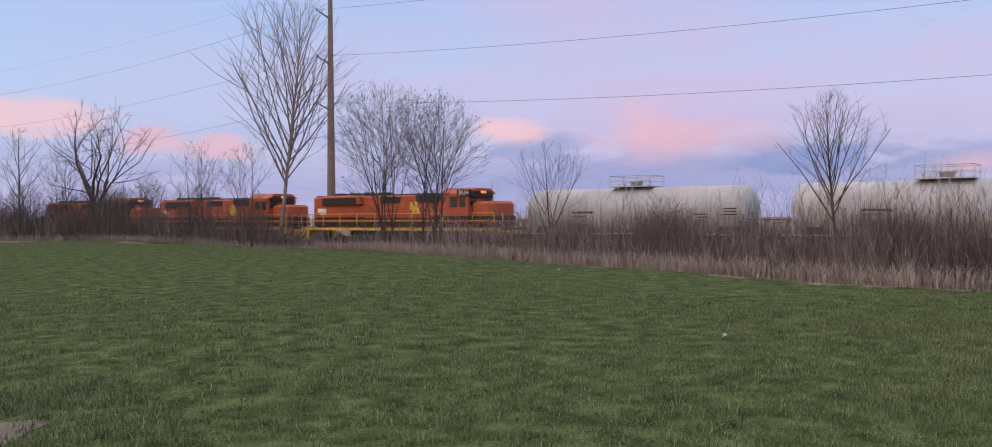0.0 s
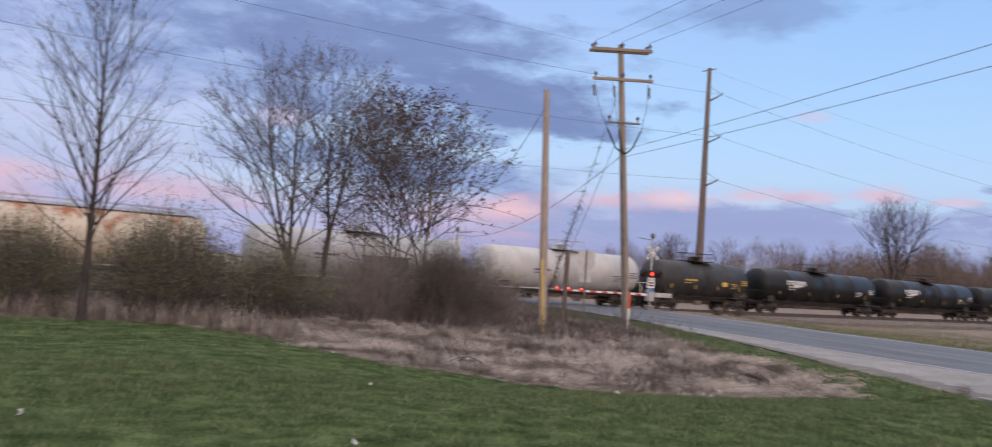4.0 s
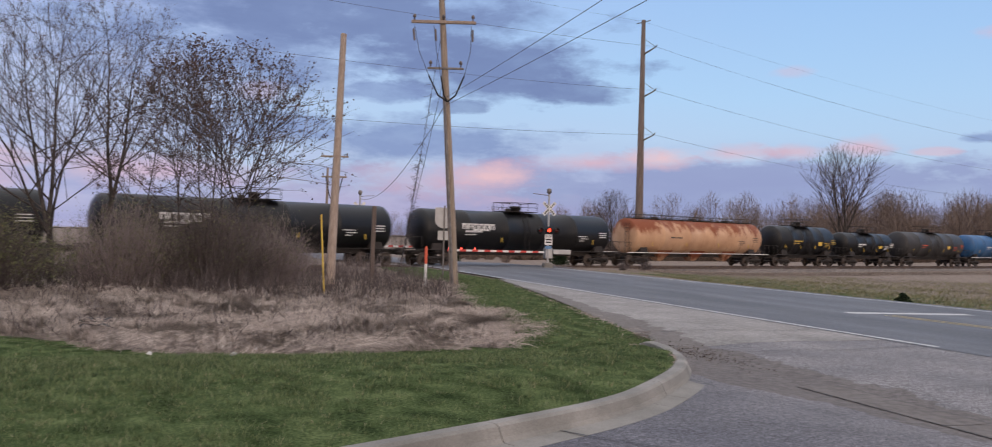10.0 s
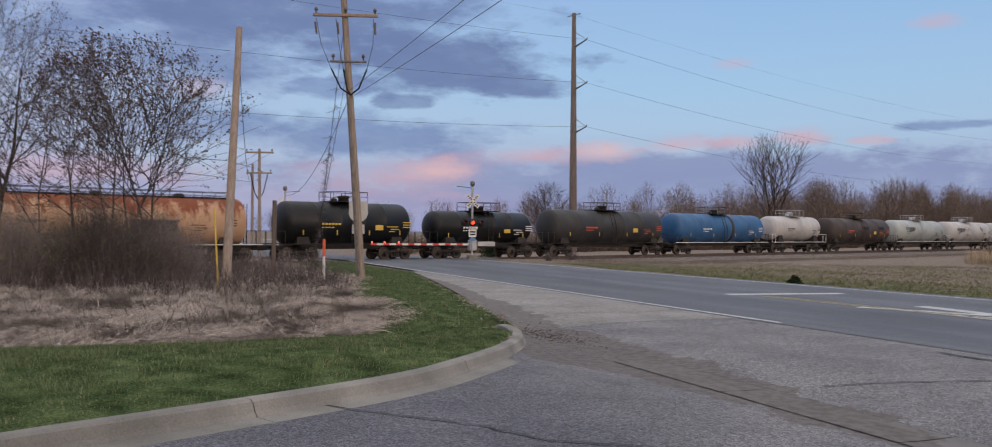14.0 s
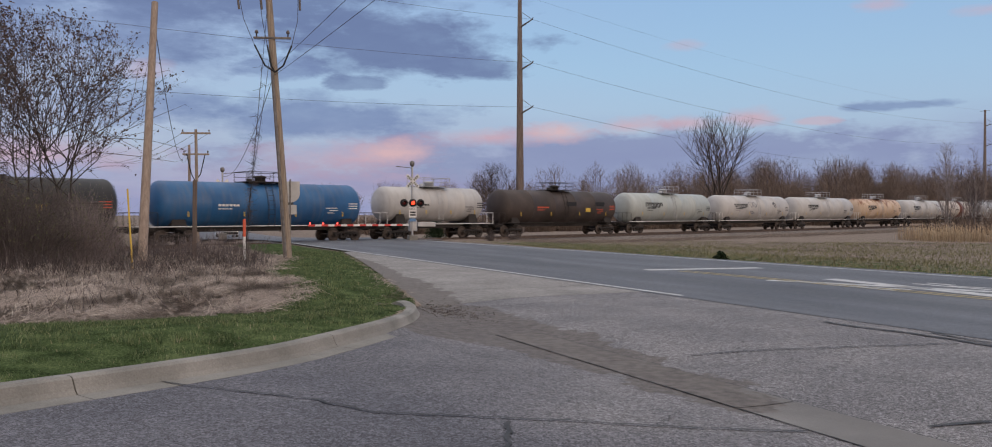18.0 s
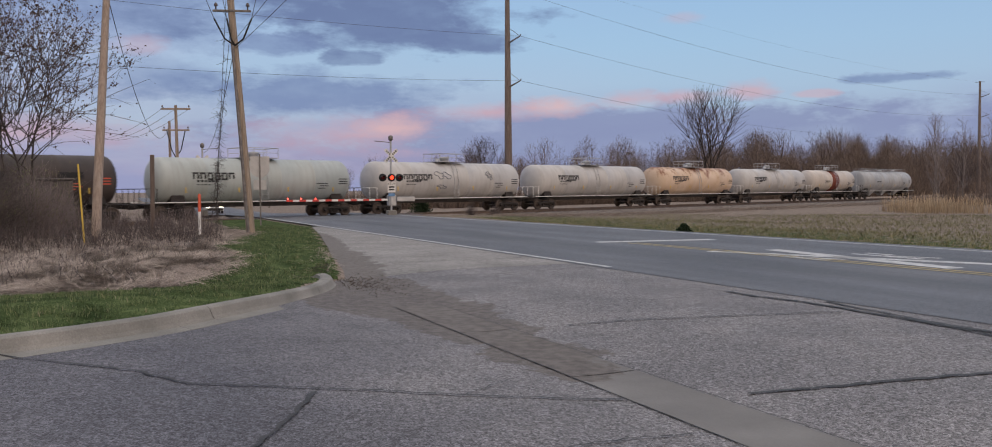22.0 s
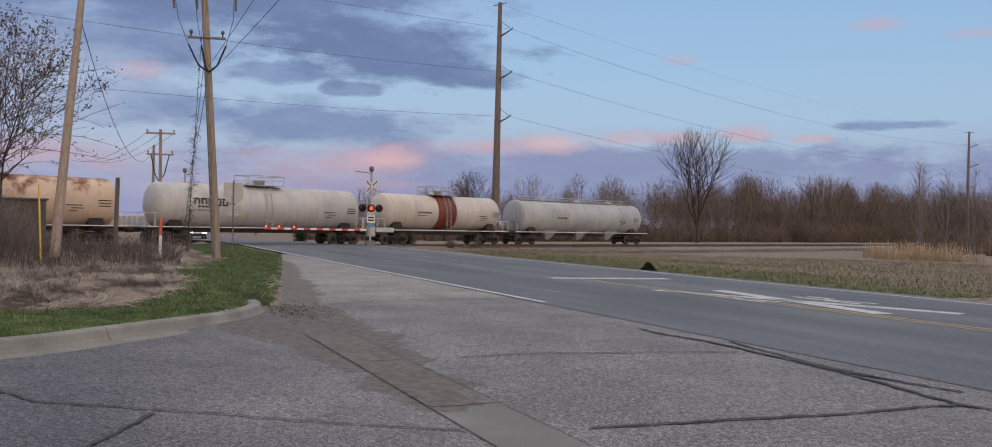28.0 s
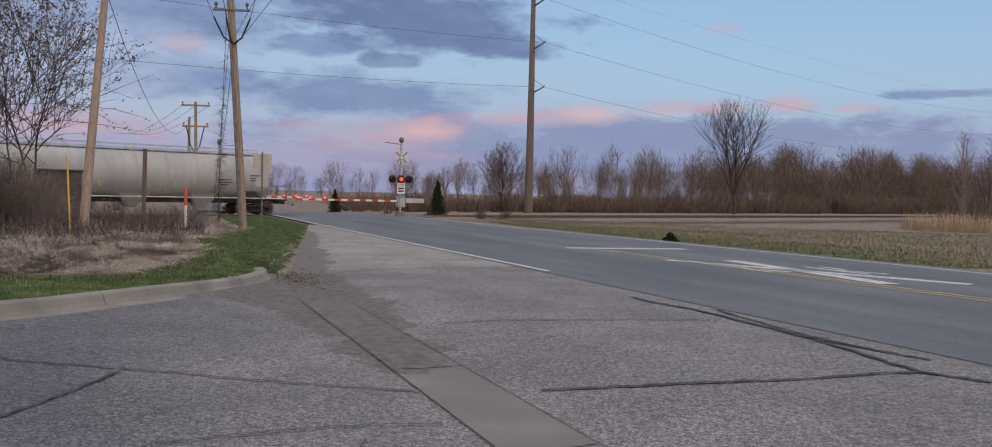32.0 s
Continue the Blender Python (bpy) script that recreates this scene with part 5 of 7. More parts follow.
def build_train():
    locomotive(-142.8, -122.7, "")
    locomotive(-122.7, -102.65, "")
    locomotive(-102.65, -82.6, "3414")
    W = "white-grey railway tank car with dusty sides"
    for a, b in ((-82.6, -65.94), (-65.94, -49.15), (-49.15, -34.6), (-34.6, -19.9), (-19.9, -5.11)):
        tank_car(a, b, "tank", "tank_grey", "pale grey railway tank car with dusty sides", "black")
    tank_car(-5.11, 11.0, "hopper", "tank_cream", "cream covered hopper car with rust stains along the top", "black")
    tank_car(11.0, 27.2, "tank", "tank_grey", "pale grey railway tank car with dusty sides", "black")
    tank_car(27.2, 43.29, "tank", "tank_white", W, "black")
    tank_car(43.29, 56.23, "tank", "tank_dark", "dark grey weathered railway tank car", "yellow_paint")
    for a, b in ((56.23, 76.13), (76.13, 96.22), (96.22, 115.91)):
        tank_car(a, b, "tank", "tank_black", "glossy black railway tank car with white lettering bars", "white_paint", logo=0.62)
    tank_car(115.91, 135.62, "hopper", "tank_rust", "orange rusted covered hopper car with roof railings", "tank_brown", text=1)
    tank_car(135.62, 147.49, "tank", "tank_black", "short black railway tank car with yellow lettering bars", "yellow_paint", r=1.40)
    tank_car(147.49, 159.28, "tank", "tank_black", "small black railway tank car with low tank", "white_paint", r=1.16, top=3.5)
    tank_car(159.28, 175.46, "tank", "tank_dark", "dark grey railway tank car with a joint ring", "orange_paint", saddle=True)
    tank_car(175.46, 192.04, "tank", "tank_blue", "blue railway tank car with white lettering bars", "white_paint", saddle=True)
    tank_car(192.04, 203.85, "tank", "tank_white", "short white railway tank car", "black", r=1.28)
    tank_car(203.85, 220.59, "tank", "tank_brown", "dark brown weathered railway tank car", "orange_paint")
    tank_car(220.59, 236.61, "tank", "tank_sage", "pale grey-green railway tank car with black lettering bars", "black", logo=0.66)
    tank_car(236.61, 253.62, "tank", "tank_white", "white railway tank car with black lettering bars and sprayed scrawls", "black", logo=0.66, drawn=True)
    tank_car(253.62, 271.35, "tank", "tank_white", "white railway tank car with black lettering bars", "black", logo=0.66)
    tank_car(271.35, 287.4, "tank", "tank_stained", "white railway tank car with brown stains along its top", "black", logo=0.66)
    tank_car(287.4, 304.6, "tank", "tank_white", "white railway tank car with black lettering bars", "black", logo=0.66)
    tank_car(304.6, 319.0, "tank", "tank_warm_lit", "white railway tank car with a red-brown band round its middle", "black", r=1.34, band=True)
    tank_car(319.0, 339.0, "hopper", "tank_grey", "grey cylindrical covered hopper car at the end of the train", "black", text=1)


build_train()


# ---- trees and brush ----
def tube_arrays(pts, radii, k):
    pts = np.asarray(pts, float)
    n = len(pts)
    d = np.gradient(pts, axis=0)
    d /= np.linalg.norm(d, axis=1)[:, None] + 1e-9
    ref = np.array([1.0, 0.2, 0.1]) if abs(d[0][0]) < 0.8 else np.array([0.1, 1.0, 0.2])
    a = np.cross(d, ref)
    a /= np.linalg.norm(a, axis=1)[:, None] + 1e-9
    b = np.cross(d, a)
    ang = np.arange(k) * 2 * np.pi / k
    v = pts[:, None, :] + (a[:, None, :] * np.cos(ang)[None, :, None] + b[:, None, :] * np.sin(ang)[None, :, None]) * np.asarray(radii)[:, None, None]
    i = np.arange(n - 1)[:, None] * k
    j = np.arange(k)[None, :]
    f = np.stack([i + j, i + (j + 1) % k, i + k + (j + 1) % k, i + k + j], -1).reshape(-1, 4)
    return v.reshape(-1, 3), f


class Heap:
    """Joins many small array meshes."""

    def __init__(self):
        self.v, self.f, self.n = [], [], 0

    def add(self, v, f):
        self.v.append(v)
        self.f.append(f + self.n)
        self.n += len(v)

    def mesh(self, name, mat, smooth=False):
        return array_mesh(name, np.concatenate(self.v), np.concatenate(self.f), mat, smooth)


def branch_line(r, start, direction, length, n, wiggle, lift):
    pts = [np.array(start, float)]
    d = np.array(direction, float)
    d /= np.linalg.norm(d)
    for i in range(n):
        d = d + r.normal(0, wiggle, 3) + np.array([0, 0, lift])
        d /= np.linalg.norm(d)
        pts.append(pts[-1] + d * length / n)
    return np.array(pts)


def slivers(a, b, wa, r, flat=False):
    """Many thin straight twigs at once: three-sided spikes, or flat ones for what stands far off."""
    n = len(a)
    d = b - a
    d = d / (np.linalg.norm(d, axis=1)[:, None] + 1e-9)
    u = np.cross(d, r.normal(0, 1, (n, 3)))
    u /= np.linalg.norm(u, axis=1)[:, None] + 1e-9
    if flat:
        v = np.stack([a - u * wa, a + u * wa, b], 1)
        return v.reshape(-1, 3), np.arange(3 * n).reshape(n, 3)
    w = np.cross(d, u)
    ring = np.stack([u, -0.5 * u + 0.87 * w, -0.5 * u - 0.87 * w], 1)
    v = np.concatenate([a[:, None] + ring * wa, b[:, None]], 1).reshape(-1, 3)
    o = np.arange(n)[:, None] * 4
    return v, np.concatenate([o + np.array([[i, (i + 1) % 3, 3]]) for i in range(3)], 0)


def grow(seed, height, radius, base=0.25, widest=0.5, leaders=5, splay=0.5, trunks=1, side=12, sub=6, lift=0.03, stem=0.014, crook=0.05, fill=0.5, angle=0.85, axis=False):
    """A bare crown of branches that run out to a rounded outline: lists of (line, radii) by level, and spots with ways for the twigs."""
    r = np.random.default_rng(seed)
    lobes = r.uniform(0, 6.28, 3)

    def room(p, d, far):
        """How far a branch may run before it leaves the crown."""
        q = p[None] + d[None] * np.linspace(0.04, 1, 18)[:, None] * far
        u = q[:, 2] / height
        prof = np.where(u < widest, np.clip((u - base * 0.6) / (widest - base * 0.6), 0.02, 1) ** fill, np.sqrt(np.clip(1 - ((u - widest) / (1 - widest)) ** 2, 0, 1)))
        az = np.arctan2(q[:, 1], q[:, 0])
        edge = radius * prof * (1 + 0.13 * np.sin(2 * az + lobes[0]) + 0.10 * np.sin(5 * az + 7 * u + lobes[1]))
        out = np.flatnonzero((np.hypot(q[:, 0], q[:, 1]) > edge) | (u > 1.0))
        return far * (out[0] + 1) / 18 if len(out) else far

    def turn(d, ang, az):
        """The way d, turned by ang towards a side of it."""
        e = np.cross(d, (0.31, 0.17, 0.93) if abs(d[2]) < 0.9 else (1.0, 0.1, 0))
        e /= np.linalg.norm(e)
        f = np.cross(d, e)
        return d * math.cos(ang) + (e * math.cos(az) + f * math.sin(az)) * math.sin(ang)

    def spot(line, w):
        n = len(line) - 1
        i = min(n - 1, int(w * n))
        d = line[i + 1] - line[i]
        return line[i] + d * (w * n - i), d / np.linalg.norm(d)
    out, feet, ways = [[], [], [], []], [], []
    mains = []
    r0 = stem * height
    for k in range(trunks):
        a = lobes[2] + 2 * math.pi * k / trunks + r.uniform(-0.5, 0.5)
        t = 0.03 if trunks == 1 else splay * r.uniform(0.5, 1.0)
        d = np.array([math.cos(a) * t, math.sin(a) * t, 1.0])
        foot = np.array([0.0, 0.0, -0.15]) if trunks == 1 else np.array([0.012 * height * math.cos(a), 0.012 * height * math.sin(a), -0.15])
        rt = r0 * (1 if trunks == 1 else 0.62 * r.uniform(0.8, 1.2))
        stop = height * 0.97 if axis else base * height * r.uniform(0.9, 1.2) + 0.15
        line = branch_line(r, foot, d, stop, 10 if axis else 5, crook * 0.5, 0.01)
        rad = rt * (np.linspace(1, 0.08, 11) if axis else np.linspace(1, 0.86, 6))
        rad[0] *= 1.4
        rad[1] *= 1.1
        out[0].append((line, rad))
        if axis:
            mains.append((line, rad, base))
            continue
        m = max(2, int(round(leaders / trunks)) if trunks > 1 else leaders)
        for j in range(m):
            p, dd = spot(line, 0.999 if j < 3 else r.uniform(0.7, 0.98))
            az = lobes[1] + 2 * math.pi * (j + k * 0.37) / m + r.uniform(-0.3, 0.3)
            tilt = (splay * (0.25 if j == 0 else r.uniform(0.75, 1.25)))
            dd = np.array([math.cos(az) * tilt, math.sin(az) * tilt, 1.0]) * 0.7 + dd * 0.12 + np.array([0, 0, 0.18])
            dd /= np.linalg.norm(dd)
            ln = room(p, dd, height) * r.uniform(0.9, 1.03)
            b = branch_line(r, p, dd, ln, 9, crook, lift)
            rb = rt * (0.6 if j < 2 else 0.4) * np.linspace(1, 0.1, 10) ** 1.15
            out[0 if rb[0] > 0.045 else 1].append((b, rb))
            mains.append((b, rb, 0.1))
    for line, rad, lo in mains:
        ln = np.linalg.norm(line[-1] - line[0])
        n1 = max(5, int(side * ln / (height * 0.6)))
        for i in range(n1):
            w = lo + (0.97 - lo) * (i + r.uniform(0.1, 0.9)) / n1
            p, d = spot(line, w)
            dd = turn(d, angle * r.uniform(0.75, 1.15) * (1.12 - 0.4 * w), i * 2.4 + r.uniform(-0.5, 0.5))
            dd[2] += 0.12
            dd /= np.linalg.norm(dd)
            l1 = min(room(p, dd, height * 0.6) * r.uniform(0.8, 1.03), ln * (0.75 if not axis else 0.6)) + 0.1
            b = branch_line(r, p, dd, l1, 6, crook * 1.2, lift)
            rb = max(0.006, min(0.55 * np.interp(w, np.linspace(0, 1, len(rad)), rad), 0.009 * l1 + 0.002)) * np.linspace(1, 0.25, 7)
            out[1].append((b, rb))
            n2 = max(3, int(sub * l1 / (height * 0.16)))
            for j in range(n2):
                w2 = 0.12 + 0.85 * (j + r.uniform(0, 1)) / n2
                p2, d2 = spot(b, w2)
                e = turn(d2, r.uniform(0.45, 0.95), j * 2.4 + r.uniform(-0.6, 0.6))
                e[2] += 0.12
                e /= np.linalg.norm(e)
                l2 = min(l1 * (0.62 - 0.3 * w2) * r.uniform(0.7, 1.2), room(p2, e, height * 0.3) * 1.05) + 0.06 * height * r.uniform(0.3, 0.8)
                c = branch_line(r, p2, e, l2, 4, crook * 1.5, lift)
                out[2].append((c, max(0.0036, 0.0045 * l2 + 0.0015) * np.linspace(1, 0.45, 5)))
                feet += [c[1:], b[-3:]] if j == 0 else [c[1:]]
                ways += [np.gradient(c, axis=0)[1:], np.gradient(b, axis=0)[-3:]] if j == 0 else [np.gradient(c, axis=0)[1:]]
    feet, ways = np.concatenate(feet), np.concatenate(ways)
    return out, feet, ways / np.linalg.norm(ways, axis=1)[:, None]


def twig_ends(r, feet, ways, n, length, loose=0.42):
    """Feet and tips of n fine twigs on the thin branches."""
    pick = r.integers(0, len(feet), n)
    a = feet[pick]
    d = ways[pick] + r.normal(0, loose, (n, 3)) + np.array([0, 0, 0.12])
    d /= np.linalg.norm(d, axis=1)[:, None]
    return a, a + d * (length * r.uniform(0.3, 1.0, n))[:, None]


def bare_tree(x, y, height, seed, label, radius=2.0, buds=0, z=None, mats=("bark", "twig"), name="tree", twigs=5000, twig_len=0.07, fat=1.0, bud_size=0.05, **kw):
    t = thing(name, label, "tree", pose(x, y, float(land_z(x, y)) if z is None else z), "bare trees along the lawn")
    levels, feet, ways = grow(seed, height, radius, **kw)
    r = np.random.default_rng(seed + 900)
    for line, rad in levels[0]:
        h = Heap()
        h.add(*tube_arrays(line, rad, 9))
        part("trunk", h.mesh("trunk", mats[0], True), "", t)
    thick, thin = Heap(), Heap()
    for line, rad in levels[1]:
        thick.add(*tube_arrays(line, rad * (0.5 + 0.5 * fat), 5))
    part("branching", thick.mesh("branching", mats[0], True), "", t)
    for line, rad in levels[2]:
        v, f = tube_arrays(line[[0, 2, 4]], rad[[0, 2, 4]] * fat, 3)
        thin.add(v, np.concatenate([f[:, [0, 1, 2]], f[:, [0, 2, 3]]]))
    a, b = twig_ends(r, feet, ways, twigs, twig_len * height)
    thin.add(*slivers(a, b, 0.0038 * fat, r))
    c = a + (b - a) * r.uniform(0.2, 0.85, twigs)[:, None]
    e = c + (b - a) * 0.45 + r.normal(0, 0.010 * height, (twigs, 3))
    thin.add(*slivers(c, e, 0.0034 * fat, r))
    part("crown", thin.mesh("crown", mats[1]), "", t, "thin bare twigs")
    if buds:
        ends = np.concatenate([b, e, c])
        pick = ends[r.integers(0, len(ends), buds)] + r.normal(0, 0.02, (buds, 3))
        part("budding", array_mesh("budding", *leaf_arrays(r, pick, bud_size * 0.6, bud_size * 1.3), "bud"), "", t, "small brown opening buds")
    return t


def leaf_arrays(r, p, s0, s1):
    n = len(p)
    a = r.normal(0, 1, (n, 3))
    a /= np.linalg.norm(a, axis=1)[:, None]
    b = np.cross(a, r.normal(0, 1, (n, 3)))
    b /= np.linalg.norm(b, axis=1)[:, None] + 1e-9
    s = r.uniform(s0, s1, n)[:, None]
    v = np.stack([p - a * s * 0.6, p + b * s * 0.3, p + a * s * 0.6, p - b * s * 0.3], 1).reshape(-1, 3)
    return v, np.arange(n * 4).reshape(n, 4)


def bush(x, y, w, h, seed, label, leaves=2500, stems=210, mats=("twig", "bush_leaf")):
    """A shrub: a dome of many fine arching stems with side twigs, and small young leaves."""
    r = np.random.default_rng(seed)
    t = thing("bush", label, "bush", pose(x, y, float(land_z(x, y))), "shrubs along the lawn")
    heap = Heap()
    m = int(stems * 2.7)
    az, q = r.uniform(0, 6.283, m), np.sqrt(r.uniform(0, 1, m))
    wide = w / 2 * (1 + 0.14 * np.sin(2 * az + seed) + 0.12 * np.sin(5 * az + 2 * seed))
    top = h * np.sqrt(1 - 0.86 * q * q) * r.uniform(0.6, 1.0, m) * (1 + 0.08 * np.sin(3 * az + seed))
    foot = np.stack([np.cos(az) * q * wide * 0.4, np.sin(az) * q * wide * 0.4, np.full(m, -0.05)], 1)
    tip = np.stack([np.cos(az) * q * wide, np.sin(az) * q * wide, top], 1) + r.normal(0, 0.05, (m, 3))
    mid = foot + (tip - foot) * 0.5 + np.array([0, 0, 1.0]) * (0.10 * top)[:, None] + r.normal(0, 0.05, (m, 3))
    heap.add(*slivers(foot, mid + (mid - foot) * 0.15, 0.008, r))
    heap.add(*slivers(mid, tip, 0.0048, r))
    ends = [tip]
    for k in range(4):
        a = mid + (tip - mid) * r.uniform(-0.5, 0.95, m)[:, None]
        d = (tip - mid) * 0.5 + r.normal(0, 0.13, (m, 3)) * h
        b = a + d * r.uniform(0.4, 1.0, m)[:, None]
        b[:, 2] = np.abs(b[:, 2])
        heap.add(*slivers(a, b, 0.0038, r))
        ends += [b, (a + b) / 2]
    part("shrub_wood", heap.mesh("shrub_wood", mats[0]), "", t)
    if leaves:
        e = np.concatenate(ends)
        p = e[r.integers(0, len(e), leaves)] + r.normal(0, 0.04, (leaves, 3))
        part("foliage", array_mesh("foliage", *leaf_arrays(r, p, 0.022, 0.055), mats[1]), "", t, "small sparse olive leaves")
    return t


def stems_patch(name, label, xs, ys, h0, h1, width, mat, lean=0.12, kind="stuff", seed=3, category="brush", fork=2):
    """Upright dead stalks with a few side twigs, as one mesh."""
    r = np.random.default_rng(seed)
    heap = Heap()
    z = land_z(xs, ys)
    n = len(xs)
    h = r.uniform(h0, h1, n) * r.uniform(0.7, 1.0, n)
    top = np.stack([xs + r.normal(0, lean, n) * h, ys + r.normal(0, lean, n) * h, z + h], 1)
    foot = np.stack([xs, ys, z - 0.03], 1)
    mid = (foot + top) / 2 + r.normal(0, 0.03, (n, 3)) * h[:, None]

    def spikes(a, m, b, w):
        k = len(a)
        ang = r.uniform(0, 6.28, k)
        tri = np.stack([np.stack([np.cos(ang + q), np.sin(ang + q), np.zeros(k)], 1) for q in (0, 2.09, 4.19)], 1) * (w / 2)[:, None, None]
        v = np.concatenate([a[:, None] + tri, m[:, None] + tri * 0.75, b[:, None]], 1).reshape(-1, 3)
        o = np.arange(k)[:, None] * 7
        q = [[0, 1, 4], [0, 4, 3], [1, 2, 5], [1, 5, 4], [2, 0, 3], [2, 3, 5], [3, 4, 6], [4, 5, 6], [5, 3, 6]]
        heap.add(v, np.concatenate([o + np.array([t]) for t in q], 0))
    def twigs(a, b, w):
        k = len(a)
        ang = r.uniform(0, 6.28, k)
        side = np.stack([np.cos(ang), np.sin(ang), np.zeros(k)], 1) * (w / 2)[:, None]
        v = np.stack([a - side, a + side, b], 1).reshape(-1, 3)
        heap.add(v, np.arange(3 * k).reshape(k, 3))
    wd = np.full(n, width) * r.uniform(0.6, 1.3, n)
    spikes(foot, mid, top, wd)
    for k in range(fork):
        s = r.uniform(0.35, 0.9, n)[:, None]
        a = foot + (top - foot) * s
        l = h * r.uniform(0.12, 0.3, n)
        d = np.stack([r.normal(0, 0.5, n), r.normal(0, 0.5, n), np.abs(r.normal(0.8, 0.3, n))], 1)
        b = a + d * l[:, None]
        twigs(a, b, wd * 0.7)
    return tagged(new(name, heap.mesh(name, mat)), label, category, kind=kind)


def thicket(name, label, x, y, h0, h1, w, mat, seed, forks=6, far=True):
    """Far brush: domed clumps of thin arching slivers, as one mesh."""
    r = np.random.default_rng(seed)
    n = len(x)
    back = (CROSS.x - x) * AHEAD.x + (CROSS.y - y) * AHEAD.y
    h = r.uniform(h0, h1, n) * (np.interp(back, [-5, 30, 80, 140, 230], [0.42, 0.5, 0.68, 0.85, 1.0]) if far else 1.0)
    wide = h * r.uniform(0.45, 0.85, n)
    i = np.repeat(np.arange(n), forks)
    m = len(i)
    az, q = r.uniform(0, 6.283, m), np.sqrt(r.uniform(0, 1, m))
    out = np.stack([np.cos(az), np.sin(az)], 1) * (q * wide[i])[:, None]
    top = h[i] * np.sqrt(1 - 0.8 * q * q) * r.uniform(0.6, 1.0, m)
    foot = np.stack([x[i] + out[:, 0] * 0.35, y[i] + out[:, 1] * 0.35, land_z(x, y)[i] - 0.05], 1)
    tip = np.stack([x[i] + out[:, 0], y[i] + out[:, 1], foot[:, 2] + top], 1)
    heap = Heap()
    heap.add(*slivers(foot, tip, w * 0.5, r, True))
    for k in range(2):
        a = foot + (tip - foot) * r.uniform(0.35, 0.9, m)[:, None]
        b = a + (tip - foot) * 0.25 + r.normal(0, 0.13, (m, 3)) * top[:, None]
        heap.add(*slivers(a, b, w * 0.4, r, True))
    tagged(new(name, heap.mesh(name, mat)), label, "undergrowth", kind="stuff")


def build_trees():
    G = "bare slender tree with an upright open crown"
    bare_tree(20.9, 6.1, 6.5, 11, G, 1.65, base=0.24, widest=0.45, axis=True, side=26, sub=4, angle=0.95, twigs=1596, stem=0.0105, fat=0.64, lift=0.03)
    bare_tree(21.4, 2.5, 7.8, 12, G, 1.9, base=0.22, widest=0.5, axis=True, side=29, sub=4, angle=0.95, twigs=1932, stem=0.0115, fat=0.64, lift=0.03)
    M = "bare spreading tree with a rounded crown and mauve twigs"
    bare_tree(30.2, -2.3, 8.7, 13, M, 3.5, base=0.2, widest=0.46, leaders=4, splay=0.66, side=10, sub=3, twigs=2300, buds=2200, stem=0.0145, crook=0.085, angle=1.0, lift=0.045)
    bare_tree(32.6, -3.4, 9.1, 14, M, 2.6, base=0.28, widest=0.58, leaders=3, splay=0.36, side=10, sub=3, twigs=1900, buds=2600, stem=0.0125, crook=0.085, angle=1.0, lift=0.045)
    B = "low spreading tree covered in small opening buds"
    bare_tree(32.0, -5.5, 7.2, 15, B, 2.4, base=0.2, widest=0.6, trunks=2, leaders=4, splay=0.45, side=9, sub=3, twigs=1300, buds=3600, bud_size=0.07, stem=0.012, crook=0.08, angle=0.95)
    bare_tree(37.6, -7.5, 8.8, 16, B, 4.2, base=0.16, widest=0.54, trunks=3, leaders=7, splay=0.6, side=10, sub=3, twigs=2600, buds=10500, stem=0.0125, bud_size=0.085, crook=0.08, angle=0.95, fat=1.35)
    V = "young bare tree with a vase-shaped crown"
    bare_tree(27.0, 19.2, 6.0, 17, V, 1.75, base=0.3, widest=0.78, axis=True, side=20, sub=2, angle=0.62, twigs=420, stem=0.0125, fill=0.7)
    P = "pale thin bare tree in the brush"
    bare_tree(26.5, 11.5, 5.9, 18, P, 1.2, base=0.22, widest=0.55, axis=True, side=16, sub=3, twigs=1008, mats=("bark", "twig_pale"), stem=0.009)
    S = "budding tree with several stems beside the lawn"
    bare_tree(21.0, 43.2, 8.6, 19, S, 2.7, base=0.14, widest=0.62, trunks=3, leaders=8, splay=0.35, side=7, sub=3, twigs=1470, buds=3800, bud_size=0.055, fat=1.04)
    bare_tree(23.0, 41.4, 8.3, 20, S, 2.8, base=0.14, widest=0.62, trunks=4, leaders=8, splay=0.4, side=7, sub=3, twigs=1470, buds=3800, bud_size=0.055, fat=1.04)
    bare_tree(26.3, 35.3, 5.7, 21, V, 2.1, base=0.18, widest=0.8, leaders=4, splay=0.6, side=6, sub=2, angle=0.6, twigs=260, stem=0.013, fill=0.5, fat=1.0)
    bare_tree(19.8, 56.7, 17.4, 22, "tall pale bare tree with long ascending limbs", 4.4, base=0.27, widest=0.6, axis=True, side=30, sub=3, angle=0.68, lift=0.05, crook=0.06, twigs=800, stem=0.0092, mats=("pale_bark", "twig_pale"), twig_len=0.05, fat=1.3, fill=0.55)
    bare_tree(11.6, 74.5, 11.0, 23, "dark gnarled bare tree with a broad crown", 5.0, base=0.28, widest=0.62, leaders=6, splay=0.85, side=5, sub=2, crook=0.17, lift=0.05, twigs=672, stem=0.024, fat=1.52)
    bare_tree(15.4, 60.5, 6.8, 24, "small bare tree in the brush", 2.3, base=0.15, trunks=2, leaders=5, side=5, sub=2, twigs=630, fat=1.36)
    bare_tree(5.8, 72.0, 7.9, 25, P, 1.6, base=0.15, axis=True, side=13, sub=2, twigs=588, mats=("bark", "twig_pale"), fat=1.52)
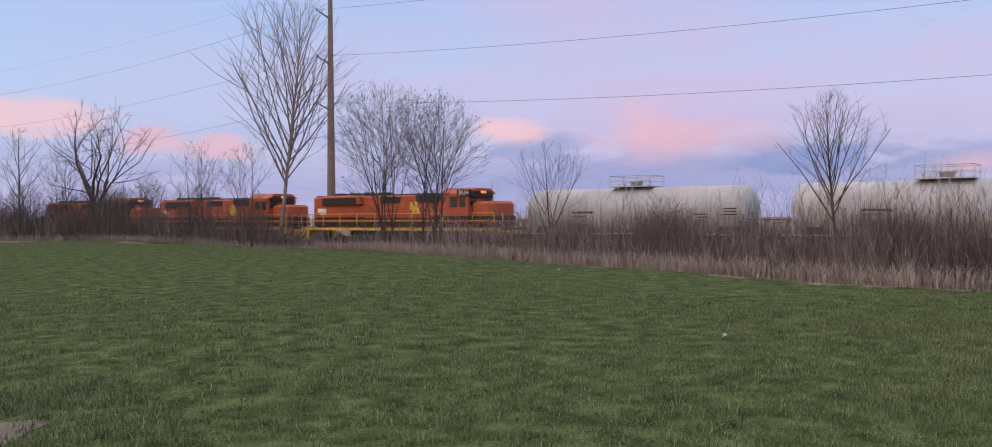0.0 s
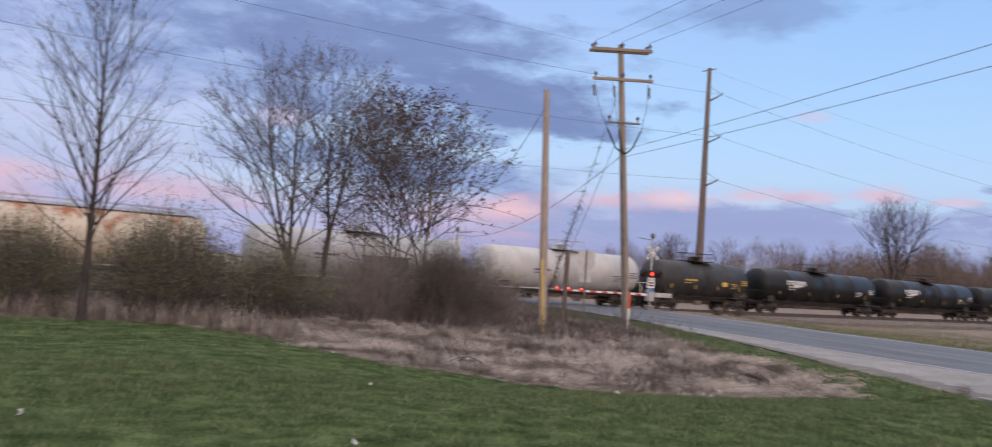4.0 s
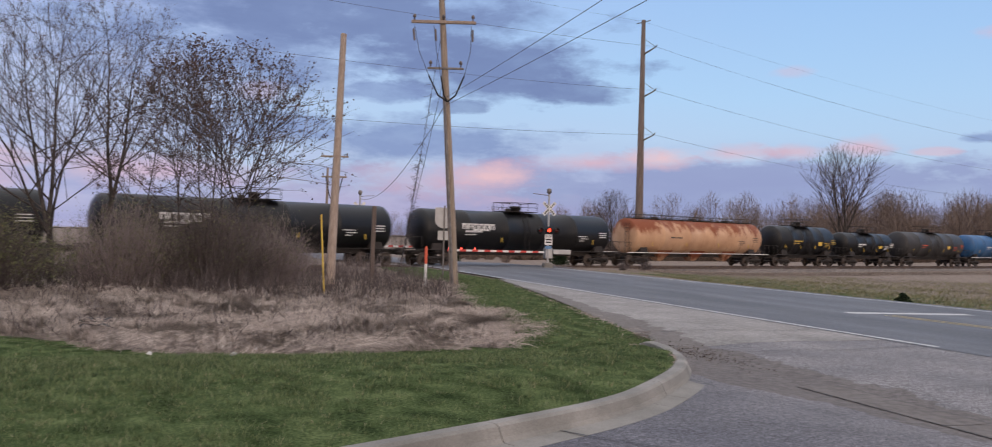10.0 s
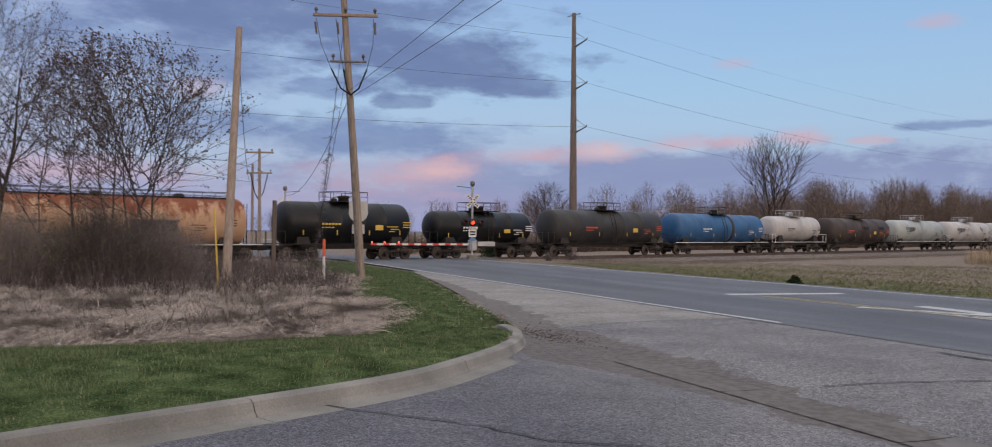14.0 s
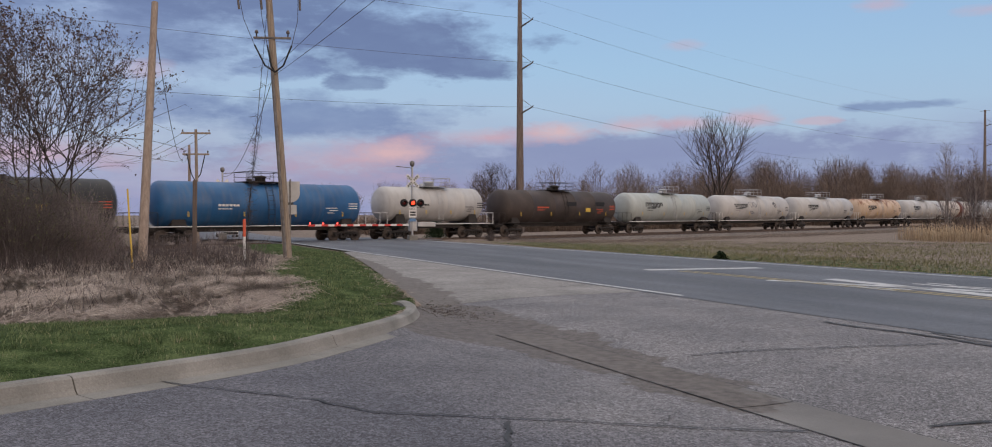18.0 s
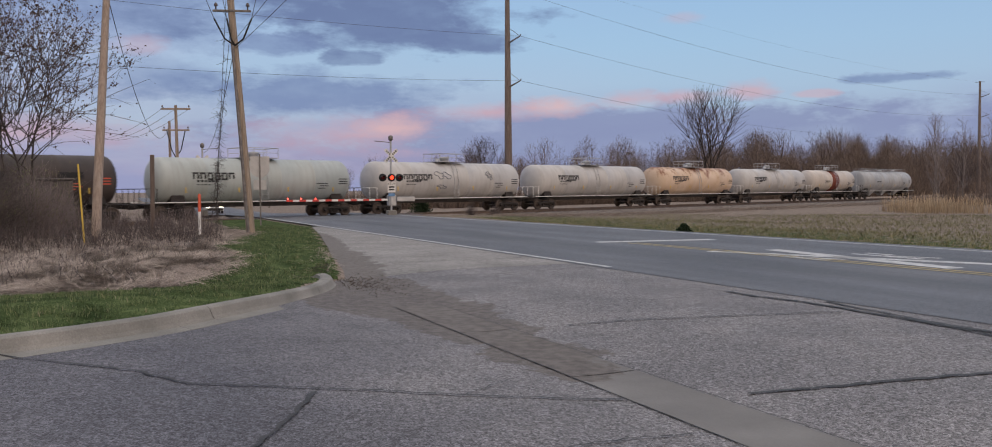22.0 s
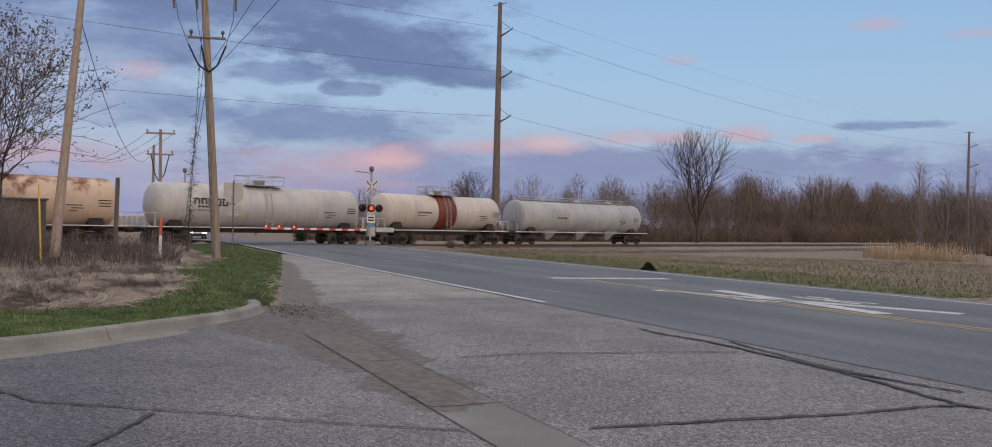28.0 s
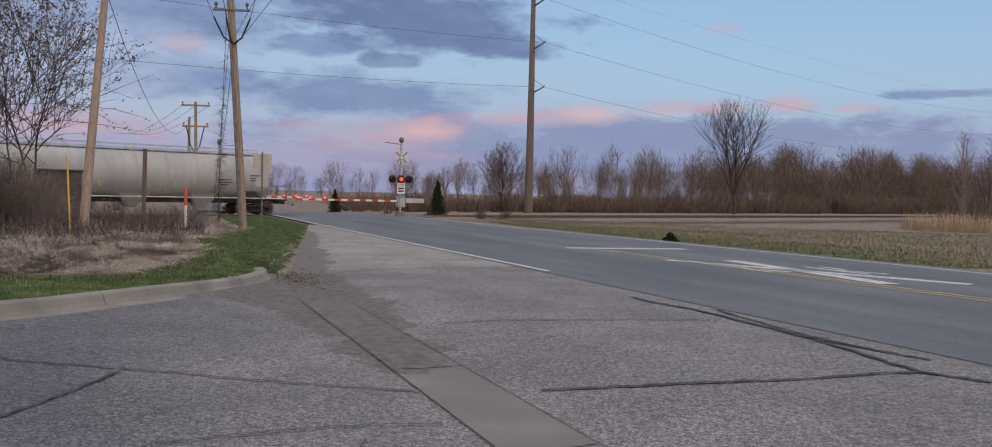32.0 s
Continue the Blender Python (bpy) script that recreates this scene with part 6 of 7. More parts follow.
    bare_tree(8.4, 71.0, 6.2, 26, "small bare tree in the brush", 2.2, base=0.15, trunks=2, leaders=5, side=5, sub=2, twigs=630, fat=1.52)
    bare_tree(2.5, 76.0, 9.0, 27, P, 1.8, base=0.15, axis=True, side=13, sub=2, twigs=588, mats=("bark", "twig_pale"), fat=1.52)
    bare_tree(16.5, 52.0, 6.0, 28, "small bare tree in the brush", 2.0, base=0.15, trunks=2, leaders=5, side=5, sub=2, twigs=630, fat=1.28)
    # by the field on the far side of the road
    for k, (x, y, h) in enumerate(((78.0, -104.0, 11.0), (75.8, -106.0, 10.0), (80.5, -106.5, 11.5), (74.0, -108.5, 10.5), (83.0, -110.0, 11.0), (71.5, -108.0, 9.5), (79.0, -109.0, 9.0), (70.0, -106.0, 7.5), (76.8, -103.0, 8.0))):
        bare_tree(x, y, h, 40 + k, "thin pale sapling beside the reeds", 1.3, base=0.12, widest=0.5, axis=True, side=12, sub=2, angle=0.6, twigs=210, mats=("pale_bark", "twig_pale"), fat=2.08, stem=0.008)
    # one tall tree stands over the wood behind the railway
    bare_tree(119.8, -101.2, 18.4, 35, "tall bare tree with a broad fan-shaped crown behind the track", 6.6, z=-1.2, base=0.16, widest=0.74, leaders=8, splay=0.4, side=6, sub=2, angle=0.6, twigs=1092, stem=0.013, fat=2.08, fill=0.8)
    bare_tree(108.5, -55.8, 9.0, 32, "round bare tree behind the track", 4.0, z=-1.2, base=0.1, widest=0.55, trunks=3, leaders=8, splay=0.5, side=6, sub=2, twigs=924, fat=2.08)
    # shrubs
    bush(23.8, 4.5, 3.4, 2.5, 1, "olive-green budding shrub at the lawn's edge", 13000, 330)
    bush(24.2, 1.0, 4.2, 3.0, 2, "dense olive-green budding shrub at the lawn's edge", 18000, 460)
    bush(26.4, -1.6, 3.6, 2.4, 3, "olive-green budding shrub under the trees", 12000, 330)
    bush(28.4, -4.6, 3.8, 2.7, 4, "grey-brown budding shrub under the trees", 7000, 480, mats=("twig_pale", "bush_leaf"))
    bush(28.6, -6.9, 3.8, 3.1, 5, "dense grey-brown leafless shrub under the trees", 3500, 560)
    bush(31.4, -8.0, 3.4, 2.8, 16, "tangled dark leafless shrub under the trees", 900, 420)
    bush(29.6, -8.9, 2.8, 2.4, 6, "dense grey-brown leafless shrub under the trees", 1800, 320, mats=("twig_pale", "bush_leaf"))
    bush(25.8, 26.5, 3.4, 2.7, 7, "tangled dark leafless shrub beside the railway", 0, 320)
    bush(24.5, 14.8, 2.6, 2.0, 8, "tangled dark leafless shrub beside the railway", 0, 220)
    bush(25.0, 8.2, 2.4, 1.9, 9, "tangled dark leafless shrub beside the railway", 400, 220)
    for k, (x, y, w, h) in enumerate(((25.2, 21.5, 3.0, 1.9), (24.0, 30.5, 3.2, 2.0), (26.5, 16.8, 2.8, 2.4), (23.2, 37.5, 3.0, 1.7), (23.6, 12.6, 1.8, 1.4))):
        bush(x, y, w, h, 80 + k, "tangled dark leafless shrub beside the railway", 0, 260)
    bush(28.5, 4.5, 4.0, 2.2, 10, "olive-green budding shrub at the lawn's edge", 6000, 220)
    for k, s in enumerate((3.5, 6.0)):
        bush(*on_track(s, -4.6), 1.1, 0.9, 60 + k, "small leafless shrub beside the ballast", 0, 60)
    # evergreens
    for k, (x, y, w, h) in enumerate(((24.6, 10.6, 1.7, 2.35), (82.8, -38.6, 2.8, 3.7), (92.0, -30.0, 2.0, 2.6), (26.2, -30.2, 0.7, 0.36))):
        r = np.random.default_rng(70 + k)
        c = thing("evergreen", ("small dark cedar in the brush", "dark spruce behind the crossing", "dark spruce behind the crossing", "low dark juniper in the grass")[k], "evergreen", pose(x, y, float(land_z(x, y))))
        hp = Heap()
        hp.add(*tube_arrays([(0, 0, -0.1), (0, 0, h * 0.5), (0.02, 0, h * 0.97)], [h * 0.018, h * 0.012, 0.004], 7))
        part("trunk", hp.mesh("trunk", "bark", True), "", c)
        n = (2600, 5000, 5000, 700)[k]
        u = r.uniform(0.03, 1, n) ** 1.1
        a = r.uniform(0, 6.28, n)
        rad = w / 2 * (1 - u * 0.94) * np.sqrt(r.uniform(0.05, 1, n)) * (0.62 + 0.38 * np.abs(np.sin(u * 26 + 1.5 * np.sin(a * 2)))) * (0.75 + 0.35 * np.sin(a * 5 + u * 11)) if k != 3 else w / 2 * (1.1 - 0.8 * u) * np.sqrt(r.uniform(0.1, 1, n)) * (0.7 + 0.45 * np.sin(a * 4 + 1) * np.sin(a * 2.3 + u * 5))
        if k == 0:
            rad = rad * (0.7 + 0.75 * np.abs(np.sin(a * 3.5 + u * 7)) * (1 - 0.4 * u))
        p = np.stack([rad * np.cos(a), rad * np.sin(a), u * h * (1 - 0.12 * np.abs(np.sin(a * 2)))], 1)
        part("foliage", array_mesh("foliage", *leaf_arrays(r, p, 0.05 * (1 + h / 4), 0.10 * (1 + h / 4)), "needle"), "", c)
    # brush: dead stalks between the lawn and the railway
    r = np.random.default_rng(5)

    def scatter(n, x0, x1, y0, y1, keep):
        x, y = r.uniform(x0, x1, n), r.uniform(y0, y1, n)
        k = keep(x, y)
        return x[k], y[k]
    clump = lambda x, y: rough(x, y, 1.9) + 0.6 * rough(x + 9, y, 0.8) > r.uniform(-1.2, 0.9, len(x))
    east = lambda x, y: x > np.interp(y, [-3, 0, 5, 8, 12, 52, 66, 80], [22.4, 23.2, 23.0, 21.6, 20.2, 20.6, 10, -12])
    x, y = scatter(420, 18, 36, 7, 62, lambda x, y: east(x - 0.9, y) & (track_off(x, y) < -6) & (rough(x, y, 3.1) > r.uniform(-1.0, 0.9, len(x))))
    thicket("undergrowth", "low domed leafless shrubs between lawn and railway", x, y, 0.8, 2.1, 0.014, "twig", 51, 55, False)
    x, y = scatter(170, 18, 36, 7, 62, lambda x, y: east(x - 0.5, y) & (track_off(x, y) < -6))
    thicket("undergrowth", "pale twiggy clumps between lawn and railway", x, y, 0.7, 1.7, 0.014, "twig_pale", 52, 55, False)
    x, y = scatter(10000, 18, 38, 5, 34, lambda x, y: east(x, y) & (track_off(x, y) < -5) & clump(x, y))
    stems_patch("brush", "grey-brown leafless brush between lawn and railway", x, y, 0.7, 2.5, 0.016, "twig", 0.3, fork=6)
    x, y = scatter(9000, 18, 38, 5, 34, lambda x, y: east(x, y) & (track_off(x, y) < -5) & ~clump(x, y))
    stems_patch("brush", "pale grey leafless brush between lawn and railway", x, y, 0.7, 2.2, 0.016, "twig_pale", 0.3, fork=6, seed=31)
    x, y = scatter(6200, 18, 36, 6, 60, lambda x, y: east(x - 0.8, y) & (track_off(x, y) < -5) & (rough(x, y, 2.6) + 0.5 * rough(x, y, 0.9) > r.uniform(-0.7, 1.0, len(x))))
    stems_patch("saplings", "tall thin grey saplings in the brush", x, y, 1.5, 3.8, 0.016, "twig", 0.14, fork=10, seed=33)
    x, y = scatter(650, -14, 22, 54, 86, lambda x, y: east(x - 0.5, y) & (track_off(x, y) < -5))
    thicket("undergrowth", "dense twiggy brush beyond the lawn", x, y, 1.8, 4.2, 0.032, "twig", 53, 50, False)
    x, y = scatter(26000, -20, 32, 34, 92, lambda x, y: east(x, y) & (track_off(x, y) < -5) & clump(x, y))
    stems_patch("brush", "dense grey-brown leafless brush beyond the lawn", x, y, 0.8, 2.3, 0.045, "twig_pale", 0.2, seed=14, fork=5)
    x, y = scatter(32000, -15, 26, -1, 90, lambda x, y: east(x, y) & ~east(x - 3.2, y) & clump(x, y))
    stems_patch("reeds", "pale dead reeds and stalks along the lawn's edge", x, y, 0.3, 1.2, 0.014, "reed", 0.38, seed=4, category="reeds", fork=1)
    x, y = scatter(2600, 26, 50, -18, 12, lambda x, y: (track_off(x, y) < -5) & ~is_lawn(x, y) & (y > -9 - 0.0 * x) & clump(x, y))
    stems_patch("weeds", "dry weed stalks under the trees", x, y, 0.5, 1.7, 0.016, "twig_pale", 0.16, seed=6, category="weeds")
    x, y = scatter(3000, 34, 56, -15, 2, lambda x, y: (track_off(x, y) < -5) & clump(x, y))
    stems_patch("weeds", "dry weed stalks beside the railway", x, y, 0.5, 1.3, 0.016, "twig_pale", 0.16, seed=8, category="weeds")
    # tall tan reeds beyond the field
    x, y = scatter(9000, 40, 66, -86, -60, lambda x, y: (np.hypot((x - 54) / 6, (y + 75.5) / 4.0) < 1 + 0.35 * rough(x, y, 2)) & (track_off(x, y) < -6))
    stems_patch("reeds", "tan tall reeds at the edge of the field", x, y, 0.8, 2.0, 0.035, "tan_reed", 0.16, seed=9, category="reeds", fork=1)


def build_woods():
    """Bare woods behind the railway, as one mass."""
    r = np.random.default_rng(21)
    kinds = []
    for k in range(6):
        levels, feet, ways = grow(100 + k, 10.0, (2.4, 3.2, 2.0, 2.8, 3.6, 2.2)[k], base=0.12 + 0.03 * (k % 3), widest=0.6, trunks=1 + k % 3, leaders=4, splay=0.35, side=8, sub=3, angle=0.65, stem=0.009)
        hp = Heap()
        for line, rad in levels[0]:
            v, f = tube_arrays(line[::3], rad[::3] + 0.02, 4)
            hp.add(v, np.concatenate([f[:, [0, 1, 2]], f[:, [0, 2, 3]]]))
        for lv, wide in ((levels[1], 0.03), (levels[2], 0.018)):
            hp.add(*slivers(np.array([line[0] for line, _ in lv]), np.array([line[-1] for line, _ in lv]), wide, r, True))
        hp.add(*slivers(*twig_ends(r, feet, ways, 320, 1.1), 0.014, r, True))
        kinds.append((np.concatenate(hp.v), np.concatenate(hp.f)))

    def plant(name, label, spots, h0, h1, mat):
        hp = Heap()
        for x, y in spots:
            v, f = kinds[r.integers(0, 6)]
            back = (CROSS.x - x) * AHEAD.x + (CROSS.y - y) * AHEAD.y
            a, s = r.uniform(0, 6.28), r.uniform(h0, h1) / 10 * np.interp(back, [-5, 30, 80, 140, 220], [0.42, 0.52, 0.78, 1.05, 1.35]) * r.choice([0.7, 0.85, 1.0, 1.12])
            c, q = math.cos(a), math.sin(a)
            w = s * r.uniform(0.8, 1.25)
            hp.add(np.stack([(v[:, 0] * c - v[:, 1] * q) * w + x, (v[:, 0] * q + v[:, 1] * c) * w + y, v[:, 2] * s - 1.2], 1), f)
        tagged(new(name, hp.mesh(name, mat)), label, "woods", kind="stuff")
    spots = [on_track(r.uniform(20, 330), r.uniform(36, 100)) for i in range(300)] + [on_track(r.uniform(95, 330), r.uniform(33, 75)) for i in range(240)]
    plant("woods", "bare brown woods behind the railway", spots, 7.0, 13.0, "wood_far")
    spots = [on_track(r.uniform(45, 300), r.uniform(33, 60)) for i in range(170)]
    plant("woods", "pale bare thicket along the railway", spots, 4.0, 9.0, "wood_far")
    spots = [on_track(r.uniform(-330, 20), r.uniform(60, 120)) for i in range(80)]
    plant("woods", "distant bare woods beyond the railway", spots, 4.0, 7.0, "twig")
    spots = [(r.uniform(-14, 19), r.uniform(56, 80)) for i in range(110)]
    spots = [q for q in spots if not is_lawn(np.array([q[0]]), np.array([q[1]]))[0]]
    plant("woods", "purple-brown saplings beyond the lawn", spots, 8.0, 15.0, "twig")
    spots = [(r.uniform(-60, 16), r.uniform(84, 118)) for i in range(50)]
    plant("woods", "bare woods beyond the lawn", spots, 5.0, 9.0, "twig")
    spots = [(r.uniform(62, 125), r.uniform(-175, -106)) for i in range(90)]
    spots = [p for p in spots if track_off(*p) < -9]
    plant("woods", "bare woods beside the field", spots, 6.0, 10.0, "twig")
    # undergrowth in front of the woods

    def along(n, s0, s1, o0, spread):
        q, o = r.uniform(s0, s1, n), o0 + np.abs(r.normal(0, spread, n))
        x = CROSS.x - AHEAD.x * q + AWAY.x * o
        y = CROSS.y - AHEAD.y * q + AWAY.y * o
        k = ~((y > -33) & (y < -11) & (x > 60)) & (rough(x, y, 4.5) > r.uniform(-1.9, 0.5, n))
        return x[k], y[k]
    x, y = along(1500, 16, 320, 32, 8)
    thicket("undergrowth", "dense brown undergrowth in front of the woods", x, y, 3.0, 6.6, 0.065, "wood_far", 12, 62)
    x, y = along(420, -330, 16, 22, 16)
    thicket("undergrowth", "brown undergrowth beyond the railway", x, y, 2.0, 4.5, 0.065, "wood_far", 13, 60)
    x, y = r.uniform(58, 112, 260), r.uniform(-165, -98, 260)
    k = (track_off(x, y) < -9) & (rough(x, y, 4) > r.uniform(-1.4, 0.6, 260))
    thicket("undergrowth", "brown thicket beside the field", x[k], y[k], 2.0, 5.5, 0.065, "wood_far", 15, 60)


def build_grass():
    r = RNG
    # lawn in tufts
    def lawn(n, x0, x1, y0, y1, h0, h1, w, name, per=9):
        m = n // per
        cx, cy = r.uniform(x0, x1, m), r.uniform(y0, y1, m)
        size = r.uniform(0.4, 1.0, m) * (1 + 0.5 * rough(cx, cy, 0.33)) * (1 + 0.35 * rough(cx, cy, 1.4)) * (1 + 0.45 * (r.uniform(0, 1, m) > 0.95))
        a = r.uniform(0, 6.283, (m, per))
        d = np.abs(r.normal(0, 0.035 + w * 2, (m, per)))
        x, y = (cx[:, None] + d * np.cos(a)).ravel(), (cy[:, None] + d * np.sin(a)).ravel()
        h = (size[:, None] * r.uniform(0.6, 1.0, (m, per))).ravel() * h1
        a = a.ravel() + r.normal(0, 0.5, m * per)
        jx, jy = x + r.normal(0, 0.22, len(x)), y + r.normal(0, 0.22, len(x))
        k = is_lawn(jx, jy) & ((kerb_side(x, y) > 0.10) | (x >= 14.4)) & ((x < 14.4) | (y > apron_y(x))) & (np.hypot(x - 0.05, y - 6.9) > 0.22 + 0.25 * rough(x, y, 0.2) + np.abs(r.normal(0, 0.22, len(x))))
        x, y, h, a = x[k], y[k], h[k] + h0, a[k]
        v, f = blades(x, y, land_z(x, y) - 0.005, h, np.full(len(x), w), r.uniform(0.15, 0.95, len(x)), heading=a)
        tagged(new(name, array_mesh(name, v, f, "blade")), "short green lawn grass", "grass", kind="stuff")
    lawn(150000, 3.0, 14, -8.5, 8, 0.016, 0.062, 0.006, "grass")
    lawn(75000, 0.0, 12, 3, 18, 0.018, 0.065, 0.008, "grass")
    lawn(60000, 9, 22, -14, 12, 0.02, 0.06, 0.011, "grass")
    lawn(52000, -12, 22, 12, 60, 0.02, 0.045, 0.02, "grass")
    lawn(30000, 13, 40, -19, -12, 0.03, 0.085, 0.012, "grass")
    lawn(32000, 6, 14.5, -14.5, -6, 0.016, 0.058, 0.006, "grass")
    lawn(16000, -1.4, 1.6, 5.2, 8.6, 0.02, 0.085, 0.007, "grass")
    # matted dead grass round the poles, lying in swirls over low tussocks
    def laid(x, y, length, w, heading, lift, name, label, mat="straw"):
        n = len(x)
        c, q = np.cos(heading), np.sin(heading)
        rise = r.uniform(-0.02, 0.10, n) * length
        base = np.stack([x, y, land_z(x, y) + lift], 1)
        run = np.stack([c, q, np.zeros(n)], 1) * length[:, None]
        mid = base + run * 0.5 + np.array([0, 0, 1.0]) * (rise + 0.06 * length)[:, None]
        tip = base + run + np.array([0, 0, 1.0]) * (rise * 0.6 - 0.5 * lift)[:, None]
        side = np.stack([-q * 0.92, c * 0.92, np.full(n, 0.4)], 1) * (w / 2)[:, None]
        v = np.stack([base - side, base + side, mid - side * 0.8, mid + side * 0.8, tip], 1).reshape(-1, 3)
        o = np.arange(n)[:, None] * 5
        tagged(new(name, array_mesh(name, v, np.concatenate([o + np.array([[0, 1, 3]]), o + np.array([[0, 3, 2]]), o + np.array([[2, 3, 4]])], 0), mat)), label, "grass", kind="stuff")

    def on_dead(x, y, edge):
        n = len(x)
        return ~is_lawn(x + r.normal(0, edge, n), y + r.normal(0, edge, n)) & (y > np.where(x > 13.9, apron_y(x) + 0.15, -15.2)) & ((x > 14.6) | (kerb_side(x, y) > 0.5))
    n = 85000
    x, y = r.uniform(12.8, 36, n), r.uniform(-16, 2, n)
    k = on_dead(x, y, 0.25)
    x, y = x[k], y[k]
    laid(x, y, r.uniform(0.2, 0.6, len(x)), r.uniform(0.006, 0.012, len(x)), rough(x, y, 1.1) * 4 + r.normal(0, 0.8, len(x)), r.uniform(0, 0.06, len(x)), "dead_grass", "matted tan dead grass")
    m, per = 1000, 36
    cx, cy = r.uniform(13.4, 34, m), r.uniform(-15.4, 1.4, m)
    k = on_dead(cx, cy, 0.2) & (rough(cx, cy, 1.6) > r.uniform(-1.5, 0.6, m))
    cx, cy = cx[k], cy[k]
    m = len(cx)
    a = (rough(cx, cy, 1.3) * 5)[:, None] + r.normal(0, 0.75, (m, per))
    size = r.uniform(0.12, 0.34, m)
    d = np.abs(r.normal(0, 0.5, (m, per))) * size[:, None]
    z = np.exp(-(d / size[:, None]) ** 2) * size[:, None] * r.uniform(0.2, 0.85, (m, per))
    az = r.uniform(0, 6.283, (m, per))
    x, y = (cx[:, None] + d * np.cos(az)).ravel(), (cy[:, None] + d * np.sin(az)).ravel()
    laid(x, y, np.repeat(size, per) * r.uniform(0.9, 2.2, m * per), r.uniform(0.007, 0.013, m * per), a.ravel(), z.ravel(), "dead_grass", "tan tussocks of dead grass fallen over in swirls")
    # tufts that still arch up
    m, per = 1500, 16
    cx, cy = r.uniform(13.6, 34, m), r.uniform(-15.2, 1.6, m)
    k = on_dead(cx, cy, 0.2) & (rough(cx, cy, 1.2) + 0.03 * (cx - 20) > r.uniform(-1.0, 0.9, m))
    cx, cy = cx[k], cy[k]
    m = len(cx)
    a = (rough(cx, cy, 1.3) * 5)[:, None] + r.normal(0, 0.9, (m, per))
    d = np.abs(r.normal(0, 0.06, (m, per)))
    x, y = (cx[:, None] + d * np.cos(a)).ravel(), (cy[:, None] + d * np.sin(a)).ravel()
    v, f = blades(x, y, land_z(x, y), np.repeat(r.uniform(0.22, 0.55, m), per) * r.uniform(0.5, 1, m * per), np.full(m * per, 0.009), r.uniform(0.5, 1.3, m * per), 0.3, heading=a.ravel())
    tagged(new("dead_grass", array_mesh("dead_grass", v, f, "straw")), "tan arching tufts of dead grass", "grass", kind="stuff")
    m, per = 520, 22
    cx, cy = 20.4 + 4.2 * r.normal(0, 0.5, m), -12.3 + 0.6 * r.normal(0, 0.8, m)
    k = ~is_lawn(cx + 0.2, cy + 0.5)
    cx, cy = cx[k], cy[k]
    m = len(cx)
    a = (2.6 + rough(cx, cy, 0.6) * 2.2)[:, None] + r.normal(0, 0.5, (m, per))
    x, y = (cx[:, None] + r.normal(0, 0.08, (m, per))).ravel(), (cy[:, None] + r.normal(0, 0.08, (m, per))).ravel()
    laid(x, y, r.uniform(0.2, 0.5, len(x)), r.uniform(0.007, 0.011, len(x)), a.ravel(), 0.2 * np.repeat(r.uniform(0, 1, m), per) * r.uniform(0.3, 1, len(x)), "dead_grass", "pale straw beaten down beside the lawn")
    n = 900
    x, y = 13.6 + 1.3 * r.normal(0, 0.7, n), -14.95 + 0.3 * r.normal(0, 0.8, n)
    k = (kerb_side(x, y) < -0.2) | (x > 14.5)
    x, y = x[k], y[k]
    p = np.stack([x, y, pave_z(x, y) + 0.012], 1)
    v, f = leaf_arrays(r, p, 0.008, 0.032)
    v[:, 2] = np.clip(v[:, 2], pave_z(v[:, 0], v[:, 1]) + 0.004, None)
    tagged(new("debris", array_mesh("debris", v, f, "litter_soil")), "dark clods and dead leaves by the kerb's end", "debris", kind="stuff")
    x, y = r.uniform(22, 36, 9000), r.uniform(-14.2, 1, 9000)
    k = ~is_lawn(x - 1.2, y) & (x - 0.35 * y > 27.4) & (rough(x, y, 1.3) > r.uniform(-1.3, 0.6, 9000))
    stems_patch("weeds", "grey-brown tangle of dead weeds round the poles", x[k], y[k], 0.25, 1.1, 0.013, "twig", 0.42, seed=18, category="weeds", fork=4)
    x, y = r.uniform(15.5, 30, 5200), r.uniform(-14.2, 0, 5200)
    k = on_dead(x, y, 0.2) & (rough(x, y, 1.0) + 0.4 * rough(x, y, 0.5) > r.uniform(-0.9, 1.1, 5200) - 0.05 * (x - 22))
    stems_patch("weeds", "low grey-brown tangle of dead weeds in the matted grass", x[k], y[k], 0.1, 0.5, 0.011, "twig", 0.7, seed=19, category="weeds", fork=4)
    # standing stalks among the matted grass
    x, y = r.uniform(15, 31, 3600), r.uniform(-13, 1, 3600)
    k = ~is_lawn(x - 0.4, y) & (rough(x, y, 1.0) > r.uniform(-0.6, 1.3, 3600) - 0.05 * (x - 22))
    stems_patch("reeds", "pale standing stalks in the dead grass", x[k], y[k], 0.15, 0.75, 0.010, "reed", 0.3, seed=17, category="reeds", fork=2)
    # a rim of straw along the lawn's far edge
    n = 28000
    y = r.uniform(-2, 75, n)
    x = np.interp(y, [-2, 0.3, 5.2, 8, 12.4, 20, 52, 66, 75], [20.2, 22.0, 22.0, 20.6, 19.2, 19.4, 19.6, 9.2, -5]) + np.abs(r.normal(0, 1.0, n)) - 0.15
    v, f = blades(x, y, land_z(x, y) - 0.01, r.uniform(0.2, 0.75, n), np.full(n, 0.016), np.clip(r.normal(0.6, 0.35, n), 0.05, 1.3))
    tagged(new("dead_grass", array_mesh("dead_grass", v, f, "straw")), "tan dead grass along the lawn's edge", "grass", kind="stuff")
    # the rough field over the road
    n = 95000
    x, y = r.uniform(0, 75, n), r.uniform(-75, -29.4, n)
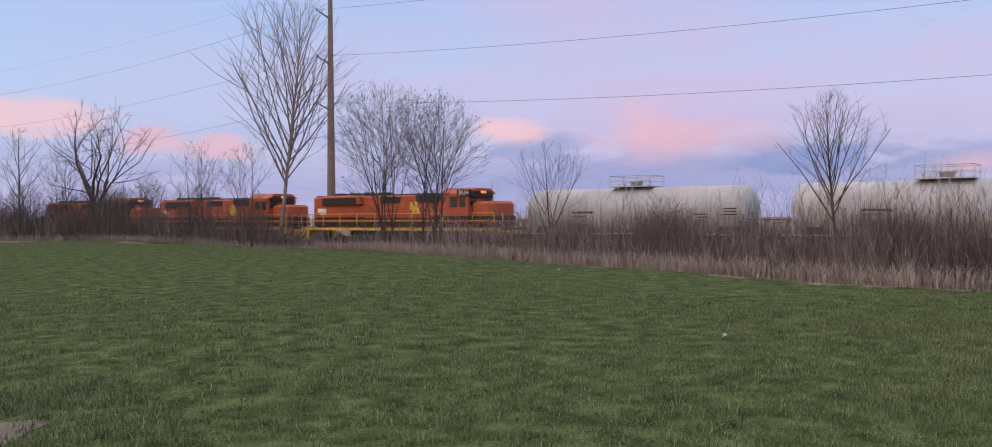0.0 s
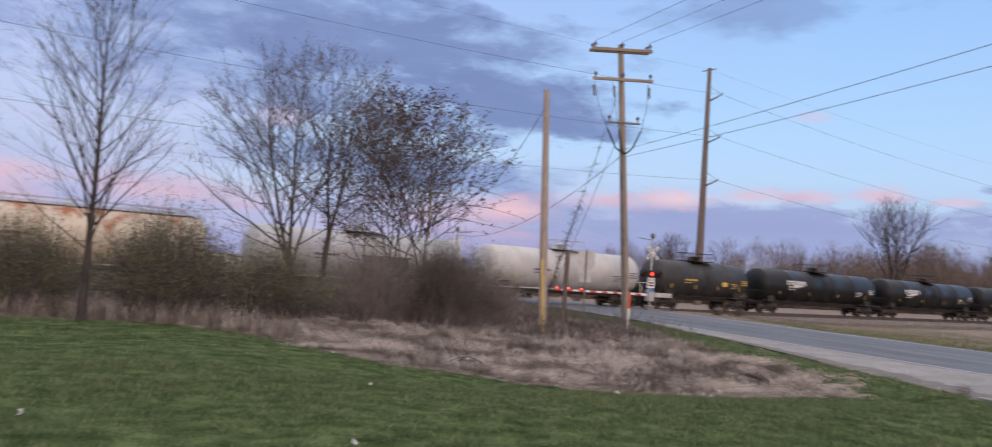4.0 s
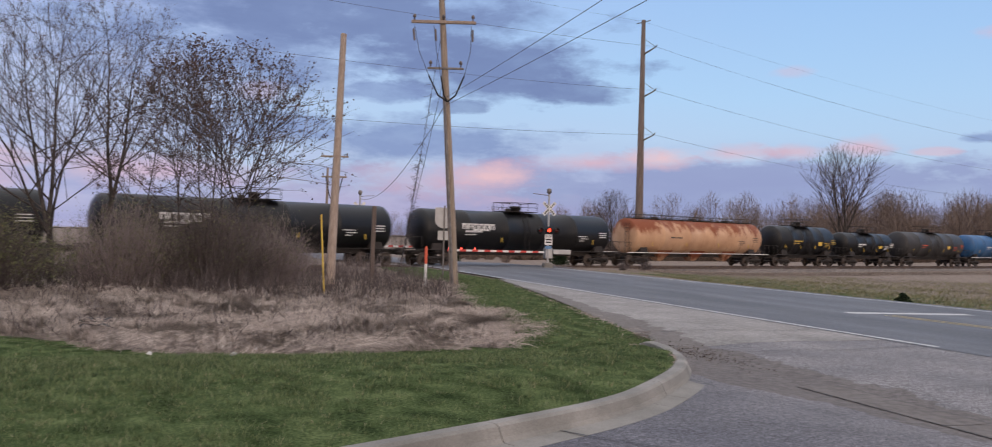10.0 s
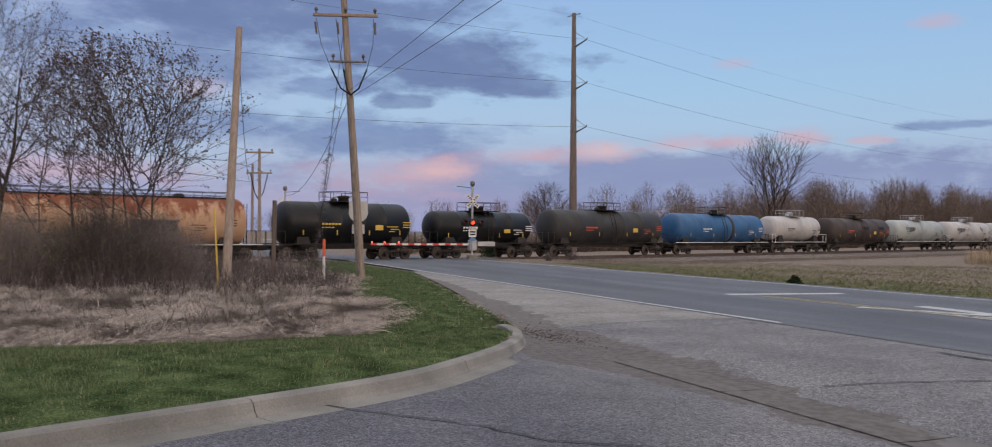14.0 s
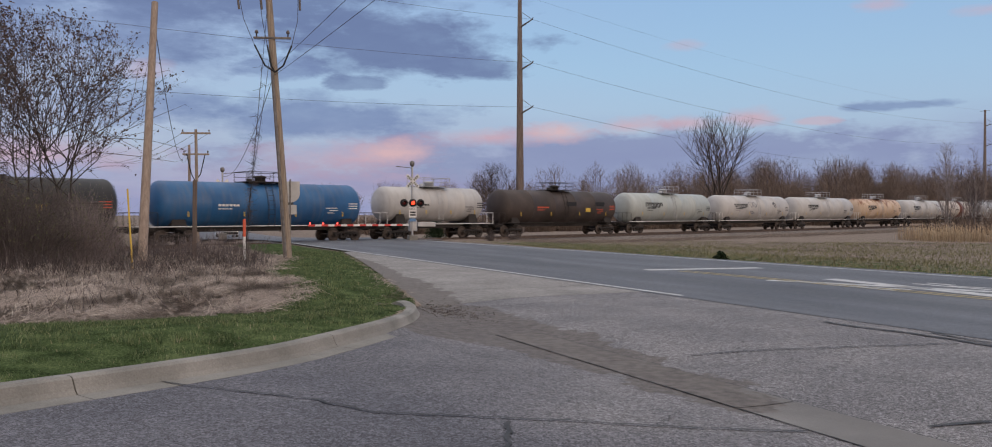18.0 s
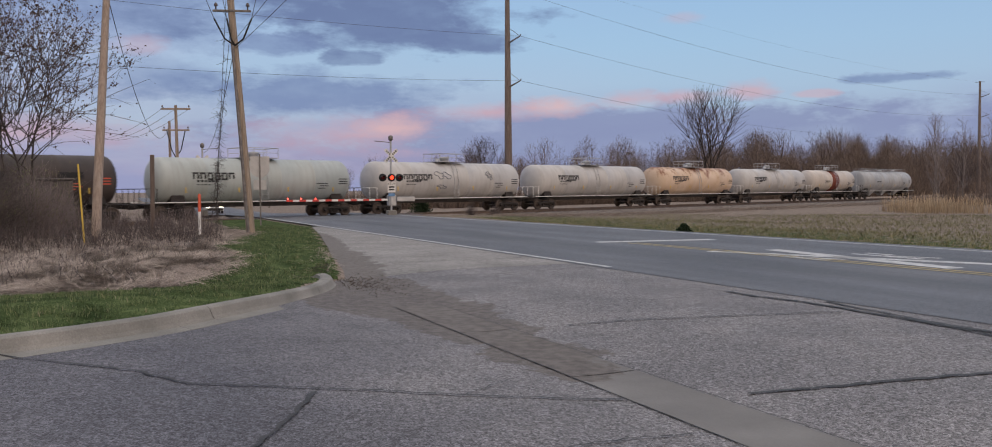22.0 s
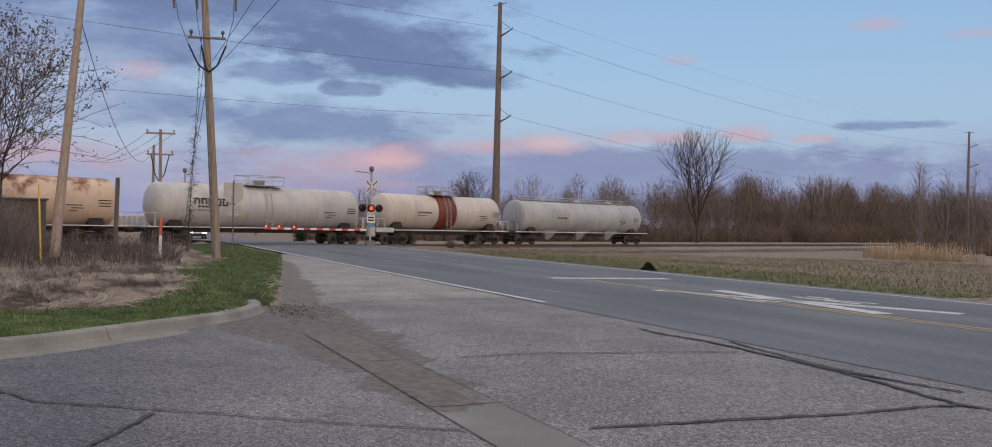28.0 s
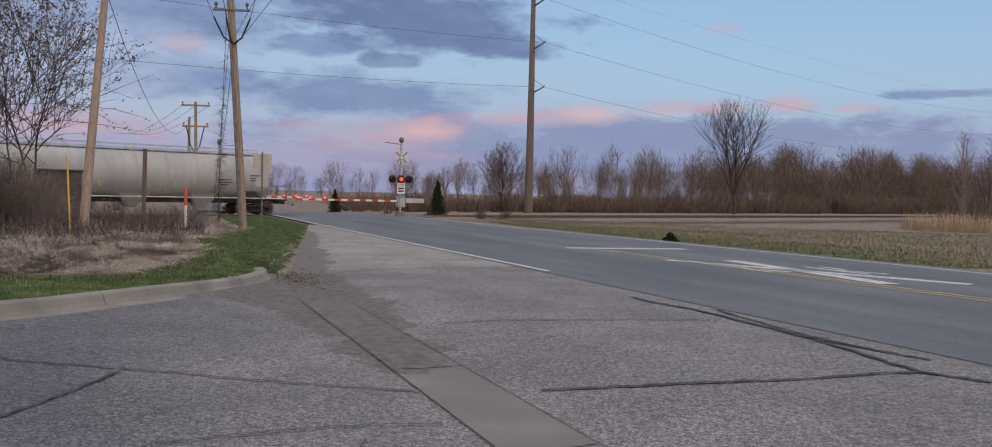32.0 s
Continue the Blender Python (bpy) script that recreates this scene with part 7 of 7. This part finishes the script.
    k = (track_off(x, y) < -5) & (np.hypot(x, y + 12) < 75) & (y < -29.9 + 0.5 * rough(x, y, 1.5))
    x, y = x[k], y[k]
    t = 0.5 * sstep((-y - 33) / 30) + 0.45 * rough(x, y, 2.2) + 0.3 * rough(x, y, 0.9)
    for name, sel, mat, lab in (("field_grass", t < 0.85, "field_blade", "rough green grass of the field"), ("dead_grass", t >= 0.65, "straw", "tan dead grass of the field")):
        v, f = blades(x[sel], y[sel], land_z(x[sel], y[sel]) - 0.01, r.uniform(0.05, 0.2, sel.sum()) * np.interp(track_off(x[sel], y[sel]), [-22, -10], [1.0, 0.5]), np.full(sel.sum(), 0.032), r.uniform(0.5, 1.4, sel.sum()))
        tagged(new(name, array_mesh(name, v, f, mat)), lab, "grass", kind="stuff")
    # strip of dead grass beside the ballast
    n = 30000
    s, o = r.uniform(4, 90, n), r.uniform(-9, -4, n)
    x = CROSS.x - AHEAD.x * s + AWAY.x * o
    y = CROSS.y - AHEAD.y * s + AWAY.y * o
    v, f = blades(x, y, land_z(x, y), r.uniform(0.06, 0.22, n), np.full(n, 0.03), r.uniform(0.1, 0.9, n))
    tagged(new("dead_grass", array_mesh("dead_grass", v, f, "straw")), "tan dead grass beside the ballast", "grass", kind="stuff")


# ---- poles, wires, signals ----
def wire(name, a, b, sag, r=0.012, label="thin black overhead wire", n=24):
    a, b = Vector(a), Vector(b)
    pts = [a + (b - a) * (i / n) - Vector((0, 0, sag * 4 * (i / n) * (1 - i / n))) for i in range(n + 1)]
    return solid(name, Geo().tube(pts, r, 5), "wire", label, "wire", "overhead wires")


def steel_pole(s, off, h, base=-1.3):
    x, y = on_track(s, off)
    p = thing("transmission_pole", "tall weathered steel transmission pole with davit arms", "utility pole", pose(x, y, base), "transmission poles along the railway")
    part("shaft", Geo().turned([(-0.3, 0.58), (0, 0.58), (h, 0.26), (h + 0.02, 0.05)], "z", 12), "pole_dark", p)
    tips = []
    for z, l in ((h - 4.4, 2.3), (h - 10.1, 2.3), (h - 15.9, 2.3)):
        d = Vector((-AWAY.x, -AWAY.y, 0))
        tip = d * l + Vector((0, 0, z + 0.5))
        part("arm", Geo().tube([(0, 0, z - 0.2), tip], [0.14, 0.07], 8), "post_steel", p)
        part("insulator", Geo().tube([tip, tip + d * 0.15 + Vector((0, 0, 0.25))], 0.07, 8), "insulator", p)
        part("brace", Geo().tube([(0, 0, z + 2.0), tip], 0.035, 5), "post_steel", p)
        tips.append(Vector((x, y, base)) + tip)
    d = Vector((AWAY.x, AWAY.y, 0))
    part("top_arm", Geo().tube([d * -1.2 + Vector((0, 0, h - 0.25)), d * 1.2 + Vector((0, 0, h - 0.25))], 0.07, 6), "post_steel", p)
    tips.append(Vector((x, y, base + h - 0.2)))
    return tips


def wood_pole(name, label, base, top, r0, r1, mat, group="wooden utility poles"):
    """A leaning round pole; parts use the thing's own upright space."""
    b, t = Vector(base), Vector(top)
    p = thing(name, label, "utility pole", pose(*base), group)
    part("shaft", Geo().tube([(t - b) * k / 5 - Vector((0, 0, 0.3 if k == 0 else 0)) for k in range(6)], [r0 + (r1 - r0) * k / 5 for k in range(6)], 14), mat, p)
    return p, b, t


def crossarm(p, centre, half, w, axis, mat="pole_wood", pins=3):
    d = Vector(axis).normalized()
    m = Matrix.Translation(centre) @ Matrix.Rotation(math.atan2(d.y, d.x), 4, "Z")
    arm = part("crossarm", Geo().box((0, 0, 0), (2 * half, w, w * 1.2), bevel=0.015), mat, p, at=m)
    for k in range(pins):
        u = -half + 0.12 + (2 * half - 0.24) * k / (pins - 1)
        part("insulator", Geo().turned([(0.05, 0.025), (0.16, 0.03), (0.18, 0.075), (0.25, 0.06), (0.30, 0.03)], "z", 10, pose(u, 0, 0)), "insulator", arm)
    return arm


def build_poles():
    t0, t1, t2, t3 = steel_pole(-131.5, 30, 32.5), steel_pole(42.2, 30, 32.0), steel_pole(232, 30, 32.0), None
    back = [t - Vector((AHEAD.x, AHEAD.y, 0)) * -150 for t in t0]
    for a, b in ((t0, t1), (t1, t2), (back, t0)):
        for k in range(4):
            wire("conductor" if k < 3 else "shield_wire", a[k], b[k], 3.6 if k < 3 else 2.4, 0.017 if k < 3 else 0.009, "thin black transmission wire")
    # main wooden pole
    p, b, t = wood_pole("utility_pole", "weathered leaning wooden utility pole with three crossarms", (33.4, -15.72, -0.4), (33.95, -15.0, 11.2), 0.17, 0.115, "pole_wood")
    ax = (0.28, 0.96, 0)
    along = lambda z: (t - b) * (z / 11.6)
    crossarm(p, along(11.35) + Vector((-0.16, 0, 0)), 1.25, 0.11, ax, "pole_wood", 3)
    crossarm(p, along(11.35) + Vector((0.16, 0, 0)), 1.25, 0.11, ax, "pole_wood", 3)
    crossarm(p, along(10.1) + Vector((-0.15, 0, 0)), 1.25, 0.10, ax, "pole_new", 3)
    crossarm(p, along(8.3) + Vector((-0.12, 0, 0)), 0.7, 0.07, ax, "post_steel", 2)
    part("riser_pipe", Geo().tube([Vector((-0.16, 0.12, 0)), along(7) + Vector((-0.16, 0.1, 0))], 0.055, 8), "post_steel", p)
    dy = Vector(ax).normalized()
    for k, (u, z0) in enumerate(((-1.1, 10.0), (1.1, 10.0), (0.35, 10.0))):
        a = along(z0) + dy * u
        mid = along(8.0) + dy * u * 0.62 + Vector((-0.2, 0, 0))
        end = along(7.0) + Vector((-0.16, 0.0, 0))
        part("lead", Geo().tube([a, (a + mid) / 2 + dy * u * 0.10, mid], 0.012, 5), "wire", p)
        part("cable_riser", Geo().tube([mid, (mid + end) / 2 - Vector((0, 0, 0.25)), end], 0.035, 6), "black", p)
    for u, z in ((-1.15, 9.85), (1.15, 9.85), (0.3, 9.85)):
        part("fuse", Geo().tube([along(z) + dy * u, along(z - 0.45) + dy * u * 0.98], 0.045, 7), "insulator", p)
    # stub pole with its guy, hung on by wires
    p2, b2, t2_ = wood_pole("utility_pole", "pale leaning wooden stub pole with a dark foot", (28.5, -10.5, -0.48), (31.2, -11.0, 8.3), 0.15, 0.105, "pole_new")
    part("dark_foot", Geo().tube([Vector((0, 0, -0.05)), (t2_ - b2) * 0.03], 0.158, 14), "pole_dark", p2, "dark stained pole foot")
    # wires along the road and the guys
    top = b + along(11.5)
    for k, u in enumerate((-1.1, 0.0, 1.1)):
        wire("wire", top + dy * u + Vector((0, 0, 0.2)), (-20, -19.5 + u * 1.2, 11.8), 0.5, 0.008)
    wire("wire", b + along(7.2), (-20, -15.9, 8.2), 0.4, 0.009)
    wire("wire", b + along(6.9), (-20, -17.6, 8.0), 0.4, 0.009)
    wire("wire", b2 + (t2_ - b2) * 0.93, (75.3, -14.8, 6.6), 2.6, 0.014)
    wire("wire", b + along(7.0), (70.2, -16.9, 4.2), 1.2, 0.014)
    wire("guy_wire", b + along(10.0), (43.0, -15.3, -0.6), 0.15, 0.010, "steel guy wire of the pole", 10)
    wire("guy_wire", b + along(8.2), (42.0, -15.0, -0.6), 0.15, 0.010, "steel guy wire of the pole", 10)
    # dead vine up the guy
    r = np.random.default_rng(9)
    hp = Heap()
    a, c = b + along(10.0), Vector((43.0, -15.3, -0.6))
    for k in range(420):
        u = 1 - abs(r.normal(0, 0.34))
        if u < 0.15:
            continue
        q = a + (c - a) * min(u, 1.0)
        hp.add(*tube_arrays(branch_line(r, q, r.normal(0, 0.6, 3) - np.array([0, 0, 0.3]), r.uniform(0.15, 0.5), 3, 0.3, 0), [0.009, 0.008, 0.006, 0.003], 3))
    tagged(new("vine", hp.mesh("vine", "twig")), "dead brown vine climbing the guy wire", "vine")
    # far poles beyond the crossing
    p3, b3, t3_ = wood_pole("utility_pole", "distant wooden utility pole with crossarms", (74.3, -15.35, -0.7), (74.3, -15.25, 8.1), 0.15, 0.11, "pole_wood")
    crossarm(p3, (0, 0.1, 8.5), 1.15, 0.12, ax, "pole_wood", 3)
    crossarm(p3, (0, 0.1, 6.8), 1.05, 0.11, ax, "pole_wood", 3)
    for u in (-0.7, 0.7):
        part("cable_riser", Geo().tube([(0, 0.1 + u, 6.8), (0, 0.1 + u * 0.5, 5.2), (0, 0.15, 4.6)], 0.045, 5), "black", p3)
    wood_pole("utility_pole", "distant reddish wooden pole without arms", (75.3, -14.8, -0.7), (75.3, -14.8, 6.9), 0.13, 0.10, "pole_new")
    for k in range(3):
        wire("wire", (74.3, -15.35 + (k - 1) * 1.0, 7.9), (140, -6 + (k - 1) * 1.3, 9.5), 1.5, 0.016)
    # posts in the dead grass
    m = thing("marker_post", "white marker post with an orange top", "post", pose(28.3, -13.5, -0.48, 0.5, 1.5))
    part("lower_part", Geo().tube([(0, 0, -0.2), (0, 0, 1.0)], 0.045, 12), "white_paint", m)
    part("upper_part", Geo().tube([(0, 0, 1.0), (0, 0, 1.52), (0, 0, 1.56)], [0.047, 0.047, 0.03], 12), "orange_paint", m, "orange tube top")
    y_ = thing("guy_marker", "thin yellow plastic guy marker, leaning", "post", pose(27.6, -10.25, -0.5, -3, 6))
    part("rod", Geo().tube([(0, 0, -0.1), (0, 0, 2.5)], 0.026, 8), "yellow_paint", y_)
    w_ = thing("post", "old grey square post with a wire", "post", pose(31.2, -12.2, -0.5, 0.8, 0.5))
    part("beam", Geo().box((0, 0, 1.35), (0.16, 0.14, 3.1), bevel=0.015), "pole_dark", w_)
    s_ = thing("road_sign", "bare back of a road sign on a steel post", "road sign", pose(42.2, -17.3, -0.5, 0, 0, -96))
    part("post", Geo().box((0, 0, 1.6), (0.07, 0.05, 3.6), bevel=0.01), "post_steel", s_)
    n = 28
    part("sign_panel", Geo().add([(0.46 * math.cos(6.283 * k / n), 0.035 + d, 2.75 + 0.46 * math.sin(6.283 * k / n)) for d in (0, 0.004) for k in range(n)], [tuple(range(n)), tuple(range(2 * n - 1, n - 1, -1))] + [(k, (k + 1) % n, n + (k + 1) % n, n + k) for k in range(n)]), "galvanised", s_, "round metal sign panel seen from behind")
    part("sign_panel", Geo().box((0, 0.037, 3.05), (0.9, 0.006, 0.5)), "galvanised", s_)
    part("sign_panel", Geo().box((0, 0.037, 1.95), (0.6, 0.006, 0.45), bevel=0.002), "galvanised", s_, "small plate seen from behind")
    # dug soil beside the marker post
    rr = np.random.default_rng(77)
    g = Geo()
    n, rings = 22, 5
    for q in range(rings):
        for k in range(n):
            a, d = 6.283 * k / n, (q + 0.3) / rings
            x = 27.6 + 2.2 * d * math.cos(a) + rr.normal(0, 0.09)
            y = -13.4 - 0.25 * (x - 27.6) + 0.5 * d * math.sin(a) + rr.normal(0, 0.07)
            g.v.append((x, y, float(land_z(x, y)) + 0.20 * (1 - d * d) * rr.uniform(0.4, 1.2) - 0.03))
    for q in range(rings - 1):
        for k in range(n):
            g.f.append((q * n + k, q * n + (k + 1) % n, (q + 1) * n + (k + 1) % n, (q + 1) * n + k))
            g.smooth.append(False)
    g.f.append(tuple(range(n)))
    g.smooth.append(False)
    solid("soil_mound", g, "dirt", "low heap of dug dark soil in the dead grass", "soil")
    # worn bare earth in the lawn
    g = Geo()
    n = 26
    ring = [(0.05 + (0.6 + 0.2 * math.sin(3 * a) + rr.uniform(-0.1, 0.1)) * math.cos(a), 6.9 + (0.65 + 0.2 * math.cos(2 * a)) * math.sin(a)) for a in [6.283 * k / n for k in range(n)]]
    g.add([(x, y, float(land_z(x, y)) + 0.004) for x, y in ring] + [(0.1, 7.0, float(land_z(0.1, 7.0)) + 0.02)], [(k, (k + 1) % n, n) for k in range(n)], True)
    solid("bare_patch", g, "dirt", "patch of worn bare earth in the lawn", "ground", kind="structure")
    # litter
    for k, (x, y) in enumerate(((7.9, -1.9), (9.0, 0.8), (12.1, -2.6), (13.3, -6.6), (14.1, -8.0), (10.6, 3.1), (15.3, 4.6), (17.5, -2.6), (12.4, -7.7), (16.0, 21.0), (8.2, 7.4))):
        rr = np.random.default_rng(200 + k)
        g = Geo()
        s = rr.uniform(0.025, 0.06)
        c = [(rr.uniform(-1, 1) * s * 1.4, rr.uniform(-1, 1) * s, rr.uniform(0, 0.05)) for i in range(5)]
        g.add(c + [(0, 0, 0.06)], [(0, 1, 5), (1, 2, 5), (2, 3, 5), (3, 4, 5), (4, 0, 5)])
        solid("litter", g, "litter", "crumpled scrap of white paper on the grass", "litter", "scraps of litter", at=pose(x, y, float(land_z(x, y)) + 0.03))


def build_scrap():
    """A torn dark scrap with a broken stick, caught in the dead grass."""
    x, y = 17.65, -5.3
    c = thing("scrap", "torn black plastic scrap caught on a broken stick", "litter", pose(x, y, float(land_z(x, y)) + 0.02))
    rr = np.random.default_rng(321)
    g = Geo()
    for k in range(3):
        for i in range(6):
            for j in range(3):
                g.v.append((0.1 * k - 0.12 + 0.06 * j + rr.normal(0, 0.012), -0.26 + 0.1 * i + rr.normal(0, 0.015), 0.05 + 0.05 * k + 0.06 * abs(math.sin(i * 1.3 + k)) + rr.uniform(0, 0.03)))
        o = k * 18
        g.f += [(o + i * 3 + j, o + i * 3 + j + 1, o + i * 3 + j + 4, o + i * 3 + j + 3) for i in range(5) for j in range(2)]
        g.smooth += [True] * 10
    part("sheet", g, "black", c)
    part("stick", Geo().tube([(0.0, -0.35, 0.02), (0.02, -0.05, 0.16), (0.0, 0.12, 0.30)], [0.014, 0.011, 0.006], 6), "bark", c, "broken bark-covered stick")
    part("stick", Geo().tube([(0.02, -0.05, 0.16), (0.05, 0.2, 0.15), (0.1, 0.38, 0.05)], [0.01, 0.008, 0.005], 6), "bark", c, "broken bark-covered stick")


def lamp_head(parent, x, y, z, lit, face):
    """A round flashing light: black disc, hood and lens, facing along -x when face is 1."""
    d = part("backplate", Geo().turned([(0.0, 0.02), (0.0, 0.27), (0.03, 0.27), (0.03, 0.02)], "x", 20, pose(x, y, z)), "black", parent)
    f = -1 if face > 0 else 1
    part("lens", Geo().turned([(f * 0.03, 0.01), (f * 0.05, 0.08), (f * 0.035, 0.135)] if f > 0 else [(-0.035, 0.135), (-0.05, 0.08), (-0.065, 0.01)], "x", 16, pose(x, y, z)), "red_lamp" if lit else "lens_dark", d, "lit red lens" if lit else "dark red lens")
    g = Geo()
    pts = [(a, 0.15) for a in range(10, 171, 20)]
    for i in range(len(pts) - 1):
        a0, a1 = radians(pts[i][0]), radians(pts[i + 1][0])
        q = [(0, 0.15 * math.cos(a0), 0.15 * math.sin(a0)), (0, 0.15 * math.cos(a1), 0.15 * math.sin(a1)), (f * 0.26, 0.15 * math.cos(a1), 0.15 * math.sin(a1)), (f * 0.26, 0.15 * math.cos(a0), 0.15 * math.sin(a0))]
        g.add([(u + x, v + y, w + z) for u, v, w in q], [(0, 1, 2, 3)])
    part("hood", g, "black", d)


def crossing_signal(x, y, yaw, gate, lit, label):
    """A mast with crossbuck, lights, bell, sign and gate; local -x faces the traffic."""
    s = thing("crossing_signal", label, "railway signal", pose(x, y, -0.62, 0, 0, yaw), "signals of the level crossing")
    part("foundation", Geo().box((0, 0, 0.15), (0.6, 0.6, 0.5), bevel=0.04), "concrete", s)
    part("mast", Geo().tube([(0, 0, 0.3), (0, 0, 5.1)], 0.07, 12), "galvanised", s)
    part("bell", Geo().turned([(5.1, 0.06), (5.2, 0.16), (5.42, 0.16), (5.5, 0.05)], "z", 14), "post_steel", s)
    part("bracket", Geo().tube([(0, 0, 5.0), (0, 0.45, 5.05), (0, 1.15, 5.1)], 0.025, 6), "post_steel", s)
    for k, a in enumerate((45, -45)):
        bl = part("crossbuck_board", Geo().box((0, 0, 0), (0.02, 1.2, 0.22)), "white_paint", s, at=pose(-0.10 - 0.022 * k, 0, 4.1, a))
        for u in (-0.45, -0.3, -0.15, 0.15, 0.3, 0.45):
            part("letter_bar", Geo().box((-0.012, u, 0), (0.006, 0.09, 0.12)), "black", bl)
    part("light_arm", Geo().tube([(0, -0.5, 2.62), (0, 0.5, 2.62)], 0.035, 8), "post_steel", s)
    for y_, on in ((0.62, lit[0]), (0.0, lit[1]), (-0.55, lit[2])):
        lamp_head(s, -0.14, y_, 2.62, on, 1)
    plate = part("sign_plate", Geo().box((-0.10, 0, 1.98), (0.015, 0.55, 0.72), bevel=0.004), "white_paint", s)
    cu = bpy.data.curves.new("stop", "FONT")
    cu.body, cu.size, cu.extrude, cu.align_x = "STOP", 0.2, 0.003, "CENTER"
    tmp = bpy.data.objects.new("stop", cu)
    me = bpy.data.meshes.new_from_object(tmp)
    bpy.data.objects.remove(tmp)
    me.materials.append(MATS["black"])
    part("word", me, "", plate, at=pose(-0.112, 0, 2.14, 90, 0, -90))
    for z in (1.98, 1.80):
        part("word_bar", Geo().box((-0.110, 0, z), (0.006, 0.4, 0.1)), "black", plate)
    part("identity_plate", Geo().box((-0.10, 0, 1.45), (0.012, 0.45, 0.2)), "blue_paint", s, "small blue plate")
    box = part("gate_machine", Geo().box((0.25, -0.1, 1.05), (0.5, 0.55, 0.75), bevel=0.05), "galvanised", s)
    part("counterweight", Geo().box((-0.05, -1.0, 1.15), (0.16, 1.3, 0.32), bevel=0.03), "galvanised", s)
    # striped arm across the lane, lowered
    n = 16
    L = gate
    for k in range(n):
        part("gate_stripe", Geo().box((-0.12, 0.3 + L * (k + 0.5) / n, 1.12), (0.04, L / n, 0.13)), "red_paint" if k % 2 else "white_paint", s, "red stripe" if k % 2 else "white stripe")
    for u in (0.72, 0.86, 0.985):
        part("gate_lamp", Geo().tube([(-0.12, 0.3 + L * u, 1.19), (-0.12, 0.3 + L * u, 1.30)], 0.05, 8), "gate_lamp", s, "small red lamp on the gate arm")
    return s


def build_crossing():
    m = plain("lens_dark", (0.10, 0.01, 0.01), 0.2)
    crossing_signal(57.2, -28.1, 0, 6.8, (False, True, False), "level crossing signal with lowered striped gate")
    crossing_signal(70.2, -16.9, 180, 6.6, (True, False, False), "far level crossing signal with lowered striped gate")
    # equipment hut behind the shrubs
    c = thing("equipment_hut", "dark weathered ribbed metal equipment hut beside the railway", "hut", pose(47.6, -7.9, -0.75, 0, 0, 10))
    part("body", Geo().box((0, 0, 1.25), (1.8, 2.0, 2.5), bevel=0.03), "hut_metal", c)
    part("roof", Geo().box((0, 0, 2.56), (2.0, 2.2, 0.1), bevel=0.03), "hut_metal", c)
    for k in range(6):
        part("rib", Geo().box((-0.915, -0.85 + 0.34 * k, 1.25), (0.03, 0.06, 2.4)), "hut_metal", c)
    part("door", Geo().box((-0.935, 0.3, 1.1), (0.03, 0.75, 1.95), bevel=0.01), "hut_metal", c)
    part("handle", Geo().box((-0.965, 0.56, 1.1), (0.04, 0.04, 0.16), bevel=0.01), "post_steel", c)
    # a car waits beyond the crossing with its lights on
    v = thing("car", "pale car waiting beyond the crossing with headlights on", "car", pose(95.0, -19.7, float(pave_z(95, -19.7)) + 0.01, 0, 0, 181))
    body = Geo()
    prof = [(-2.2, 0.35), (-2.25, 0.75), (-2.1, 1.0), (-1.5, 1.08), (-0.9, 1.62), (0.6, 1.66), (1.35, 1.08), (2.1, 0.92), (2.28, 0.7), (2.25, 0.35)]
    n = len(prof)
    body.add([(x, sy * (0.9 if z < 1.1 else 0.72), z) for sy in (-1, 1) for x, z in prof], [tuple(range(n)), tuple(range(2 * n - 1, n - 1, -1))] + [(k, n + k, n + (k + 1) % n, (k + 1) % n) for k in range(n)])
    part("body", body, "car_paint", v)
    part("windscreen", Geo().add([(1.3, -0.68, 1.15), (1.3, 0.68, 1.15), (0.68, 0.62, 1.62), (0.68, -0.62, 1.62)], [(0, 1, 2, 3)]), "glass_dark", v)
    part("bumper", Geo().box((2.24, 0, 0.5), (0.16, 1.7, 0.25), bevel=0.05), "black", v)
    for sy in (-1, 1):
        part("headlight", Geo().box((2.24, sy * 0.66, 0.74), (0.1, 0.36, 0.15), bevel=0.03), "headlight", v)
        for x in (-1.4, 1.4):
            w = part("wheel", Geo().turned([(-0.1, 0.05), (-0.1, 0.33), (0.1, 0.33), (0.1, 0.05)], "y", 20), "black", v, at=pose(x, sy * 0.82, 0.33))
            part("rim", Geo().turned([(-0.11, 0.03), (-0.11, 0.2), (0.11, 0.2), (0.11, 0.03)], "y", 16), "galvanised", w)


build_poles()
build_crossing()
build_scrap()
build_trees()
build_woods()
build_grass()


# ---- what moves ----
def motions():
    for car, s in TRAIN:
        rows = []
        for t in (0, 8, 16, 24, 32):
            x, y = on_track(s - SPEED * t)
            rows.append((t, pose(x, y, RAIL_Z, 0, 0, 111.3)))
        walk(car, rows)


motions()
